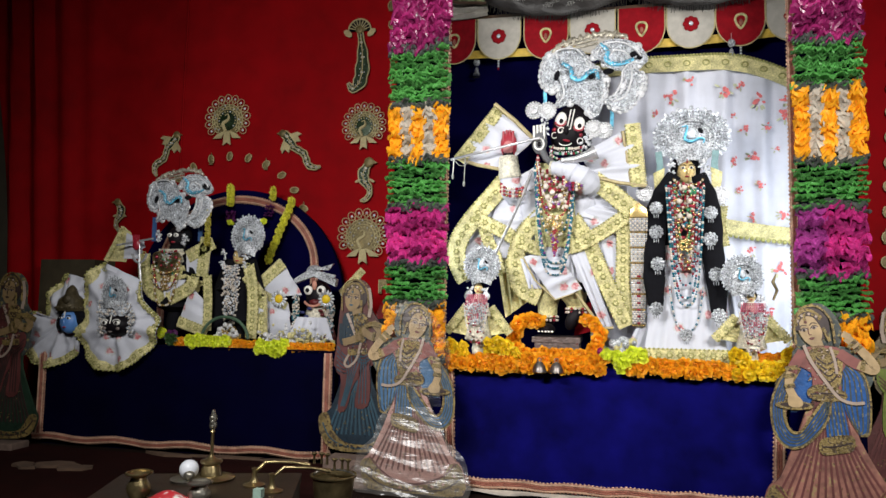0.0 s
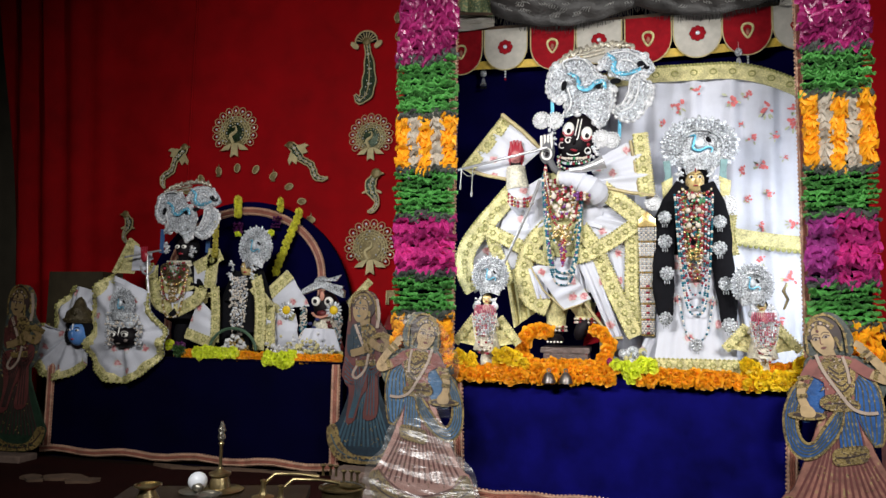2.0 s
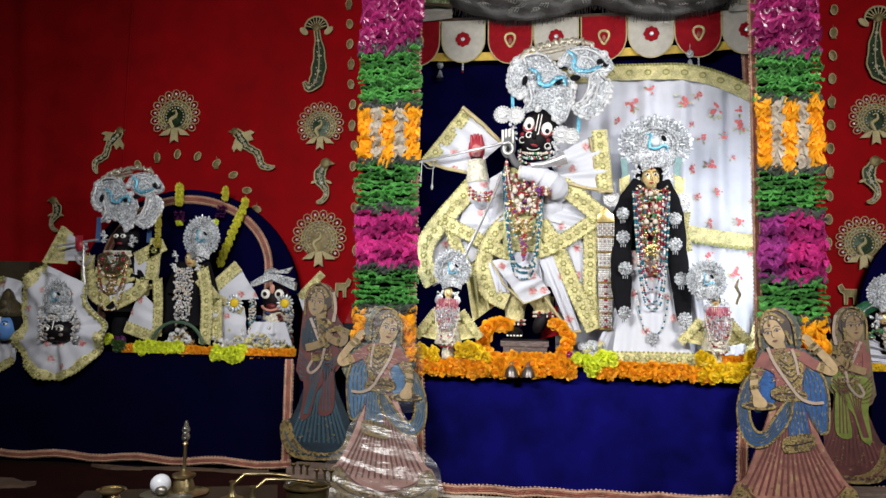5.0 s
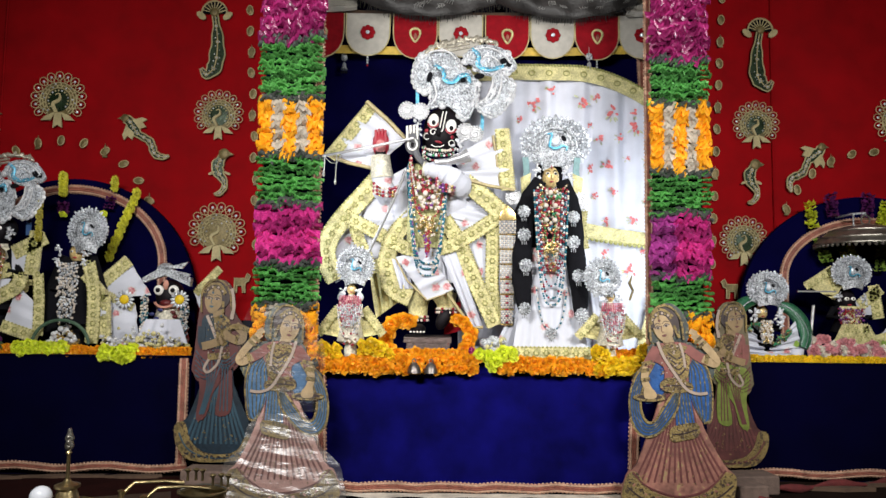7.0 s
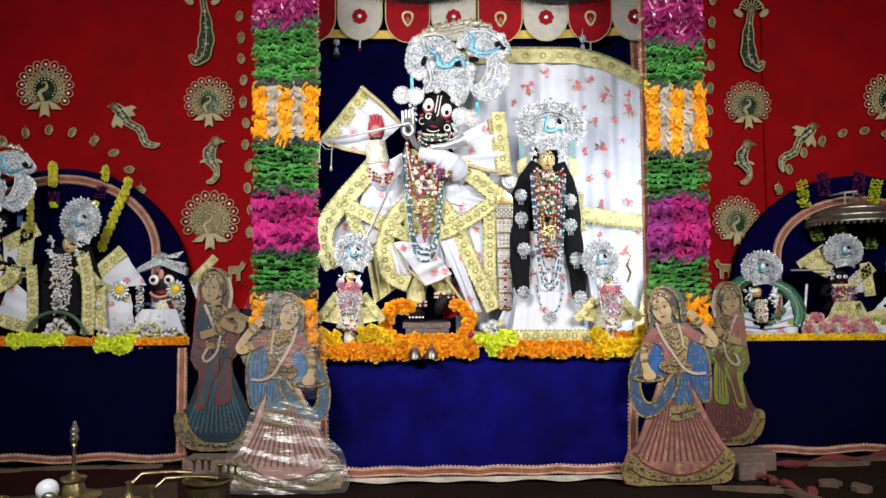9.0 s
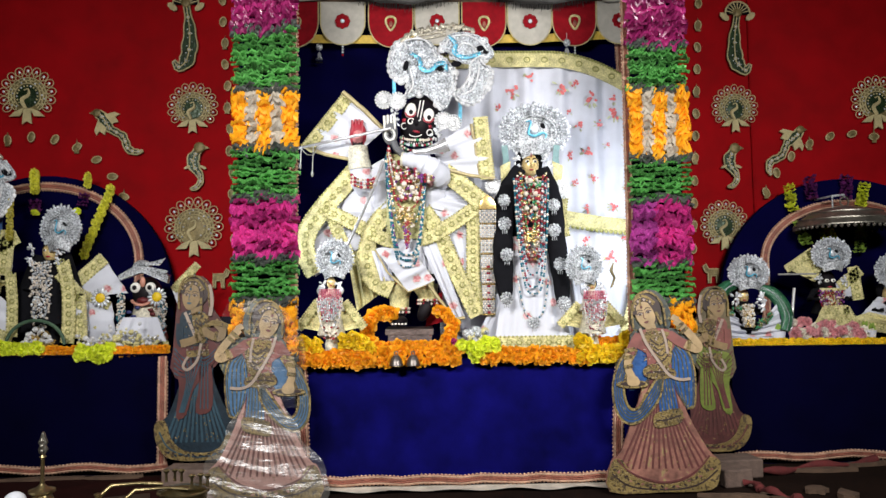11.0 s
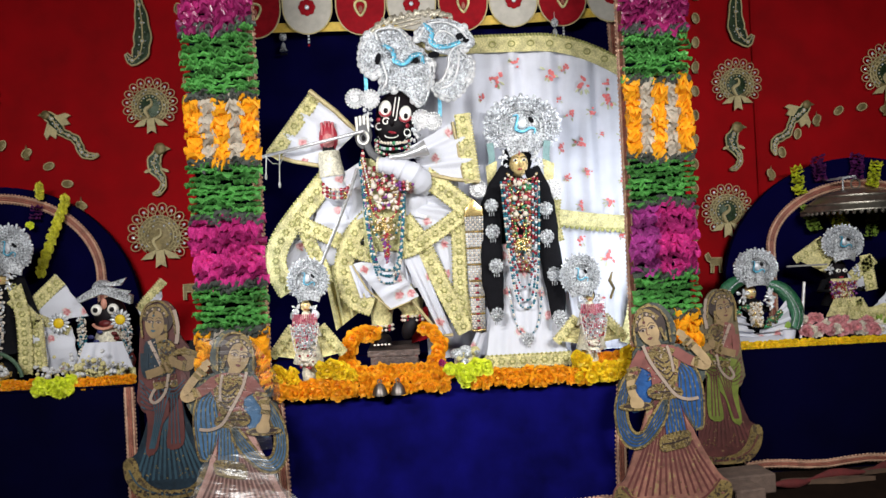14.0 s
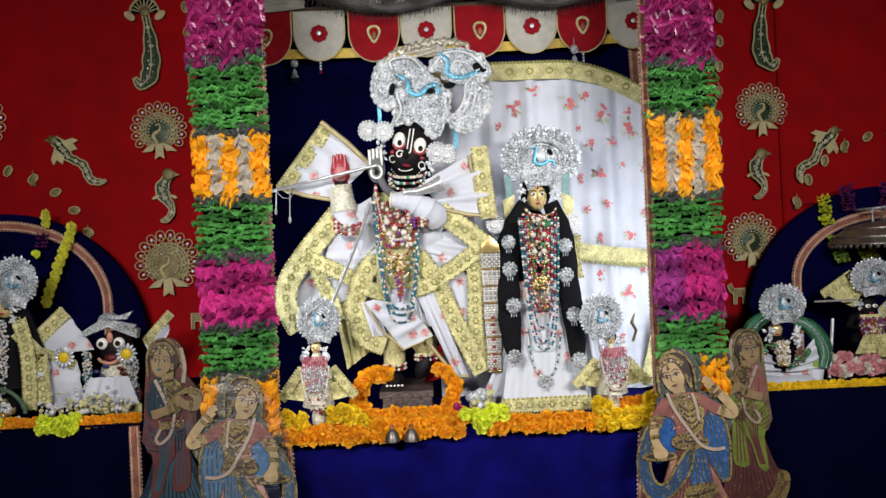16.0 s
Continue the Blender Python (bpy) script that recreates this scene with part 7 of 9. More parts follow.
def left_altar():
    x, y = -1.985, 3.30
    # Black body colour paints the shade in the gaps between the gold cloths.
    small_statue(x, y, 0.52, 0.962, 0.043, 0.10, BLACK, "small black statue in gold dress with a large silver crown", HAIR)
    paisley_crown(x - 0.026, 1.040, 0.00060, 3.25, "large silver crown with pale blue scrolls", 41)
    cloth("stole", "gold shawl wing on the side altar", [(-2.235, 0.985), (-2.290, 1.020), (-2.362, 0.850), (-2.250, 0.845)], [3.29, 3.30, 3.28, 3.28], (1,), 0.020, GOLD, 0.005, 2, 0.006, "stoles on the side altars")
    cloth("stole", "white shawl wing on the side altar", [(-2.250, 0.985), (-2.150, 0.940), (-2.165, 0.860), (-2.262, 0.860)], 3.275, (), 0.03, WHITE, 0.006, 2, 0.008, "stoles on the side altars")
    wing([(-1.915, 0.890), (-1.784, 0.958), (-1.800, 0.775), (-1.910, 0.800)], 3.260, "white shawl wing with a gold edge on the side altar", 0.055)
    cloth("bodice", "gold brocade bodice of the small black statue", [(x - 0.070, 0.905), (x + 0.060, 0.905), (x + 0.055, 0.80), (x - 0.075, 0.80)], 3.252, (), 0.03, LACE, 0.006, 3, 0.02)
    band("sash", "gold brocade waistband of the small statue", [(-2.085, 0.800), (-2.00, 0.775), (-1.90, 0.800)], 0.055, 3.232)
    band("sash", "gold brocade sash falling to a point", [(-2.112, 0.880), (-2.108, 0.780), (-2.068, 0.705), (-1.985, 0.668)], 0.056, 3.226)
    band("sash", "gold brocade sash falling to a point", [(-1.850, 0.775), (-1.868, 0.725), (-1.975, 0.668)], 0.056, 3.224)
    cloth("skirt", "white and gold skirt of the small black statue", [(-2.070, 0.760), (-1.900, 0.760), (-1.945, 0.660), (-2.010, 0.660)], 3.240, (), 0.035, PLAIN, 0.006, 3, 0.015, across=True)
    cloth("shawl", "gold shawl fold on the side altar", [(-1.90, 0.775), (-1.820, 0.755), (-1.850, 0.700), (-1.910, 0.700)], 3.262, (), 0.03, GOLD, 0.006, 2, 0.01)
    bead_cluster(x - 0.01, 3.232, 0.78, 0.895, 0.055, (3, 1, 1, 5, 2), 401, 110, "gold and red bead ornaments on the small statue", 0.0068)
    bead_cluster(x - 0.005, 3.215, 0.71, 0.775, 0.022, (3, 3, 4), 421, 60, "gold face-shaped pendant on the small statue", 0.0075)
    for k in range(3):
        necklace((x - 0.075, 0.86), (x + 0.065, 0.86), 0.79 - 0.075 * k, 3.220, 0.010, ((4, 3), (3, 3, 1), (3, 4, 3))[k], 410 + k, "bead necklace on the small black statue", 0.01)
    for dx, dz, r in ((-0.055, 0.865, 0.022), (0.045, 0.862, 0.022), (-0.03, 0.825, 0.018), (0.025, 0.825, 0.018), (0.0, 0.79, 0.020)):
        o = thing("gilt_medallion", "gilt filigree medallion on the black statue's chest", "ornament", (x + dx, 3.222, dz), "gilt medallions")
        g = Geo()
        g.ring((x + dx, 3.218, dz), r, r, 0.0035, 0, 16, 0, 6)
        g.ring((x + dx, 3.216, dz), r * 0.6, r * 0.6, 0.0028, 0, 14, 0, 6)
        part("filigree_ring", g, BRASS, o)
        g = Geo()
        g.ball((x + dx, 3.216, dz), (r * 0.36, 0.006, r * 0.36), 0, 10, 6)
        part("stone", g, BEADS[1], o)
    ear_disc(x - 0.070, 0.975, 0.022, 3.245)
    ear_disc(x - 0.066, 0.948, 0.018, 3.245)
    ear_disc(x + 0.072, 0.958, 0.022, 3.245)
    ear_disc(x + 0.066, 0.932, 0.018, 3.245)
    for dx in (-0.128, 0.118):
        g = Geo()
        g.ribbon([(x + dx, 1.06), (x + dx, 1.0), (x + dx, 0.945)], 0.022, 3.29, 0.003)
        solid("ribbon", g, mat("dusk_blue_satin", (0.04, 0.10, 0.25), 0.5, vary=0.2, bump=0.2), "dusk blue satin ribbon under the crown", "ribbon", "crown ribbons")
    g = Geo()
    g.tube([(-2.26, 3.22, 0.920), (-2.06, 3.21, 0.950)], 0.005, 0, 7)
    solid("flute", g, POLISHED, "thin silver flute held by the small black statue", "flute")
    o = thing("red_hand", "small dark red hand holding the flute", "ornament", (-2.15, 3.21, 0.93))
    g = Geo()
    g.ball((-2.150, 3.215, 0.925), (0.020, 0.012, 0.030), 0, 10, 7)
    part("palm", g, LIP, o)
    for k in range(4):
        g = Geo()
        g.tube([(-2.164 + 0.009 * k, 3.21, 0.935), (-2.166 + 0.010 * k, 3.21, 0.968)], 0.004, 0, 6)
        part("finger", g, LIP, o)
    o = thing("trident", "thin silver trident standing beside the statue", "trident", (-2.11, 3.16, 0.47))
    g = Geo()
    g.tube([(-2.040, 3.16, 0.464), (-2.090, 3.16, 0.835)], 0.006, 0, 7)
    part("shaft", g, POLISHED, o)
    g = Geo()
    g.tube([(px, 3.16, pz) for px, pz in arc(-2.091, 0.880, 0.036, 0.045, 185, 355, 12)], 0.006, 0, 7)
    part("fork", g, POLISHED, o)
    g = Geo()
    g.tube([(-2.090, 3.16, 0.835), (-2.094, 3.16, 0.922)], [0.006, 0.002], 0, 7)
    part("prong", g, POLISHED, o)

    # second statue with a black veil
    x, y = -1.665, 3.32
    small_statue(x, y, 0.475, 0.872, 0.034, 0.09, FACEGOLD, "small veiled statue with a brass face and pearl strings", HAIR)
    fan_crown(-1.612, 0.966, 0.080, 0.092, 3.28, 45, "tilted round silver crown on the side altar", 0.04)
    for s in (-1, 1):
        g = Geo()
        g.tube([(x + 0.05 * s, 3.315, 0.86), (x + 0.085 * s, 3.31, 0.72), (x + 0.085 * s, 3.30, 0.54)], [0.03, 0.045, 0.04], 0, 10, False, 0.6)
        solid("veil_fall", g, HAIR, "black veil fall of the small statue", "veil", "veils on the side altar")
    bead_cluster(x - 0.01, 3.255, 0.56, 0.83, 0.042, (4, 2, 4, 2), 402, 260, "pearl and silver bead strings on the veiled statue", 0.0068)
    ear_disc(x - 0.055, 0.885, 0.024, 3.27)
    ear_disc(x + 0.05, 0.875, 0.024, 3.27)
    ear_disc(x - 0.06, 0.84, 0.022, 3.265)
    ear_disc(x + 0.05, 0.83, 0.022, 3.265)
    cloth("shawl", "white shawl with gold edge beside the veiled statue", [(-1.60, 0.80), (-1.51, 0.70), (-1.50, 0.52), (-1.58, 0.52)], 3.29, (0, 1), 0.045, None, 0.006, 2)
    cloth("shawl", "white shawl wing with a gold edge", [(-1.585, 0.765), (-1.475, 0.865), (-1.36, 0.70), (-1.52, 0.69)], 3.34, (0,), 0.05, None, 0.003, 2)
    band("sash", "gold brocade sash on the side altar", [(-1.595, 0.83), (-1.57, 0.72), (-1.565, 0.60), (-1.57, 0.50)], 0.05, 3.262)
    cloth("shawl", "white printed shawl fold on the side altar", [(-1.87, 0.73), (-1.79, 0.66), (-1.78, 0.50), (-1.93, 0.55)], 3.24, (2,), 0.045, None, 0.003, 2)
    band("sash", "gold brocade sash on the side altar", [(-1.785, 0.78), (-1.775, 0.66), (-1.775, 0.53)], 0.04, 3.232)
    g = Geo()
    g.tube([(px, 3.20, pz) for px, pz in arc(-1.665, 0.49, 0.115, 0.105, 5, 175, 18)], 0.007, 0, 7)
    solid("leaf_garland", g, mat("dark_leaf_braid", (0.05, 0.10, 0.06), 0.6, vary=0.4, scale=120, bump=0.8), "dark green curved braid before the statue", "garland")
    g = Geo()
    rng = random.Random(6)
    for i in range(110):
        u, v = rng.uniform(-1, 1), rng.random()
        g.ball((-1.655 + 0.085 * u * (1 - 0.5 * v), 3.205 + rng.uniform(-.015, .015), 0.478 + 0.09 * v * (1 - 0.4 * abs(u))), rng.uniform(0.005, 0.012), 1 if rng.random() < 0.3 else 0, 6, 4)
    solid("silver_ornament", g, [FOILWHITE, BEADS[3]], "white and gold seated ornament before the statue", "ornament", kind="stuff")

    # draped black face
    cx, cz = -2.098, 0.553
    hem = draped("shawl", "white shawl with a wide gold border round a black face", [(-2.140, 0.800), (-2.235, 0.825), (-2.295, 0.751), (-2.312, 0.611), (-2.322, 0.498), (-2.275, 0.400), (-2.191, 0.352), (-2.101, 0.350), (-2.005, 0.402), (-1.928, 0.490), (-1.920, 0.583), (-1.973, 0.640), (-2.035, 0.745)],
                 (cx - 0.02, cz), 3.085, 0.035, 1.3, WHITE)
    hem(0.05, 0.36, 0.058)
    hem(0.36, 0.74, 0.042)
    hem(0.74, 0.92, 0.022)
    g = Geo()
    g.ball((cx, 3.045, cz), (0.064, 0.050, 0.046), 0, 20, 12)
    g.ball((cx, 3.050, cz - 0.016), (0.058, 0.046, 0.034), 0, 18, 10)
    for k in (-1, 1):
        g.ball((cx - 0.003 + 0.030 * k, 3.000, cz + 0.008), (0.017, 0.006, 0.010), 1, 10, 6)
        g.ball((cx - 0.003 + 0.030 * k, 2.995, cz + 0.008), (0.007, 0.004, 0.008), 0, 8, 5)
        g.tube([(px, 2.998, pz) for px, pz in arc(cx - 0.003 + 0.030 * k, cz + 0.010, 0.020, 0.014, 20, 160, 8)], 0.0018, 1, 5)
        g.ball((cx + 0.034 * k, 3.000, cz - 0.016), (0.010, 0.005, 0.008), 3, 8, 5)
    g.tube([(cx - 0.003, 2.996, cz + 0.005), (cx - 0.003, 3.004, cz + 0.042)], 0.0028, 1, 5)
    g.ball((cx - 0.003, 2.998, cz - 0.030), (0.012, 0.004, 0.004), 3, 8, 5)
    solid("statue", g, [BLACK, EYE, LIP, mat("grey_face_paint", (0.16, 0.13, 0.12), 0.5, vary=0.2, bump=0.1)], "round black stone face with white painted eyes", "statue")
    fan_crown(cx - 0.018, 0.690, 0.060, 0.072, 3.035, 47, "tall oval silver crown over the black face", 0.05)
    bead_cluster(cx - 0.010, 3.025, 0.592, 0.655, 0.080, (2, 2, 2, 4), 404, 300, "silver crystal frill over the black face", 0.0068)
    bead_cluster(cx - 0.078, 3.030, 0.51, 0.62, 0.016, (2, 2, 4), 405, 60, "silver crystal frill beside the black face", 0.0065)
    bead_cluster(cx + 0.074, 3.030, 0.51, 0.62, 0.016, (2, 2, 4), 406, 60, "silver crystal frill beside the black face", 0.0065)

    # blue face
    cx2, cz2 = -2.356, 0.566
    hem = draped("shawl", "white printed shawl with gold edges round a blue face", [(-2.410, 0.775), (-2.480, 0.735), (-2.517, 0.643), (-2.530, 0.585), (-2.590, 0.600), (-2.645, 0.575), (-2.680, 0.443), (-2.610, 0.410), (-2.580, 0.362), (-2.503, 0.347), (-2.401, 0.378), (-2.335, 0.435), (-2.325, 0.575), (-2.325, 0.681), (-2.350, 0.752)],
                 (cx2 - 0.06, cz2 - 0.01), 3.115, 0.03, 2.1, WHITE, 8)
    hem(0.0, 0.20, 0.026)
    hem(0.28, 0.43, 0.060)
    hem(0.46, 0.72, 0.046)
    g = Geo()
    g.ball((cx2, 3.06, cz2 - 0.005), (0.044, 0.04, 0.056), 0, 16, 12)
    g.ball((cx2 - 0.004, 3.078, cz2 + 0.010), (0.066, 0.04, 0.062), 3, 16, 10)
    g.ball((cx2 - 0.058, 3.070, cz2 - 0.015), (0.018, 0.02, 0.040), 3, 12, 8)
    g.ball((cx2, 3.028, cz2 - 0.008), (0.007, 0.012, 0.016), 0, 8, 6)
    for k in (-1, 1):
        g.ball((cx2 + 0.019 * k, 3.026, cz2 + 0.010), (0.011, 0.005, 0.0055), 1, 8, 5)
        g.ball((cx2 + 0.019 * k, 3.022, cz2 + 0.010), (0.0045, 0.003, 0.0045), 3, 7, 5)
        g.tube([(px, 3.026, pz) for px, pz in arc(cx2 + 0.019 * k, cz2 + 0.014, 0.014, 0.009, 20, 160, 8)], 0.0018, 3, 5)
    g.tube([(cx2, 3.020, cz2 + 0.012), (cx2, 3.026, cz2 + 0.045)], 0.003, 1, 5)
    g.ball((cx2, 3.024, cz2 - 0.030), (0.010, 0.005, 0.004), 2, 8, 5)
    solid("statue", g, [FACEBLUE, EYE, LIP, HAIR], "small statue with a blue painted face", "statue")
    g = Geo()
    g.lathe([(0.062, 0.0), (0.066, 0.012), (0.060, 0.022), (0.054, 0.050), (0.030, 0.072), (0.020, 0.100), (0.008, 0.115), (0.001, 0.118)], (cx2 - 0.012, 3.075, 0.608), 0, 18)
    for k in range(11):
        t = math.pi * (1 + k / 10)
        g.ball((cx2 - 0.012 + 0.062 * math.cos(t), 3.075 + 0.062 * math.sin(t), 0.622), 0.007, 0, 6, 5)
    g.ball((cx2 + 0.004, 3.022, 0.660), (0.020, 0.008, 0.022), 0, 10, 7)
    solid("crown", g, mat("dark_gilded_metal", (0.075, 0.058, 0.030), 0.4, 0.4, vary=0.6, scale=90, bump=0.9), "dark gilded cap crown on the blue-faced statue", "crown", "crowns")

    # round-eyed statue with a hat
    x, y = -1.292, 3.37
    g = Geo()
    g.ball((x, y, 0.700), (0.060, 0.055, 0.068), 0, 18, 12)
    g.ball((x, y - 0.010, 0.668), (0.038, 0.052, 0.024), 3, 16, 10)
    for k in (-1, 1):
        g.ball((x + 0.031 * k, y - 0.048, 0.722), (0.022, 0.014, 0.022), 1, 14, 8)
        g.ball((x + 0.031 * k, y - 0.061, 0.722), (0.010, 0.006, 0.010), 0, 10, 6)
    g.tube([(px, y - 0.066, pz) for px, pz in arc(x, 0.676, 0.040, 0.026, 190, 350, 12)], 0.006, 2, 6)
    g.ball((x, y - 0.055, 0.745), (0.012, 0.008, 0.022), 2, 8, 6)
    g.lathe([(0.07, 0.0), (0.085, 0.05), (0.06, 0.12)], (x, y, 0.464), 4, 16)
    g.lathe([(0.055, 0.0), (0.062, 0.06), (0.045, 0.11)], (x, y, 0.545), 4, 16)
    for k in range(12):
        g.ball((x + 0.05 * math.sin(2.6 * k), y - 0.066, 0.54 + 0.009 * k), (0.012, 0.006, 0.008), 5 if k % 2 else 3, 8, 5)
    solid("statue", g, [BLACK, EYE, mat("cream_red_paint", (0.55, 0.25, 0.18), 0.5, vary=0.4, bump=0.1), mat("maroon_paint", (0.12, 0.01, 0.012), 0.5, vary=0.3, bump=0.1), LACE, mat("navy_paint", (0.02, 0.025, 0.12), 0.5, vary=0.3, bump=0.1)], "black round-eyed wooden statue with a silver hat", "statue")
    o = thing("hat", "flat silver foil hat with a bow", "hat", (x, 3.33, 0.76))
    g = Geo()
    g.plate([(x - 0.095, 0.772), (x - 0.005, 0.825), (x + 0.110, 0.772), (x + 0.105, 0.740), (x + 0.0, 0.785), (x - 0.090, 0.752)], 3.30, 0.03)
    part("brim", g, SILVER, o, smooth=False)
    g = Geo()
    g.ball((x - 0.005, 3.325, 0.808), (0.04, 0.03, 0.03), 0, 12, 8)
    part("crown_top", g, SILVER, o)
    g = Geo()
    g.plate([(x, 0.815), (x + 0.10, 0.842), (x + 0.075, 0.812)], 3.29, 0.01)
    g.plate([(x, 0.815), (x + 0.095, 0.770), (x + 0.11, 0.790)], 3.292, 0.01)
    part("bow", g, SILVER, o, smooth=False)
    for dx, dz in ((-0.164, 0.026), (0.066, 0.028)):
        o = thing("ear_flower", "yellow sunflower ornament with crystal petals", "ornament", (x + dx, 3.30, 0.655 + dz), "sunflower ornaments")
        g = Geo()
        g.ball((x + dx, 3.295, 0.655 + dz), (0.020, 0.008, 0.020), 0, 12, 6)
        part("disc", g, P_YEL, o)
        g = Geo()
        for i in range(14):
            t = 2 * math.pi * i / 14
            g.ball((x + dx + 0.029 * math.cos(t), 3.298, 0.655 + dz + 0.029 * math.sin(t)), (0.012, 0.005, 0.006), 0, 6, 4, t)
        part("petal_ring", g, SHINE, o)
    bead_cluster(x - 0.085, 3.31, 0.50, 0.70, 0.016, (4, 2, 4, 0), 407, 120, "pearl strings beside the round-eyed statue", 0.0065)
    bead_cluster(x + 0.085, 3.31, 0.48, 0.66, 0.016, (4, 2, 4, 0), 408, 120, "pearl strings beside the round-eyed statue", 0.0065)
    cloth("shawl", "white shawl of the round-eyed statue", [(x - 0.07, 0.60), (x + 0.07, 0.60), (x + 0.12, 0.47), (x - 0.12, 0.475)], 3.295, (2,), 0.03, PLAIN, 0.006, 3, 0.015, across=True)
    cloth("shawl", "white shawl fold behind the round-eyed statue", [(x + 0.09, 0.72), (x + 0.195, 0.830), (x + 0.19, 0.74), (x + 0.12, 0.64)], 3.40, (0,), 0.03, PLAIN, 0.004, 2)
    cloth("shawl", "white printed cloth beside the round-eyed statue", [(x - 0.26, 0.72), (x - 0.13, 0.66), (x - 0.11, 0.50), (x - 0.24, 0.48)], 3.33, (0,), 0.03, None, 0.004, 2, 0.02)
    g = Geo()
    rng = random.Random(8)
    for i in range(150):
        g.ball((x + rng.uniform(-.22, .10), 3.20 + rng.uniform(0, .06), 0.485 + abs(rng.gauss(0, 0.03))), rng.uniform(0.004, 0.012), i % 2, 6, 4)
    solid("gilt_ornament", g, [GOLD, FOILWHITE], "heap of small gold and white ornaments on the side altar", "ornament", kind="stuff")
    beaded([(-1.800, 3.25, 1.075), (-1.795, 3.24, 0.90)], mat("leaf_yellow_petals", (0.35, 0.30, 0.04), 0.5, vary=0.4, scale=60, bump=0.3), 0.022, 410, "thin string of yellow flowers and leaves beside the crown", 0.045)


left_altar()


# ---- right side altar ----
def right_altar():
    x, y = 1.222, 3.31
    small_statue(x, y, 0.475, 0.658, 0.027, 0.085, FACEGOLD, "small statue with a brass face and green shawl", HAIR)
    fan_crown(1.237, 0.757, 0.084, 0.072, 3.27, 51, "round silver crown of the green-shawled statue", 0.042)
    bead_cluster(x - 0.012, 3.225, 0.535, 0.625, 0.026, (3, 4, 2, 4), 501, 150, "gold and white bead ornaments of the small statue", 0.0072)
    for dx, dz, r in ((-0.052, 0.652, 0.028), (0.050, 0.650, 0.028), (-0.046, 0.612, 0.022), (0.058, 0.610, 0.024)):
        ear_disc(x + dx, dz, r, 3.245)
    for dx, dz in ((-0.070, 0.600), (0.062, 0.572), (0.040, 0.545)):
        g = Geo()
        rng = random.Random(int(1000 * dz))
        for i in range(34):
            t, k = rng.uniform(0, 6.28), math.sqrt(rng.random())
            g.ball((x + dx + 0.034 * k * math.cos(t), 3.225, dz + 0.016 * k * math.sin(t) + 0.01 * math.cos(t)), rng.uniform(0.003, 0.006), i % 2, 6, 4)
        solid("bead_ornament", g, [BRASS, BEADS[5]], "gold and green bead spray on the small statue", "beads", "bead ornaments")
    green = mat("green_sequin_shawl", (0.015, 0.10, 0.045), 0.35, 0.2, vary=0.6, scale=130, bump=0.9, second=(0.10, 0.22, 0.12), amount=0.62)
    for pts in ([(1.195, 0.712), (1.150, 0.700), (1.110, 0.668), (1.096, 0.620), (1.105, 0.560)], [(1.290, 0.690), (1.335, 0.672), (1.372, 0.625), (1.386, 0.570), (1.366, 0.515)]):
        o = thing("shawl", "green sequin shawl edged with white stitching round the small statue", "shawl", (pts[2][0], 3.28, pts[2][1]), "green shawls")
        line = smoothed([(p[0], 3.285 - 0.012 * i, p[1]) for i, p in enumerate(pts)], False, 5)
        g = Geo()
        g.tube(line, [0.018 + 0.012 * math.sin(math.pi * i / (len(line) - 1)) for i in range(len(line))], 0, 12, False, 0.5)
        part("panel", g, green, o)
        for d in (-0.016, 0.0, 0.016):
            g = Geo()
            for p in along([(q[0] + d, q[1] - 0.017 + 0.25 * abs(d), q[2] + 0.7 * d * (1 if pts[0][0] < x else -1)) for q in line], 0.0075):
                g.ball(p, 0.0024, 0, 5, 4)
            part("bead_edge", g, SHINE, o)
    for q in ([(1.095, 0.640), (1.165, 0.590), (1.225, 0.490), (1.085, 0.500)], [(1.345, 0.625), (1.285, 0.560), (1.215, 0.490), (1.375, 0.495)]):
        cloth("shawl", "white rose-printed gauze heaped before the small statue", q, 3.255, (), 0.02, None, 0.008, 4, 0.020)
    g = Geo()
    g.lathe([(0.0, 0.03), (0.10, 0.026), (0.13, 0.010), (0.135, 0.0)], (x, 3.29, 0.464), 0, 24)
    solid("seat", g, PLAIN, "round white seat of the small statue", "seat")
    x, y = 1.655, 3.43
    small_statue(x, y, 0.53, 0.715, 0.036, 0.075, BLACK, "small black statue with gold wings of cloth", HAIR)
    fan_crown(x + 0.002, 0.835, 0.084, 0.072, 3.38, 52, "round silver crown on the black statue", 0.04)
    wing([(1.625, 0.765), (1.585, 0.865), (1.460, 0.785), (1.60, 0.715)], 3.41, "gold shawl wing with sequins", 0.03, material=GOLD)
    wing([(1.68, 0.71), (1.775, 0.785), (1.795, 0.640), (1.69, 0.645)], 3.39, "white shawl wing with a gold edge", 0.045)
    cloth("bodice", "gold brocade bodice of the black statue", [(1.605, 0.69), (1.70, 0.69), (1.69, 0.59), (1.62, 0.59)], 3.385, (), 0.02, GOLD, 0.005, 3, 0.02)
    wing([(1.60, 0.61), (1.71, 0.61), (1.745, 0.545), (1.565, 0.54)], 3.36, "gold skirt hem of the black statue", 0.03, material=GOLD)
    bead_cluster(x - 0.01, 3.365, 0.60, 0.68, 0.055, (1, 3, 6, 4), 502, 140, "coloured bead ornaments on the black statue", 0.0068)
    ear_disc(x - 0.058, 0.730, 0.022, 3.38)
    ear_disc(x + 0.058, 0.720, 0.022, 3.38)
    g = Geo()
    g.tube([(1.415, 3.37, 0.751), (1.580, 3.365, 0.752)], 0.004, 0, 7)
    solid("flute", g, POLISHED, "thin silver flute of the black statue", "flute")
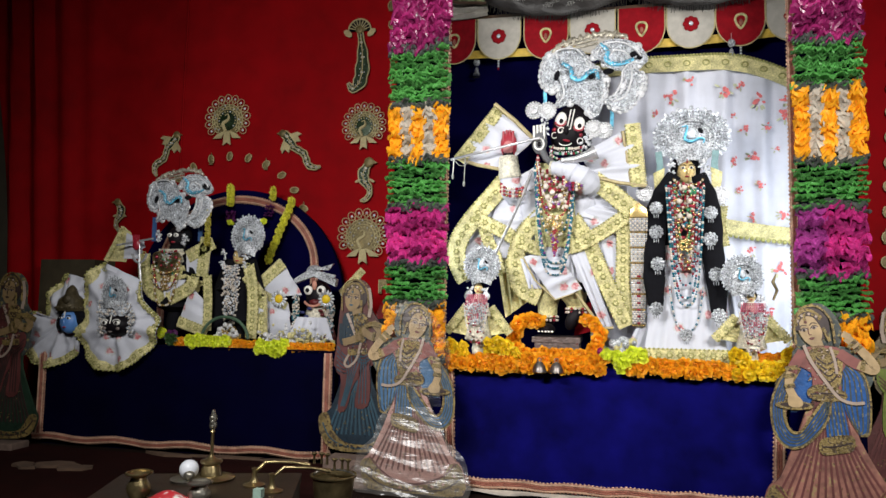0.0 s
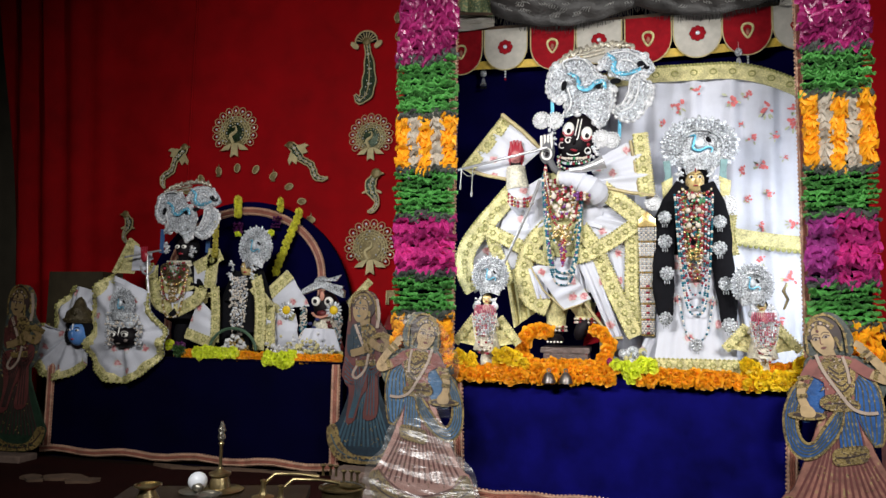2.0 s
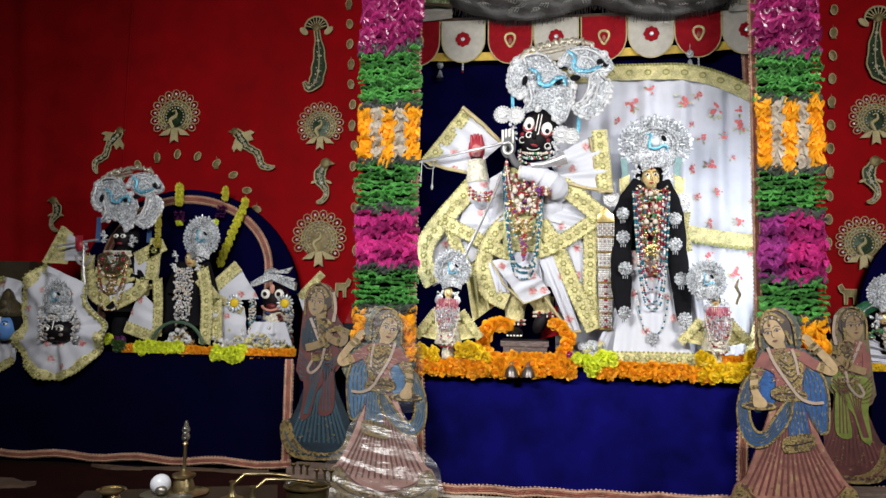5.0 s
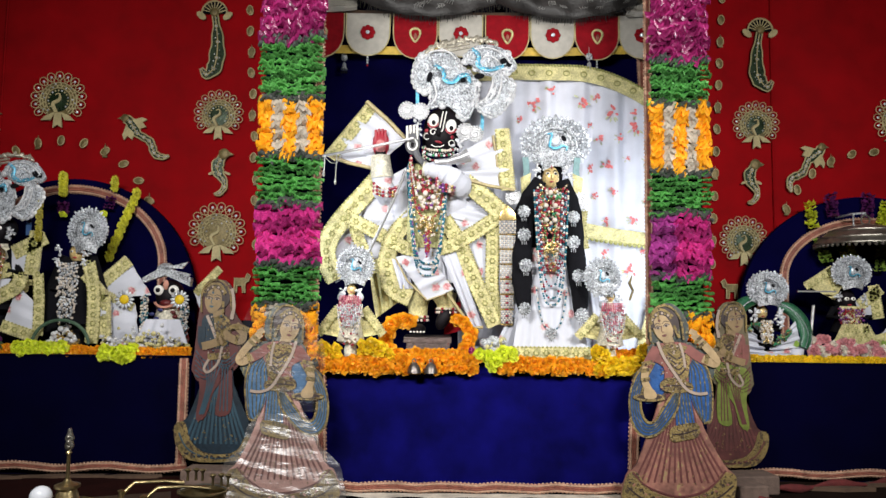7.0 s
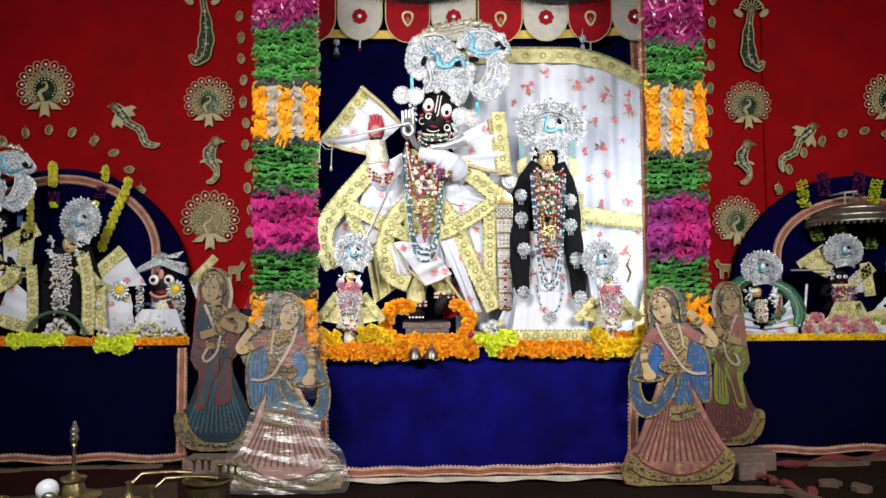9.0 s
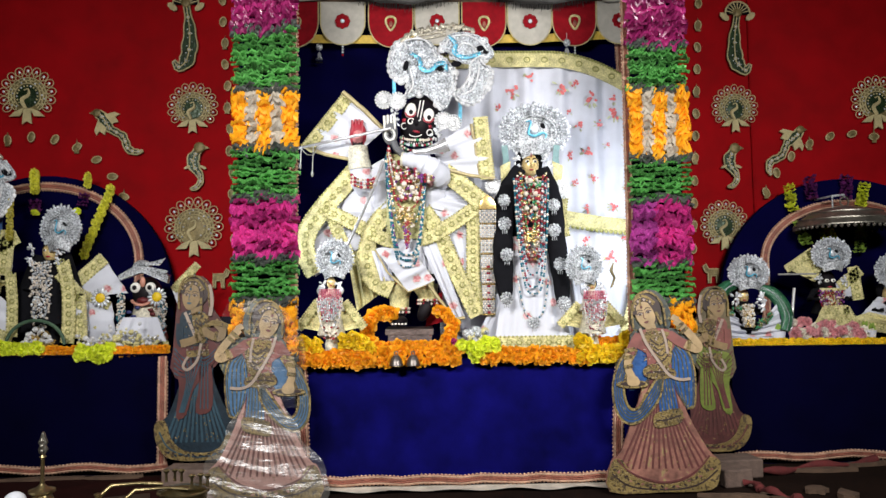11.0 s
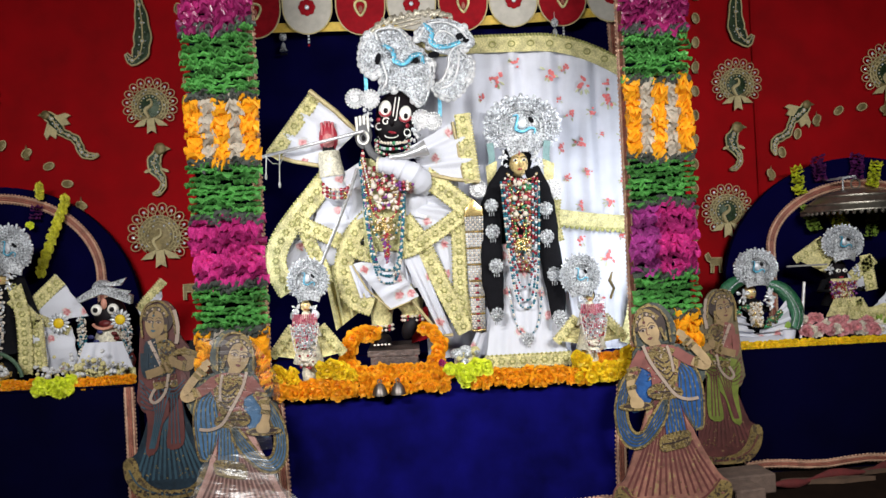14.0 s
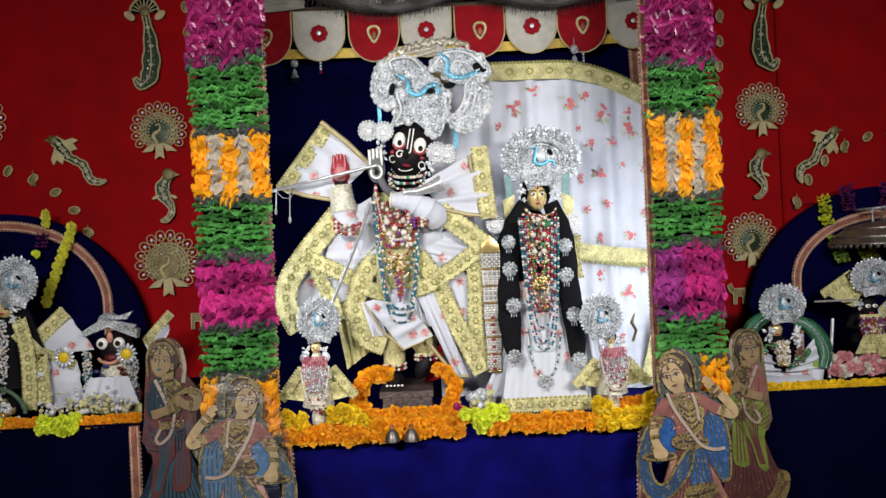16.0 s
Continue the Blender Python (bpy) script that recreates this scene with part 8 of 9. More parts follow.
    g = Geo()
    g.tube([(1.395, 3.25, 0.476), (1.446, 3.30, 0.69)], 0.006, 0, 7)
    solid("staff", g, POLISHED, "thin silver staff leaning on the side altar", "staff")
    g = Geo()
    g.ball((x, 3.42, 0.505), (0.07, 0.05, 0.04), 0, 12, 8)
    solid("pedestal", g, STEEL, "small silver pedestal of the black statue", "pedestal")
    x = 1.925
    small_statue(x, 3.41, 0.475, 0.665, 0.034, 0.09, FACEGOLD, "small veiled statue in white and gold", HAIR)
    fan_crown(x, 0.760, 0.080, 0.075, 3.37, 53, "round silver crown on the veiled statue", 0.04)
    bead_cluster(x, 3.355, 0.54, 0.63, 0.045, (1, 3, 2, 4), 503, 120, "pearl and red bead strings on the veiled statue", 0.0068)
    cloth("dress", "white dress with red roses and a gold hem", [(1.86, 0.65), (1.92, 0.64), (1.93, 0.48), (1.74, 0.53)], 3.38, (2,), 0.04, None, 0.008, 4)
    cloth("dress", "gold dress fall spread over the altar", [(1.80, 0.585), (1.90, 0.56), (1.93, 0.485), (1.64, 0.535)], 3.35, (2,), 0.03, GOLD, 0.006, 3)
    for px in (1.350, 1.735):
        o = thing("flower_pot", "small white tapered pot with green leaves", "pot", (px, 3.26, 0.464), "white pots")
        g = Geo()
        g.lathe([(0.0, 0.0), (0.022, 0.0), (0.030, 0.048), (0.026, 0.048), (0.024, 0.04), (0.0, 0.04)], (px, 3.26, 0.464), 0, 14)
        part("pot", g, PLAIN, o)
        g = Geo()
        rng = random.Random(int(px * 100))
        for k in range(14):
            t = rng.uniform(0, 6.28)
            g.plate(oval(px + 0.02 * math.cos(t), 0.525 + rng.uniform(-.01, .015), 0.006, 0.014, 7, rng.uniform(-60, 60)), 3.26 + 0.02 * math.sin(t), 0.002)
        part("leaves", g, MATS["leaf_green_petals"], o, smooth=False)

    o = thing("hanging_umbrella", "dull silver ceremonial umbrella hung from a bracket", "umbrella", (1.80, 3.50, 1.09))
    c = (1.80, 3.50, -0.050)
    g = Geo()
    g.lathe([(0.001, 1.112), (0.03, 1.111), (0.075, 1.104), (0.12, 1.092), (0.150, 1.080), (0.19, 1.052), (0.214, 1.018), (0.207, 1.016), (0.18, 1.042), (0.10, 1.078), (0.0, 1.098)], c, 0, 40)
    dome = part("dome", g, STEEL, o)
    g = Geo()
    for r, z in ((0.150, 1.081), (0.195, 1.048), (0.214, 1.020)):
        g.tube([(c[0] + r * math.cos(2 * math.pi * i / 40), c[1] + r * math.sin(2 * math.pi * i / 40), z - 0.050) for i in range(40)], 0.005, 0, 6, True)
    part("embossed_ring", g, STEEL, dome)
    g = Geo()
    for i in range(52):
        t = 2 * math.pi * i / 52
        g.ball((c[0] + 0.21 * math.cos(t), c[1] + 0.21 * math.sin(t), 0.960), (0.008, 0.008, 0.009), 0, 6, 4)
    part("scalloped_edge", g, STEEL, dome)
    g = Geo()
    g.ring((1.80, 3.50, 1.083), 0.020, 0.022, 0.004, 0, 16)
    part("ring", g, STEEL, o)
    g = Geo()
    g.tube([(1.745, 3.64, 1.110), (1.745, 3.50, 1.110), (1.80, 3.50, 1.115), (1.80, 3.50, 1.102)], 0.005, 0, 7)
    g.tube([(1.745, 3.50, 1.110), (1.745, 3.50, 1.035)], 0.004, 0, 7)
    part("bracket", g, SILVER, o)


right_altar()


# ---- painted cut-out boards ----
SKIN = mat("cream_board_paint", (0.36, 0.25, 0.13), 0.5, vary=0.35, scale=40, bump=0.15)
TAN = mat("tan_board_paint", (0.24, 0.16, 0.075), 0.5, vary=0.25, scale=60, bump=0.15)
C_PINK = mat("dusty_pink_paint", (0.27, 0.115, 0.085), 0.55, vary=0.55, scale=45, bump=0.25, second=(0.28, 0.20, 0.09), amount=0.60)
C_STRIPE = mat("dark_rose_paint", (0.11, 0.030, 0.028), 0.55, vary=0.25, scale=60, bump=0.15)
C_BLUE = mat("bright_blue_paint", (0.010, 0.070, 0.24), 0.5, vary=0.5, scale=50, bump=0.25, second=(0.14, 0.16, 0.17), amount=0.62)
C_PALE = mat("pale_blue_paint", (0.05, 0.12, 0.23), 0.5, vary=0.3, scale=80, bump=0.2)
C_NAVY = mat("dark_teal_paint", (0.009, 0.024, 0.040), 0.5, vary=0.55, scale=50, bump=0.25, second=(0.12, 0.11, 0.06), amount=0.68)
C_MAROON = mat("maroon_board_paint", (0.085, 0.022, 0.020), 0.55, vary=0.5, scale=50, bump=0.25, second=(0.22, 0.15, 0.06), amount=0.66)
C_GREEN = mat("leaf_green_paint", (0.16, 0.20, 0.03), 0.55, vary=0.3, scale=70, bump=0.15)
C_GILT = mat("dull_gilt_paint", (0.27, 0.19, 0.065), 0.45, 0.2, vary=0.7, scale=75, bump=0.9, bump_scale=200, second=(0.07, 0.045, 0.022), amount=0.52)
C_HAIR = mat("dark_brown_paint", (0.035, 0.02, 0.018), 0.5, vary=0.3, bump=0.1)
C_VEIL = mat("slate_veil_paint", (0.05, 0.06, 0.055), 0.5, vary=0.5, scale=70, bump=0.3, second=(0.20, 0.16, 0.06), amount=0.56)
C_SASH = mat("white_sash_paint", (0.34, 0.26, 0.21), 0.5, vary=0.2, bump=0.15)
C_BLUSH = mat("blush_blouse_paint", (0.20, 0.065, 0.055), 0.55, vary=0.4, bump=0.1)


def cutout(x, y, z0, h, flip, cols, label, lean, kind, skin=None, sway=0.0):
    """A flat painted cut-out board in the plain shape of a standing dancer, one mesh of thin raised layers.
    cols: skirt, stripes, drape, veil, blouse, hem. kind: what the arms do."""
    g = Geo()
    tilt = math.tan(radians(lean))
    S, T, D, V, B, H = range(6)
    SK, GI, HA, SA = 6, 7, 8, 9

    def P(pts):
        return [(x + flip * (u + sway * max(0.0, v - 0.15)) * h, z0 + v * h) for u, v in pts]

    def layer(pts, k, m, soft=True):
        q = P(pts)
        g.plate(smoothed(q, True, 3) if soft and len(pts) > 4 else q, -0.0014 * k, 0.010 if k == 0 else 0.0018, m)

    def line(pts, w, k, m):
        g.ribbon(smoothed(P(pts)), w * h, -0.0014 * k, 0.002, m)

    def folds(a, b, n, w, k, m):
        """n fold lines that run from line a over to line b."""
        for i in range(n):
            t = (i + 0.5) / n
            line([tuple(p + (q - p) * t for p, q in zip(c, d)) for c, d in zip(a, b)], w, k, m)

    if kind == "tray":
        # boards: skirt, body, head
        layer([(-0.265, 0.012), (-0.255, 0.155), (-0.20, 0.21), (-0.10, 0.44), (-0.045, 0.56), (0.095, 0.56), (0.14, 0.39), (0.23, 0.21), (0.283, 0.155), (0.28, 0.09), (0.235, 0.012), (0.0, 0.006)], 0, S)
        layer([(-0.09, 0.80), (-0.13, 0.70), (-0.20, 0.62), (-0.10, 0.54), (0.10, 0.54), (0.18, 0.60), (0.22, 0.70), (0.12, 0.80)], 0, V)
        layer([(-0.10, 0.80), (-0.103, 0.90), (-0.06, 0.975), (0.0, 1.0), (0.055, 0.97), (0.092, 0.90), (0.09, 0.82), (0.03, 0.77)], 0, V)
        folds([(-0.035, 0.55), (-0.10, 0.36), (-0.235, 0.12)], [(0.085, 0.55), (0.125, 0.36), (0.265, 0.12)], 15, 0.010, 1, T)
        layer([(-0.265, 0.015), (-0.252, 0.155), (-0.20, 0.165), (-0.16, 0.10), (-0.10, 0.065), (0.0, 0.045), (0.10, 0.06), (0.17, 0.10), (0.22, 0.17), (0.283, 0.155), (0.278, 0.08), (0.235, 0.015), (0.0, 0.008)], 2, H)
        line([(-0.225, 0.17), (-0.17, 0.11), (-0.09, 0.075), (0.0, 0.055), (0.10, 0.072), (0.18, 0.12), (0.235, 0.18)], 0.008, 3, T)
        line([(-0.255, 0.10), (-0.18, 0.045), (-0.08, 0.025), (0.08, 0.022), (0.19, 0.05), (0.27, 0.11)], 0.007, 3, HA)
        # drapes with their fold lines and gilt edges
        left_out = [(-0.09, 0.74), (-0.17, 0.66), (-0.222, 0.54), (-0.218, 0.41), (-0.172, 0.345), (-0.11, 0.345), (-0.05, 0.39), (0.01, 0.47), (0.03, 0.555)]
        left_in = [(-0.09, 0.70), (-0.13, 0.63), (-0.165, 0.54), (-0.168, 0.47), (-0.145, 0.415), (-0.105, 0.415), (-0.065, 0.47), (-0.03, 0.52), (0.0, 0.56)]
        layer([(-0.13, 0.72), (-0.16, 0.60), (-0.14, 0.50), (-0.06, 0.54), (-0.03, 0.62), (-0.05, 0.72)], 1, D)
        layer(left_out + left_in[::-1], 3, D)
        folds(left_out, left_in, 5, 0.006, 4, V)
        line(left_out, 0.009, 5, GI)
        line(left_in, 0.011, 5, GI)
        right_out = [(0.09, 0.74), (0.165, 0.69), (0.19, 0.60), (0.188, 0.50), (0.175, 0.42), (0.14, 0.41)]
        right_in = [(0.075, 0.72), (0.085, 0.66), (0.08, 0.60), (0.08, 0.55), (0.10, 0.48), (0.13, 0.43)]
        layer(right_out + right_in[::-1], 3, D)
        folds(right_out, right_in, 5, 0.006, 4, V)
        line(right_out, 0.009, 5, GI)
        layer([(0.0, 0.56), (0.078, 0.56), (0.098, 0.39), (0.003, 0.385)], 3, D, False)
        folds([(0.004, 0.555), (0.008, 0.39)], [(0.076, 0.555), (0.094, 0.39)], 5, 0.006, 4, V)
        layer([(-0.022, 0.385), (0.105, 0.41), (0.108, 0.345), (0.04, 0.325), (-0.024, 0.32)], 4, GI)
        line([(-0.02, 0.352), (0.04, 0.358), (0.106, 0.378)], 0.006, 5, HA)
        # blouse, chest gilt, belt, sash
        layer([(-0.065, 0.795), (0.07, 0.80), (0.105, 0.74), (0.07, 0.66), (0.07, 0.60), (-0.035, 0.60), (-0.045, 0.68), (-0.10, 0.72)], 5, B)
        layer([(-0.045, 0.785), (0.075, 0.785), (0.085, 0.70), (0.065, 0.62), (0.02, 0.60), (0.0, 0.68), (-0.03, 0.72)], 6, GI)
        folds([(-0.03, 0.77), (0.02, 0.735), (0.07, 0.765)], [(0.0, 0.66), (0.03, 0.63), (0.06, 0.66)], 4, 0.007, 7, HA)
        layer([(-0.065, 0.605), (-0.02, 0.63), (0.085, 0.605), (0.088, 0.565), (0.0, 0.555), (-0.06, 0.57)], 6, GI)
        line([(-0.055, 0.585), (0.01, 0.592), (0.085, 0.585)], 0.007, 7, HA)
        line([(-0.07, 0.805), (-0.045, 0.735), (0.01, 0.645), (0.06, 0.575), (0.115, 0.552), (0.165, 0.556)], 0.014, 8, SA)
        line([(0.04, 0.80), (0.055, 0.74), (0.06, 0.68)], 0.012, 8, SA)
        # arm with the tray
        line([(-0.075, 0.775), (-0.115, 0.715), (-0.13, 0.68)], 0.045, 7, B)
        line([(-0.13, 0.69), (-0.145, 0.62), (-0.125, 0.565)], 0.036, 7, SK)
        for a, b in (((-0.155, 0.695), (-0.10, 0.705)), ((-0.162, 0.66), (-0.118, 0.668)), ((-0.162, 0.615), (-0.118, 0.622))):
            line([a, b], 0.020, 8, GI)
        layer(oval(-0.125, 0.532, 0.082, 0.020, 18), 8, GI)
        layer(oval(-0.125, 0.535, 0.062, 0.011, 16), 9, HA)
        layer([(-0.15, 0.575), (-0.11, 0.575), (-0.09, 0.545), (-0.105, 0.525), (-0.15, 0.53)], 10, SK)
        # raised arm
        line([(0.075, 0.775), (0.13, 0.735), (0.175, 0.715)], 0.048, 7, B)
        line([(0.15, 0.725), (0.205, 0.70), (0.218, 0.72), (0.17, 0.785), (0.11, 0.845)], 0.038, 8, SK)
        for a, b in (((0.115, 0.80), (0.15, 0.835)), ((0.135, 0.78), (0.17, 0.812)), ((0.165, 0.70), (0.175, 0.745))):
            line([a, b], 0.018, 9, GI)
        layer([(0.085, 0.85), (0.10, 0.875), (0.13, 0.86), (0.125, 0.83)], 9, SK)
        hx, hz, tip = -0.036, 0.877, 16
    else:
        layer([(-0.215, 0.20), (-0.20, 0.10), (-0.13, 0.012), (0.05, 0.0), (0.18, 0.03), (0.235, 0.13), (0.20, 0.20), (0.10, 0.42), (0.08, 0.53), (-0.06, 0.53), (-0.09, 0.40), (-0.15, 0.24)], 0, S)
        layer([(-0.10, 0.90), (-0.115, 0.75), (-0.125, 0.60), (-0.12, 0.47), (0.10, 0.50), (0.13, 0.62), (0.14, 0.74), (0.09, 0.82), (0.085, 0.92), (0.045, 0.985), (-0.01, 1.0), (-0.07, 0.97)], 0, V)
        folds([(-0.05, 0.52), (-0.08, 0.34), (-0.175, 0.10)], [(0.075, 0.52), (0.10, 0.34), (0.20, 0.10)], 13, 0.012, 1, T)
        layer([(-0.215, 0.20), (-0.16, 0.215), (-0.125, 0.12), (-0.06, 0.06), (0.05, 0.045), (0.13, 0.07), (0.18, 0.15), (0.235, 0.14), (0.19, 0.035), (0.05, 0.004), (-0.13, 0.014), (-0.205, 0.10)], 2, H)
        line([(-0.19, 0.16), (-0.145, 0.08), (-0.06, 0.035), (0.06, 0.025), (0.15, 0.055), (0.21, 0.12)], 0.008, 3, T)
        layer([(-0.12, 0.60), (-0.10, 0.67), (-0.01, 0.62), (0.01, 0.55), (-0.03, 0.45), (-0.10, 0.44), (-0.125, 0.50)], 3, V)
        folds([(-0.115, 0.62), (-0.06, 0.56), (0.0, 0.60)], [(-0.115, 0.46), (-0.06, 0.44), (-0.01, 0.48)], 6, 0.008, 4, T)
        layer([(-0.11, 0.57), (-0.02, 0.605), (0.085, 0.56), (0.05, 0.46), (-0.01, 0.38), (-0.045, 0.25), (-0.10, 0.235), (-0.085, 0.40)], 4, D)
        folds([(-0.10, 0.55), (-0.05, 0.44), (-0.085, 0.26)], [(0.05, 0.56), (0.0, 0.44), (-0.055, 0.26)], 5, 0.006, 5, T)
        layer([(0.025, 0.54), (0.075, 0.54), (0.095, 0.40), (0.085, 0.27), (0.005, 0.26), (0.02, 0.40)], 4, D)
        folds([(0.03, 0.53), (0.02, 0.28)], [(0.072, 0.53), (0.08, 0.28)], 3, 0.006, 5, T)
        layer([(-0.03, 0.60), (0.10, 0.64), (0.115, 0.56), (0.06, 0.49), (-0.01, 0.52)], 4, D)
        folds([(-0.02, 0.58), (0.05, 0.56), (0.11, 0.61)], [(0.0, 0.53), (0.05, 0.50), (0.10, 0.54)], 3, 0.006, 5, T)
        layer([(-0.075, 0.80), (0.045, 0.80), (0.075, 0.70), (0.04, 0.62), (-0.05, 0.63), (-0.085, 0.70)], 4, B)
        layer([(-0.02, 0.79), (0.055, 0.79), (0.075, 0.70), (0.04, 0.63), (0.0, 0.68)], 5, GI)
        folds([(-0.01, 0.775), (0.02, 0.745), (0.055, 0.77)], [(0.01, 0.67), (0.03, 0.65), (0.055, 0.68)], 3, 0.007, 6, HA)
        line([(-0.06, 0.80), (-0.02, 0.71), (0.01, 0.64)], 0.016, 6, SA)
        line([(0.03, 0.63), (0.01, 0.54), (-0.04, 0.49), (-0.065, 0.51), (-0.04, 0.56)], 0.014, 7, SA)
        line([(-0.085, 0.74), (-0.085, 0.66), (-0.07, 0.625)], 0.040, 7, B)
        line([(-0.08, 0.63), (0.0, 0.655), (0.065, 0.71)], 0.042, 8, SK)
        line([(0.10, 0.75), (0.145, 0.70), (0.125, 0.66), (0.06, 0.685)], 0.042, 7, SK)
        for a, b in (((0.015, 0.635), (0.0, 0.69)), ((0.04, 0.655), (0.025, 0.705)), ((0.105, 0.645), (0.115, 0.695))):
            line([a, b], 0.018, 9, GI)
        layer(oval(0.02, 0.665, 0.025, 0.022, 12), 9, SK)
        line([(0.05, 0.735), (0.12, 0.74), (0.185, 0.715)], 0.030, 9, GI)
        line([(0.07, 0.95), (0.085, 0.86), (0.075, 0.78)], 0.020, 6, SA)
        layer([(-0.05, 0.59), (0.07, 0.60), (0.075, 0.565), (-0.045, 0.555)], 6, GI, False)
        hx, hz, tip = -0.025, 0.888, -6
    # painted dots, brooches and sewn gilt
    rng = random.Random(int(1000 * abs(x)))
    for _ in range(70):
        v = rng.uniform(0.10, 0.50)
        u = rng.uniform(-1, 1) * (0.20 - 0.28 * (v - 0.10) if kind == "tray" else 0.13 - 0.16 * (v - 0.10))
        layer(oval(u, v, 0.0034, 0.0034, 6), 2.2, GI, False)
    for _ in range(90):
        u, v = rng.uniform(-0.06, 0.075), rng.uniform(0.56, 0.80)
        layer(oval(u, v, rng.uniform(0.003, 0.007), rng.uniform(0.002, 0.004), 7, rng.uniform(0, 90)), 7.3, rng.choice((GI, GI, HA, SA, T)), False)
    for k in range(26):
        t = k / 25
        layer(oval((-0.24 + 0.48 * t) * (1.0 if kind == "tray" else 0.62), 0.030 + (0.09 if kind == "tray" else 0.02) * (2 * t - 1) ** 2 + 0.006 * math.sin(9 * k), 0.009, 0.005, 7, 60 * math.sin(k)), 3.4, (HA, S, GI)[k % 3], False)
    # head in plain shapes: hair, neck, face, headband, ear drop, all turned by the lean of the head
    ct, st = math.cos(radians(tip)), math.sin(radians(tip))

    def R(pts):
        return [(hx + a * ct - b * st, hz + a * st + b * ct) for a, b in pts]

    layer(R(oval(0.016, 0.020, 0.070, 0.080, 22)), 5, HA)
    layer([(hx - 0.008, hz - 0.045), (hx + 0.040, hz - 0.035), (hx + 0.062, hz - 0.105), (hx + 0.000, hz - 0.105)], 5, SK, False)
    layer(R([(-0.046, 0.030), (-0.050, -0.005), (-0.040, -0.045), (-0.012, -0.076), (0.018, -0.066), (0.044, -0.025), (0.048, 0.025), (0.020, 0.066), (-0.020, 0.064)]), 6, SK)
    line(R([(-0.052, 0.010), (-0.044, 0.050), (-0.004, 0.074), (0.036, 0.058), (0.054, 0.010), (0.056, -0.030)]), 0.022, 7, HA)
    line(R([(-0.058, 0.030), (-0.034, 0.078), (0.020, 0.088), (0.062, 0.040)]), 0.013, 8, GI)
    for k in range(9):
        t = radians(25 + 130 * k / 8)
        layer(R(oval(0.056 * math.cos(t), 0.012 + 0.060 * math.sin(t), 0.006, 0.006, 8)), 8, SA if k % 2 else GI)
    line(R([(-0.008, 0.074), (-0.010, 0.046)]), 0.009, 8, GI)
    layer(R(oval(-0.010, 0.038, 0.006, 0.007, 8)), 8, T)
    for u in (-0.026, 0.018):
        layer(R(oval(u, 0.006, 0.0145, 0.0062, 12, 4)), 7, SA)
        layer(R(oval(u - 0.002, 0.005, 0.006, 0.0058, 8)), 8, HA)
        line(R([(u - 0.017, 0.006), (u - 0.002, 0.015), (u + 0.016, 0.006)]), 0.0034, 8, HA)
        line(R([(u - 0.018, 0.020), (u - 0.002, 0.028), (u + 0.017, 0.020)]), 0.0034, 7, HA)
    line(R([(-0.008, 0.012), (-0.014, -0.018), (-0.004, -0.022)]), 0.0032, 7, T)
    layer(R([(-0.022, -0.038), (-0.012, -0.034), (0.0, -0.035), (0.004, -0.039), (-0.008, -0.046)]), 7, T)
    line(R([(0.052, -0.004), (0.056, -0.036), (0.060, -0.070)]), 0.014, 8, GI)
    line([(hx - 0.066, hz - 0.07), (hx - 0.068, hz + 0.03), (hx - 0.035, hz + 0.096), (hx + 0.03, hz + 0.108), (hx + 0.085, hz + 0.05), (hx + 0.098, hz - 0.06)], 0.010, 8, H)
    g.v = [(px, y + py + (pz - z0) * tilt, pz) for px, py, pz in g.v]
    return solid("cutout_figure", g, list(cols) + [skin or SKIN, C_GILT, C_HAIR, C_SASH], label, "cutout board", "painted cut-out boards", smooth=False)


cutout(0.675, 2.735, 0.004, 0.688, 1, (C_PINK, C_STRIPE, C_BLUE, C_VEIL, C_BLUSH, C_GILT), "painted cut-out dancer board with pink pleated skirt and blue drape", 2, "tray", None, -0.035)
cutout(-0.655, 2.735, 0.004, 0.672, -1, (mat("pale_rose_paint", (0.40, 0.22, 0.19), 0.5, vary=0.2, scale=60, bump=0.15), C_STRIPE, C_PALE, C_VEIL, C_BLUSH, C_GILT), "painted cut-out dancer board half wrapped in clear plastic film", 2, "tray", None, 0.045)
cutout(-0.985, 3.035, 0.072, 0.690, 1, (C_NAVY, mat("slate_blue_stripe", (0.03, 0.07, 0.10), 0.5, vary=0.3, bump=0.1), C_STRIPE, C_MAROON, C_NAVY, C_GILT), "painted cut-out board with maroon veil and dark teal skirt", 1, "flute", TAN)
cutout(0.985, 3.035, 0.072, 0.628, -1, (C_MAROON, C_STRIPE, C_GREEN, mat("olive_brown_veil", (0.13, 0.10, 0.05), 0.5, vary=0.4, scale=80, bump=0.4), C_BLUSH, C_GILT), "painted cut-out board with green sash and maroon skirt", 1, "flute", TAN)
cutout(-2.60, 2.98, 0.040, 0.735, 1, (mat("bottle_green_paint", (0.015, 0.035, 0.02), 0.5, vary=0.4, scale=80, bump=0.2), C_HAIR, C_STRIPE, C_VEIL, C_MAROON, C_GILT), "painted cut-out board with dark skirt and cream face", 1, "flute", TAN)


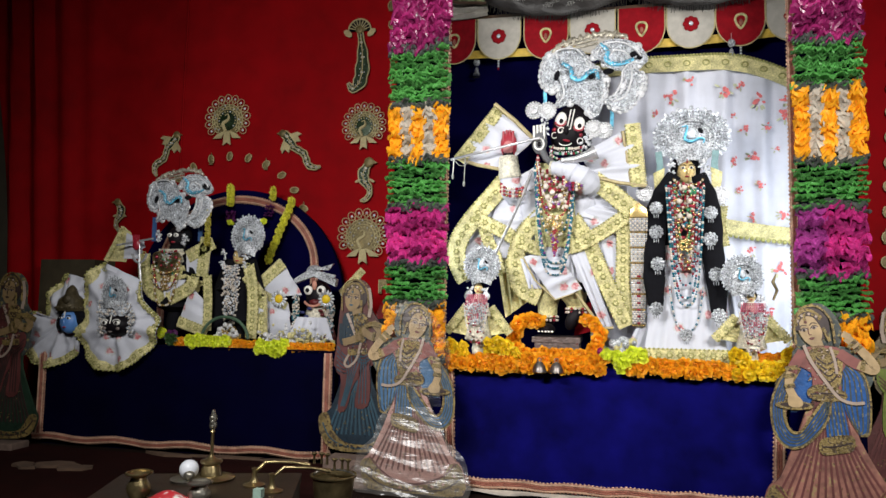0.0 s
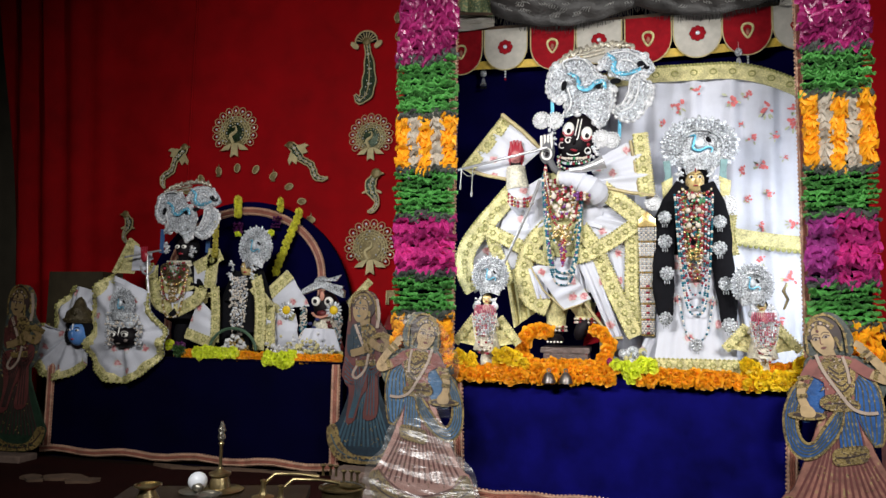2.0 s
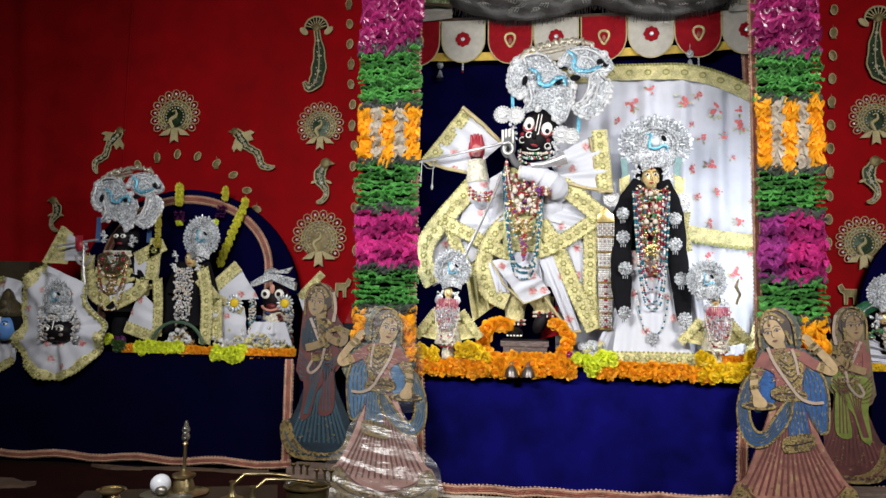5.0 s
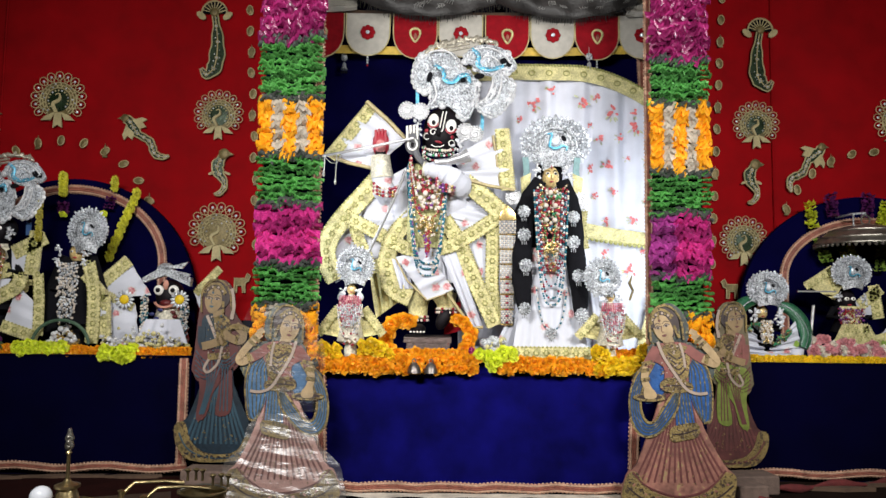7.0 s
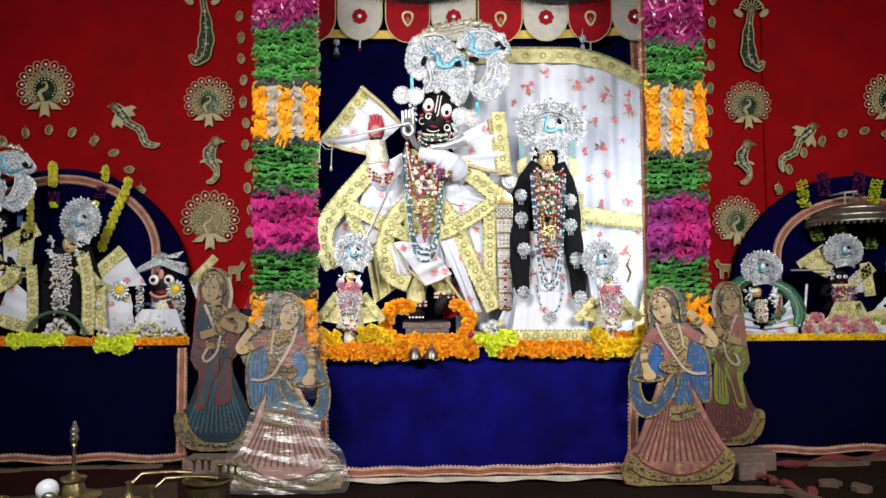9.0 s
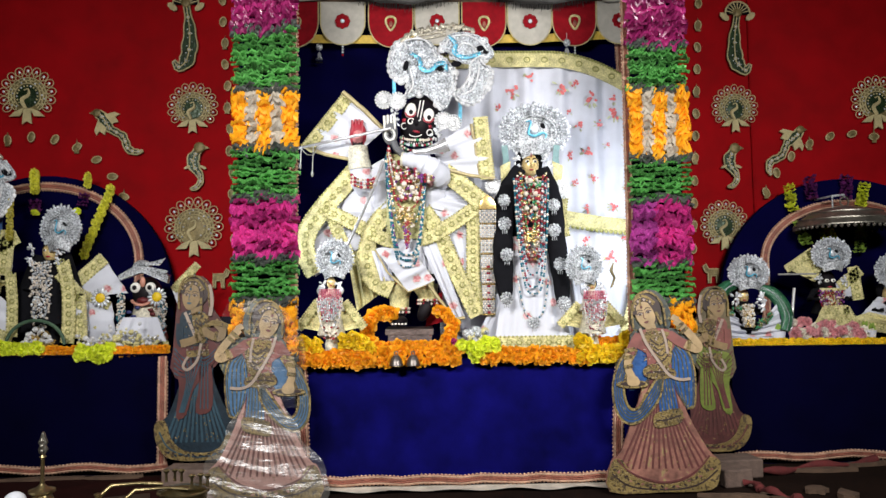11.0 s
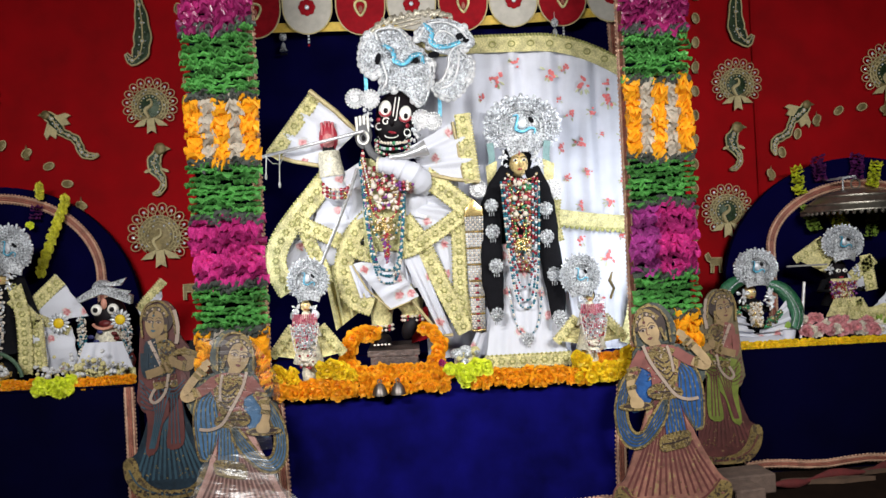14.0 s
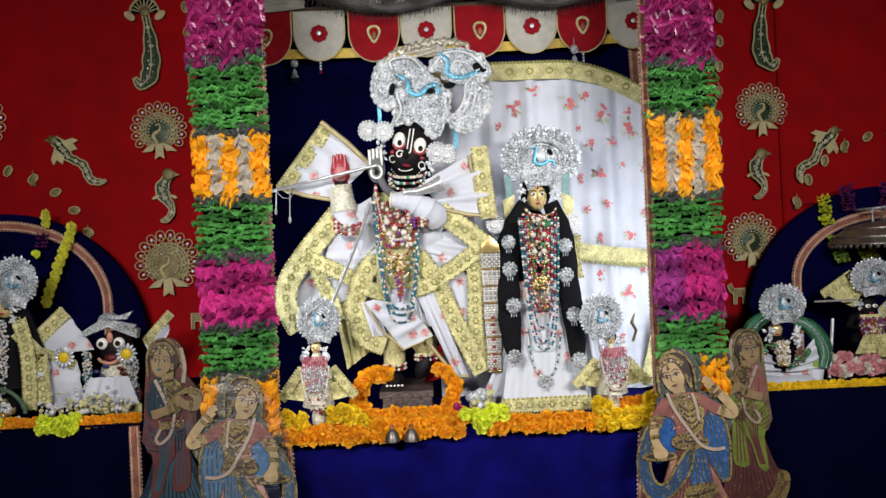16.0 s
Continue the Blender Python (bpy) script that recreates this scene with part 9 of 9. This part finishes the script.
def film_wrap():
    """Crumpled clear film round the lower half of one board."""
    m = bpy.data.materials.new("clear_plastic_film")
    m.use_nodes = True
    n, l = m.node_tree.nodes, m.node_tree.links
    clear, gloss, both = n.new("ShaderNodeBsdfTransparent"), n.new("ShaderNodeBsdfGlossy"), n.new("ShaderNodeAddShader")
    clear.inputs["Color"].default_value = (0.90, 0.90, 0.90, 1)
    gloss.inputs["Color"].default_value = (0.05, 0.05, 0.05, 1)
    gloss.inputs["Roughness"].default_value = 0.30
    l.new(clear.outputs[0], both.inputs[0])
    l.new(gloss.outputs[0], both.inputs[1])
    l.new(both.outputs[0], n["Material Output"].inputs["Surface"])
    haze, all_of_it = n.new("ShaderNodeBsdfDiffuse"), n.new("ShaderNodeAddShader")
    haze.inputs["Color"].default_value = (0.030, 0.028, 0.026, 1)
    l.new(both.outputs[0], all_of_it.inputs[0])
    l.new(haze.outputs[0], all_of_it.inputs[1])
    l.new(all_of_it.outputs[0], n["Material Output"].inputs["Surface"])
    n.remove(n["Principled BSDF"])
    tc, wv, bp = n.new("ShaderNodeTexCoord"), n.new("ShaderNodeTexNoise"), n.new("ShaderNodeBump")
    mp = n.new("ShaderNodeMapping")
    mp.inputs["Scale"].default_value = (4, 4, 15)
    wv.inputs["Scale"].default_value = 1.6
    wv.inputs["Detail"].default_value = 5
    bp.inputs["Strength"].default_value = 1.0
    bp.inputs["Distance"].default_value = 0.02
    l.new(tc.outputs["Object"], mp.inputs["Vector"])
    l.new(mp.outputs[0], wv.inputs["Vector"])
    l.new(wv.outputs["Fac"], bp.inputs["Height"])
    l.new(bp.outputs[0], gloss.inputs["Normal"])

    def f(u, v):
        w = 0.195 + 0.030 * math.sin(math.pi * min(1.0, 1.6 * v)) - 0.115 * v ** 1.5 + 0.006 * math.sin(17 * v)
        x = -0.650 - 0.012 * v + w * (2 * u - 1)
        z = 0.012 + 0.30 * v
        crease = 0.012 * noise.noise((x * 3, 3.3, z * 48 + x * 11)) + 0.006 * noise.noise((x * 22, 1.0, z * 12))
        return (x, 2.688 - 0.022 * math.sin(math.pi * u) + crease + (z * 0.03), z)

    g = Geo()
    g.sheet(f, 50, 50, 0, 0.0008)
    solid("plastic_film", g, m, "crumpled clear plastic film round the painted board", "film")
    g = Geo()

    def veil(u, v):
        x = -0.672 + (0.085 + 0.06 * math.sin(math.pi * min(1, 1.2 * (1 - v)))) * (2 * u - 1) + 0.04 * (1 - v) - 0.025 * v
        z = 0.315 + 0.345 * v
        return (x, 2.690 + z * 0.035 - 0.012 * math.sin(math.pi * u) + 0.008 * noise.noise((x * 14 + z * 10, 0.3, z * 14)), z)

    g.sheet(veil, 30, 30, 0, 0.0008)
    thin = m.copy()
    thin.node_tree.nodes["Glossy BSDF"].inputs["Color"].default_value = (0.006, 0.006, 0.006, 1)
    thin.node_tree.nodes["Diffuse BSDF"].inputs["Color"].default_value = (0.005, 0.005, 0.005, 1)
    thin.node_tree.nodes["Transparent BSDF"].inputs["Color"].default_value = (0.96, 0.96, 0.96, 1)
    solid("plastic_film", g, thin, "clear plastic film over the upper half of the board", "film")


film_wrap()


# ---- bricks, table and brass ware ----
def brick(x, y, z, sx, sy, sz, turn):
    g = Geo()
    g.box(-sx / 2, sx / 2, -sy / 2, sy / 2, 0, sz)
    rng = random.Random(int(1000 * abs(x)))
    ob = solid("brick", g, BRICK, "weathered brick propping a painted board", "brick", "prop bricks", smooth=False)
    ob.matrix_world = pose(x, y, z, 0, 0, turn)
    bv = ob.modifiers.new("worn_edges", "BEVEL")
    bv.width, bv.segments = 0.006, 2
    return ob


brick(-0.955, 2.97, 0.0, 0.22, 0.11, 0.068, -4)
brick(-0.87, 2.83, 0.0, 0.11, 0.15, 0.055, 8)
brick(1.005, 2.97, 0.0, 0.20, 0.11, 0.068, 6)
brick(0.955, 2.85, 0.0, 0.11, 0.10, 0.062, 10)
brick(-2.60, 2.96, 0.0, 0.22, 0.11, 0.036, 3)

TABLE = pose(-1.03, 1.98, 0, 0, 0, 19)


def low_table():
    t = thing("low_table", "low dark varnished wooden table with brass ware", "table", (-1.03, 1.98, 0))
    g = Geo()
    g.box(-0.25, 0.25, -0.20, 0.20, 0.145, 0.168)
    top = part("tabletop", g, WOOD, t, smooth=False)
    g = Geo()
    for s in (-1, 1):
        g.box(-0.245, 0.245, s * 0.19 - 0.008, s * 0.19 + 0.008, 0.105, 0.144)
        g.box(s * 0.24 - 0.008, s * 0.24 + 0.008, -0.18, 0.18, 0.105, 0.144)
    part("apron", g, WOOD, t, smooth=False)
    for sx in (-1, 1):
        for sy in (-1, 1):
            g = Geo()
            g.lathe([(0.018, 0.0), (0.014, 0.03), (0.022, 0.08), (0.018, 0.144)], (sx * 0.215, sy * 0.165, 0.0), 0, 12)
            part("leg", g, WOOD, t)
    for o in t.children:
        o.matrix_parent_inverse = Matrix()
    t.matrix_world = TABLE


low_table()
TZ = 0.168


def lamp_stand(x, y):
    o = thing("lamp_stand", "brass lamp stand with a slim stem on a round plate", "lamp stand", (x, y, TZ))
    g = Geo()
    g.lathe([(0.0, 0.0), (0.060, 0.0), (0.066, 0.006), (0.058, 0.009), (0.030, 0.012), (0.026, 0.030), (0.022, 0.040), (0.030, 0.046), (0.030, 0.052), (0.012, 0.058), (0.006, 0.066)], (x, y, TZ), 0, 28)
    part("base", g, BRASS, o)
    g = Geo()
    g.lathe([(0.006, 0.060), (0.0046, 0.08), (0.0046, 0.125), (0.008, 0.130), (0.004, 0.136)], (x, y, TZ), 0, 14)
    part("stem", g, BRASS, o)
    g = Geo()
    leaf = [(0.0, 0.134), (0.008, 0.139), (0.011, 0.149), (0.007, 0.158), (0.011, 0.165), (0.006, 0.176), (0.002, 0.189)]
    g.plate(smoothed([(x + u, TZ + v) for u, v in leaf] + [(x - 0.9 * u, TZ + v) for u, v in leaf[::-1]], True, 2), y - 0.004, 0.008, 0, 0.005)
    for v in (0.144, 0.157, 0.169):
        g.ball((x, y - 0.006, TZ + v), (0.006, 0.005, 0.006), 0, 8, 6)
    part("finial", g, STEEL, o)


lamp_stand(-1.065, 2.105)
g = Geo()
g.ball((-1.108, 2.065, TZ + 0.033), (0.026, 0.026, 0.025), 0, 18, 12)
g.ball((-1.095, 2.045, TZ + 0.022), (0.016, 0.014, 0.012), 1, 10, 7)
g.lathe([(0.0, 0.0), (0.05, 0.0), (0.055, 0.008), (0.05, 0.009), (0.0, 0.006)], (-1.105, 2.07, TZ), 1, 20)
solid("conch_shell", g, [mat("white_glazed_shell", (0.72, 0.74, 0.80), 0.35, vary=0.1, scale=20, bump=0.1), STEEL], "round white shell on a small metal saucer", "shell")


def pot(x, y, r, h, label, m=None, z=TZ):
    o = thing("brass_pot", label, "pot", (x, y, z))
    g = Geo()
    g.lathe([(0.0, 0.0), (r * 0.7, 0.0), (r * 0.95, h * 0.25), (r, h * 0.45), (r * 0.7, h * 0.72), (r * 0.62, h * 0.82), (r * 1.05, h * 0.98), (r * 1.08, h), (r * 0.95, h * 0.97), (r * 0.5, h * 0.8), (0.0, h * 0.75)], (x, y, z), 0, 24)
    part("body", g, m or BRASS, o)
    g = Geo()
    g.tube([(x + r * 1.06 * math.cos(2 * math.pi * i / 24), y + r * 1.06 * math.sin(2 * math.pi * i / 24), z + h) for i in range(24)], 0.003, 0, 6, True)
    part("rim", g, m or BRASS, o)


pot(-1.135, 1.885, 0.029, 0.060, "small flared brass pot on the low table")
pot(-0.975, 1.90, 0.028, 0.045, "small dark steel cup on the low table", STEEL)


def aarti_lamp(x, y, dx, dy, label):
    o = thing("aarti_lamp", label, "oil lamp", (x, y, TZ), "handled oil lamps")
    g = Geo()
    g.lathe([(0.0, 0.0), (0.028, 0.0), (0.030, 0.004), (0.012, 0.010), (0.007, 0.02), (0.006, 0.04), (0.009, 0.046), (0.0, 0.05)], (x, y, TZ), 0, 18)
    part("foot", g, BRASS, o)
    g = Geo()
    g.tube([(x, y, TZ + 0.035), (x + 0.03 * dx, y + 0.03 * dy, TZ + 0.062), (x + 0.10 * dx, y + 0.10 * dy, TZ + 0.058), (x + 0.15 * dx, y + 0.15 * dy, TZ + 0.048)], [0.005, 0.0045, 0.004, 0.006], 0, 8)
    part("handle", g, BRASS, o)
    for k in range(3):
        g = Geo()
        a = radians(40 * (k - 1))
        px, py = x + 0.17 * dx + 0.03 * math.sin(a), y + 0.17 * dy + 0.03 * math.cos(a)
        g.lathe([(0.0, 0.0), (0.004, 0.0), (0.003, 0.02), (0.009, 0.028), (0.007, 0.03), (0.0, 0.026)], (px, py, TZ + 0.045), 0, 10)
        part("wick_cup", g, BRASS, o)


aarti_lamp(-0.918, 2.075, 0.85, 0.5, "brass oil lamp with an arched handle and small cups")
aarti_lamp(-0.845, 2.03, 0.9, 0.45, "brass oil lamp with a curved handle")
o = thing("bucket", "dull brass bucket standing on the floor", "bucket", (-0.825, 2.42, 0))
g = Geo()
g.lathe([(0.0, 0.002), (0.052, 0.0), (0.066, 0.125), (0.070, 0.128), (0.062, 0.122), (0.050, 0.01), (0.0, 0.012)], (-0.825, 2.42, 0.0), 0, 28)
part("body", g, BRASS, o)
g = Geo()
g.tube([(-0.825 + 0.070 * math.cos(2 * math.pi * i / 28), 2.42 + 0.070 * math.sin(2 * math.pi * i / 28), 0.128) for i in range(28)], 0.004, 0, 6, True)
part("rim", g, BRASS, o)
g = Geo()
g.tube([(-0.825 + 0.068 * math.cos(radians(a)), 2.42 + 0.03 * math.sin(radians(a)), 0.126 + 0.012 * math.sin(radians(a))) for a in range(0, 181, 15)], 0.003, 0, 6)
part("handle", g, STEEL, o)
g = Geo()
g.sheet(lambda u, v: (-1.085 + 0.10 * u, 1.83 + 0.06 * v, TZ + 0.008 + 0.022 * math.sin(math.pi * u) * math.sin(math.pi * v)), 12, 8)
solid("packet", g, mat("red_white_foil", (0.50, 0.03, 0.04), 0.35, vary=0.3, scale=30, bump=0.3, second=(0.75, 0.72, 0.70), amount=0.56), "crumpled red and white packet on the low table", "packet")
g = Geo()
g.box(-0.862, -0.840, 1.960, 1.980, TZ, TZ + 0.022)
solid("small_box", g, mat("pale_green_card", (0.35, 0.50, 0.42), 0.6, vary=0.3, scale=60, bump=0.1), "small pale green and white box on the table", "box", smooth=False)

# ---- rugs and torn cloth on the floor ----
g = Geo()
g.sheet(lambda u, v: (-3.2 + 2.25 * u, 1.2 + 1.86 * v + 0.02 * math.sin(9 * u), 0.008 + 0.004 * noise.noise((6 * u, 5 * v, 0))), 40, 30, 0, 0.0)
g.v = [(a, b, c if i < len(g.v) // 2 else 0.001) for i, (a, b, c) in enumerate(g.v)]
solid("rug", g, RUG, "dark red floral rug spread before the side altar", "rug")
rng = random.Random(44)
for x, y, sx, sy, turn in ((-1.80, 3.03, 0.11, 0.02, -6), (-1.55, 3.05, 0.16, 0.018, 4), (-2.10, 2.72, 0.10, 0.045, 10), (-2.20, 2.68, 0.07, 0.035, -20), (-1.99, 2.70, 0.07, 0.03, 25), (1.30, 2.99, 0.17, 0.018, -4), (1.58, 3.06, 0.10, 0.02, 10), (1.19, 2.72, 0.04, 0.03, 20), (1.26, 2.66, 0.03, 0.045, -15),
                           (0.92, 2.66, 0.13, 0.018, -8), (1.02, 2.60, 0.02, 0.08, 25), (-1.30, 3.06, 0.13, 0.016, 3)):
    g = Geo()
    n = 11
    pts = [(sx * (1 + 0.25 * rng.uniform(-1, 1)) * math.cos(2 * math.pi * i / n), sy * (1 + 0.4 * rng.uniform(-1, 1)) * math.sin(2 * math.pi * i / n)) for i in range(n)]
    ca, sa = math.cos(radians(turn)), math.sin(radians(turn))
    top = [(x + a * ca - b * sa, y + a * sa + b * ca, 0.018) for a, b in pts]
    g.add(top + [(a, b, 0.003) for a, b, c in top], [tuple(range(n))] + [tuple(reversed(range(n, 2 * n)))] + [(i, i + n, (i + 1) % n + n, (i + 1) % n) for i in range(n)])
    solid("torn_edging", g, CREAM, "torn cream edging lying on the floor", "cloth scrap", "torn scraps", smooth=False)
for x0, y0, x1, y1 in ((1.02, 2.92, 1.62, 3.08), (0.98, 2.80, 1.05, 2.58)):
    g = Geo()
    g.tube([(x0 + (x1 - x0) * t + 0.012 * math.sin(9 * t), y0 + (y1 - y0) * t, 0.018 + 0.006 * math.sin(14 * t)) for t in (i / 14 for i in range(15))], [0.012 + 0.006 * math.sin(5 * i) for i in range(15)], 0, 8)
    solid("cloth_roll", g, mat("faded_red_cloth", (0.11, 0.014, 0.014), 0.85, vary=0.4, scale=60, bump=0.6), "crumpled faded red cloth lying on the floor", "cloth", "crumpled cloths")
g = Geo()
g.box(-2.93, -2.60, 3.50, 3.66, 0.0, 0.87)
solid("side_cabinet", g, mat("brown_ledge_wood", (0.060, 0.045, 0.024), 0.7, vary=0.35, scale=20, bump=0.3), "plain brown wooden stand behind the statues", "stand", smooth=False)
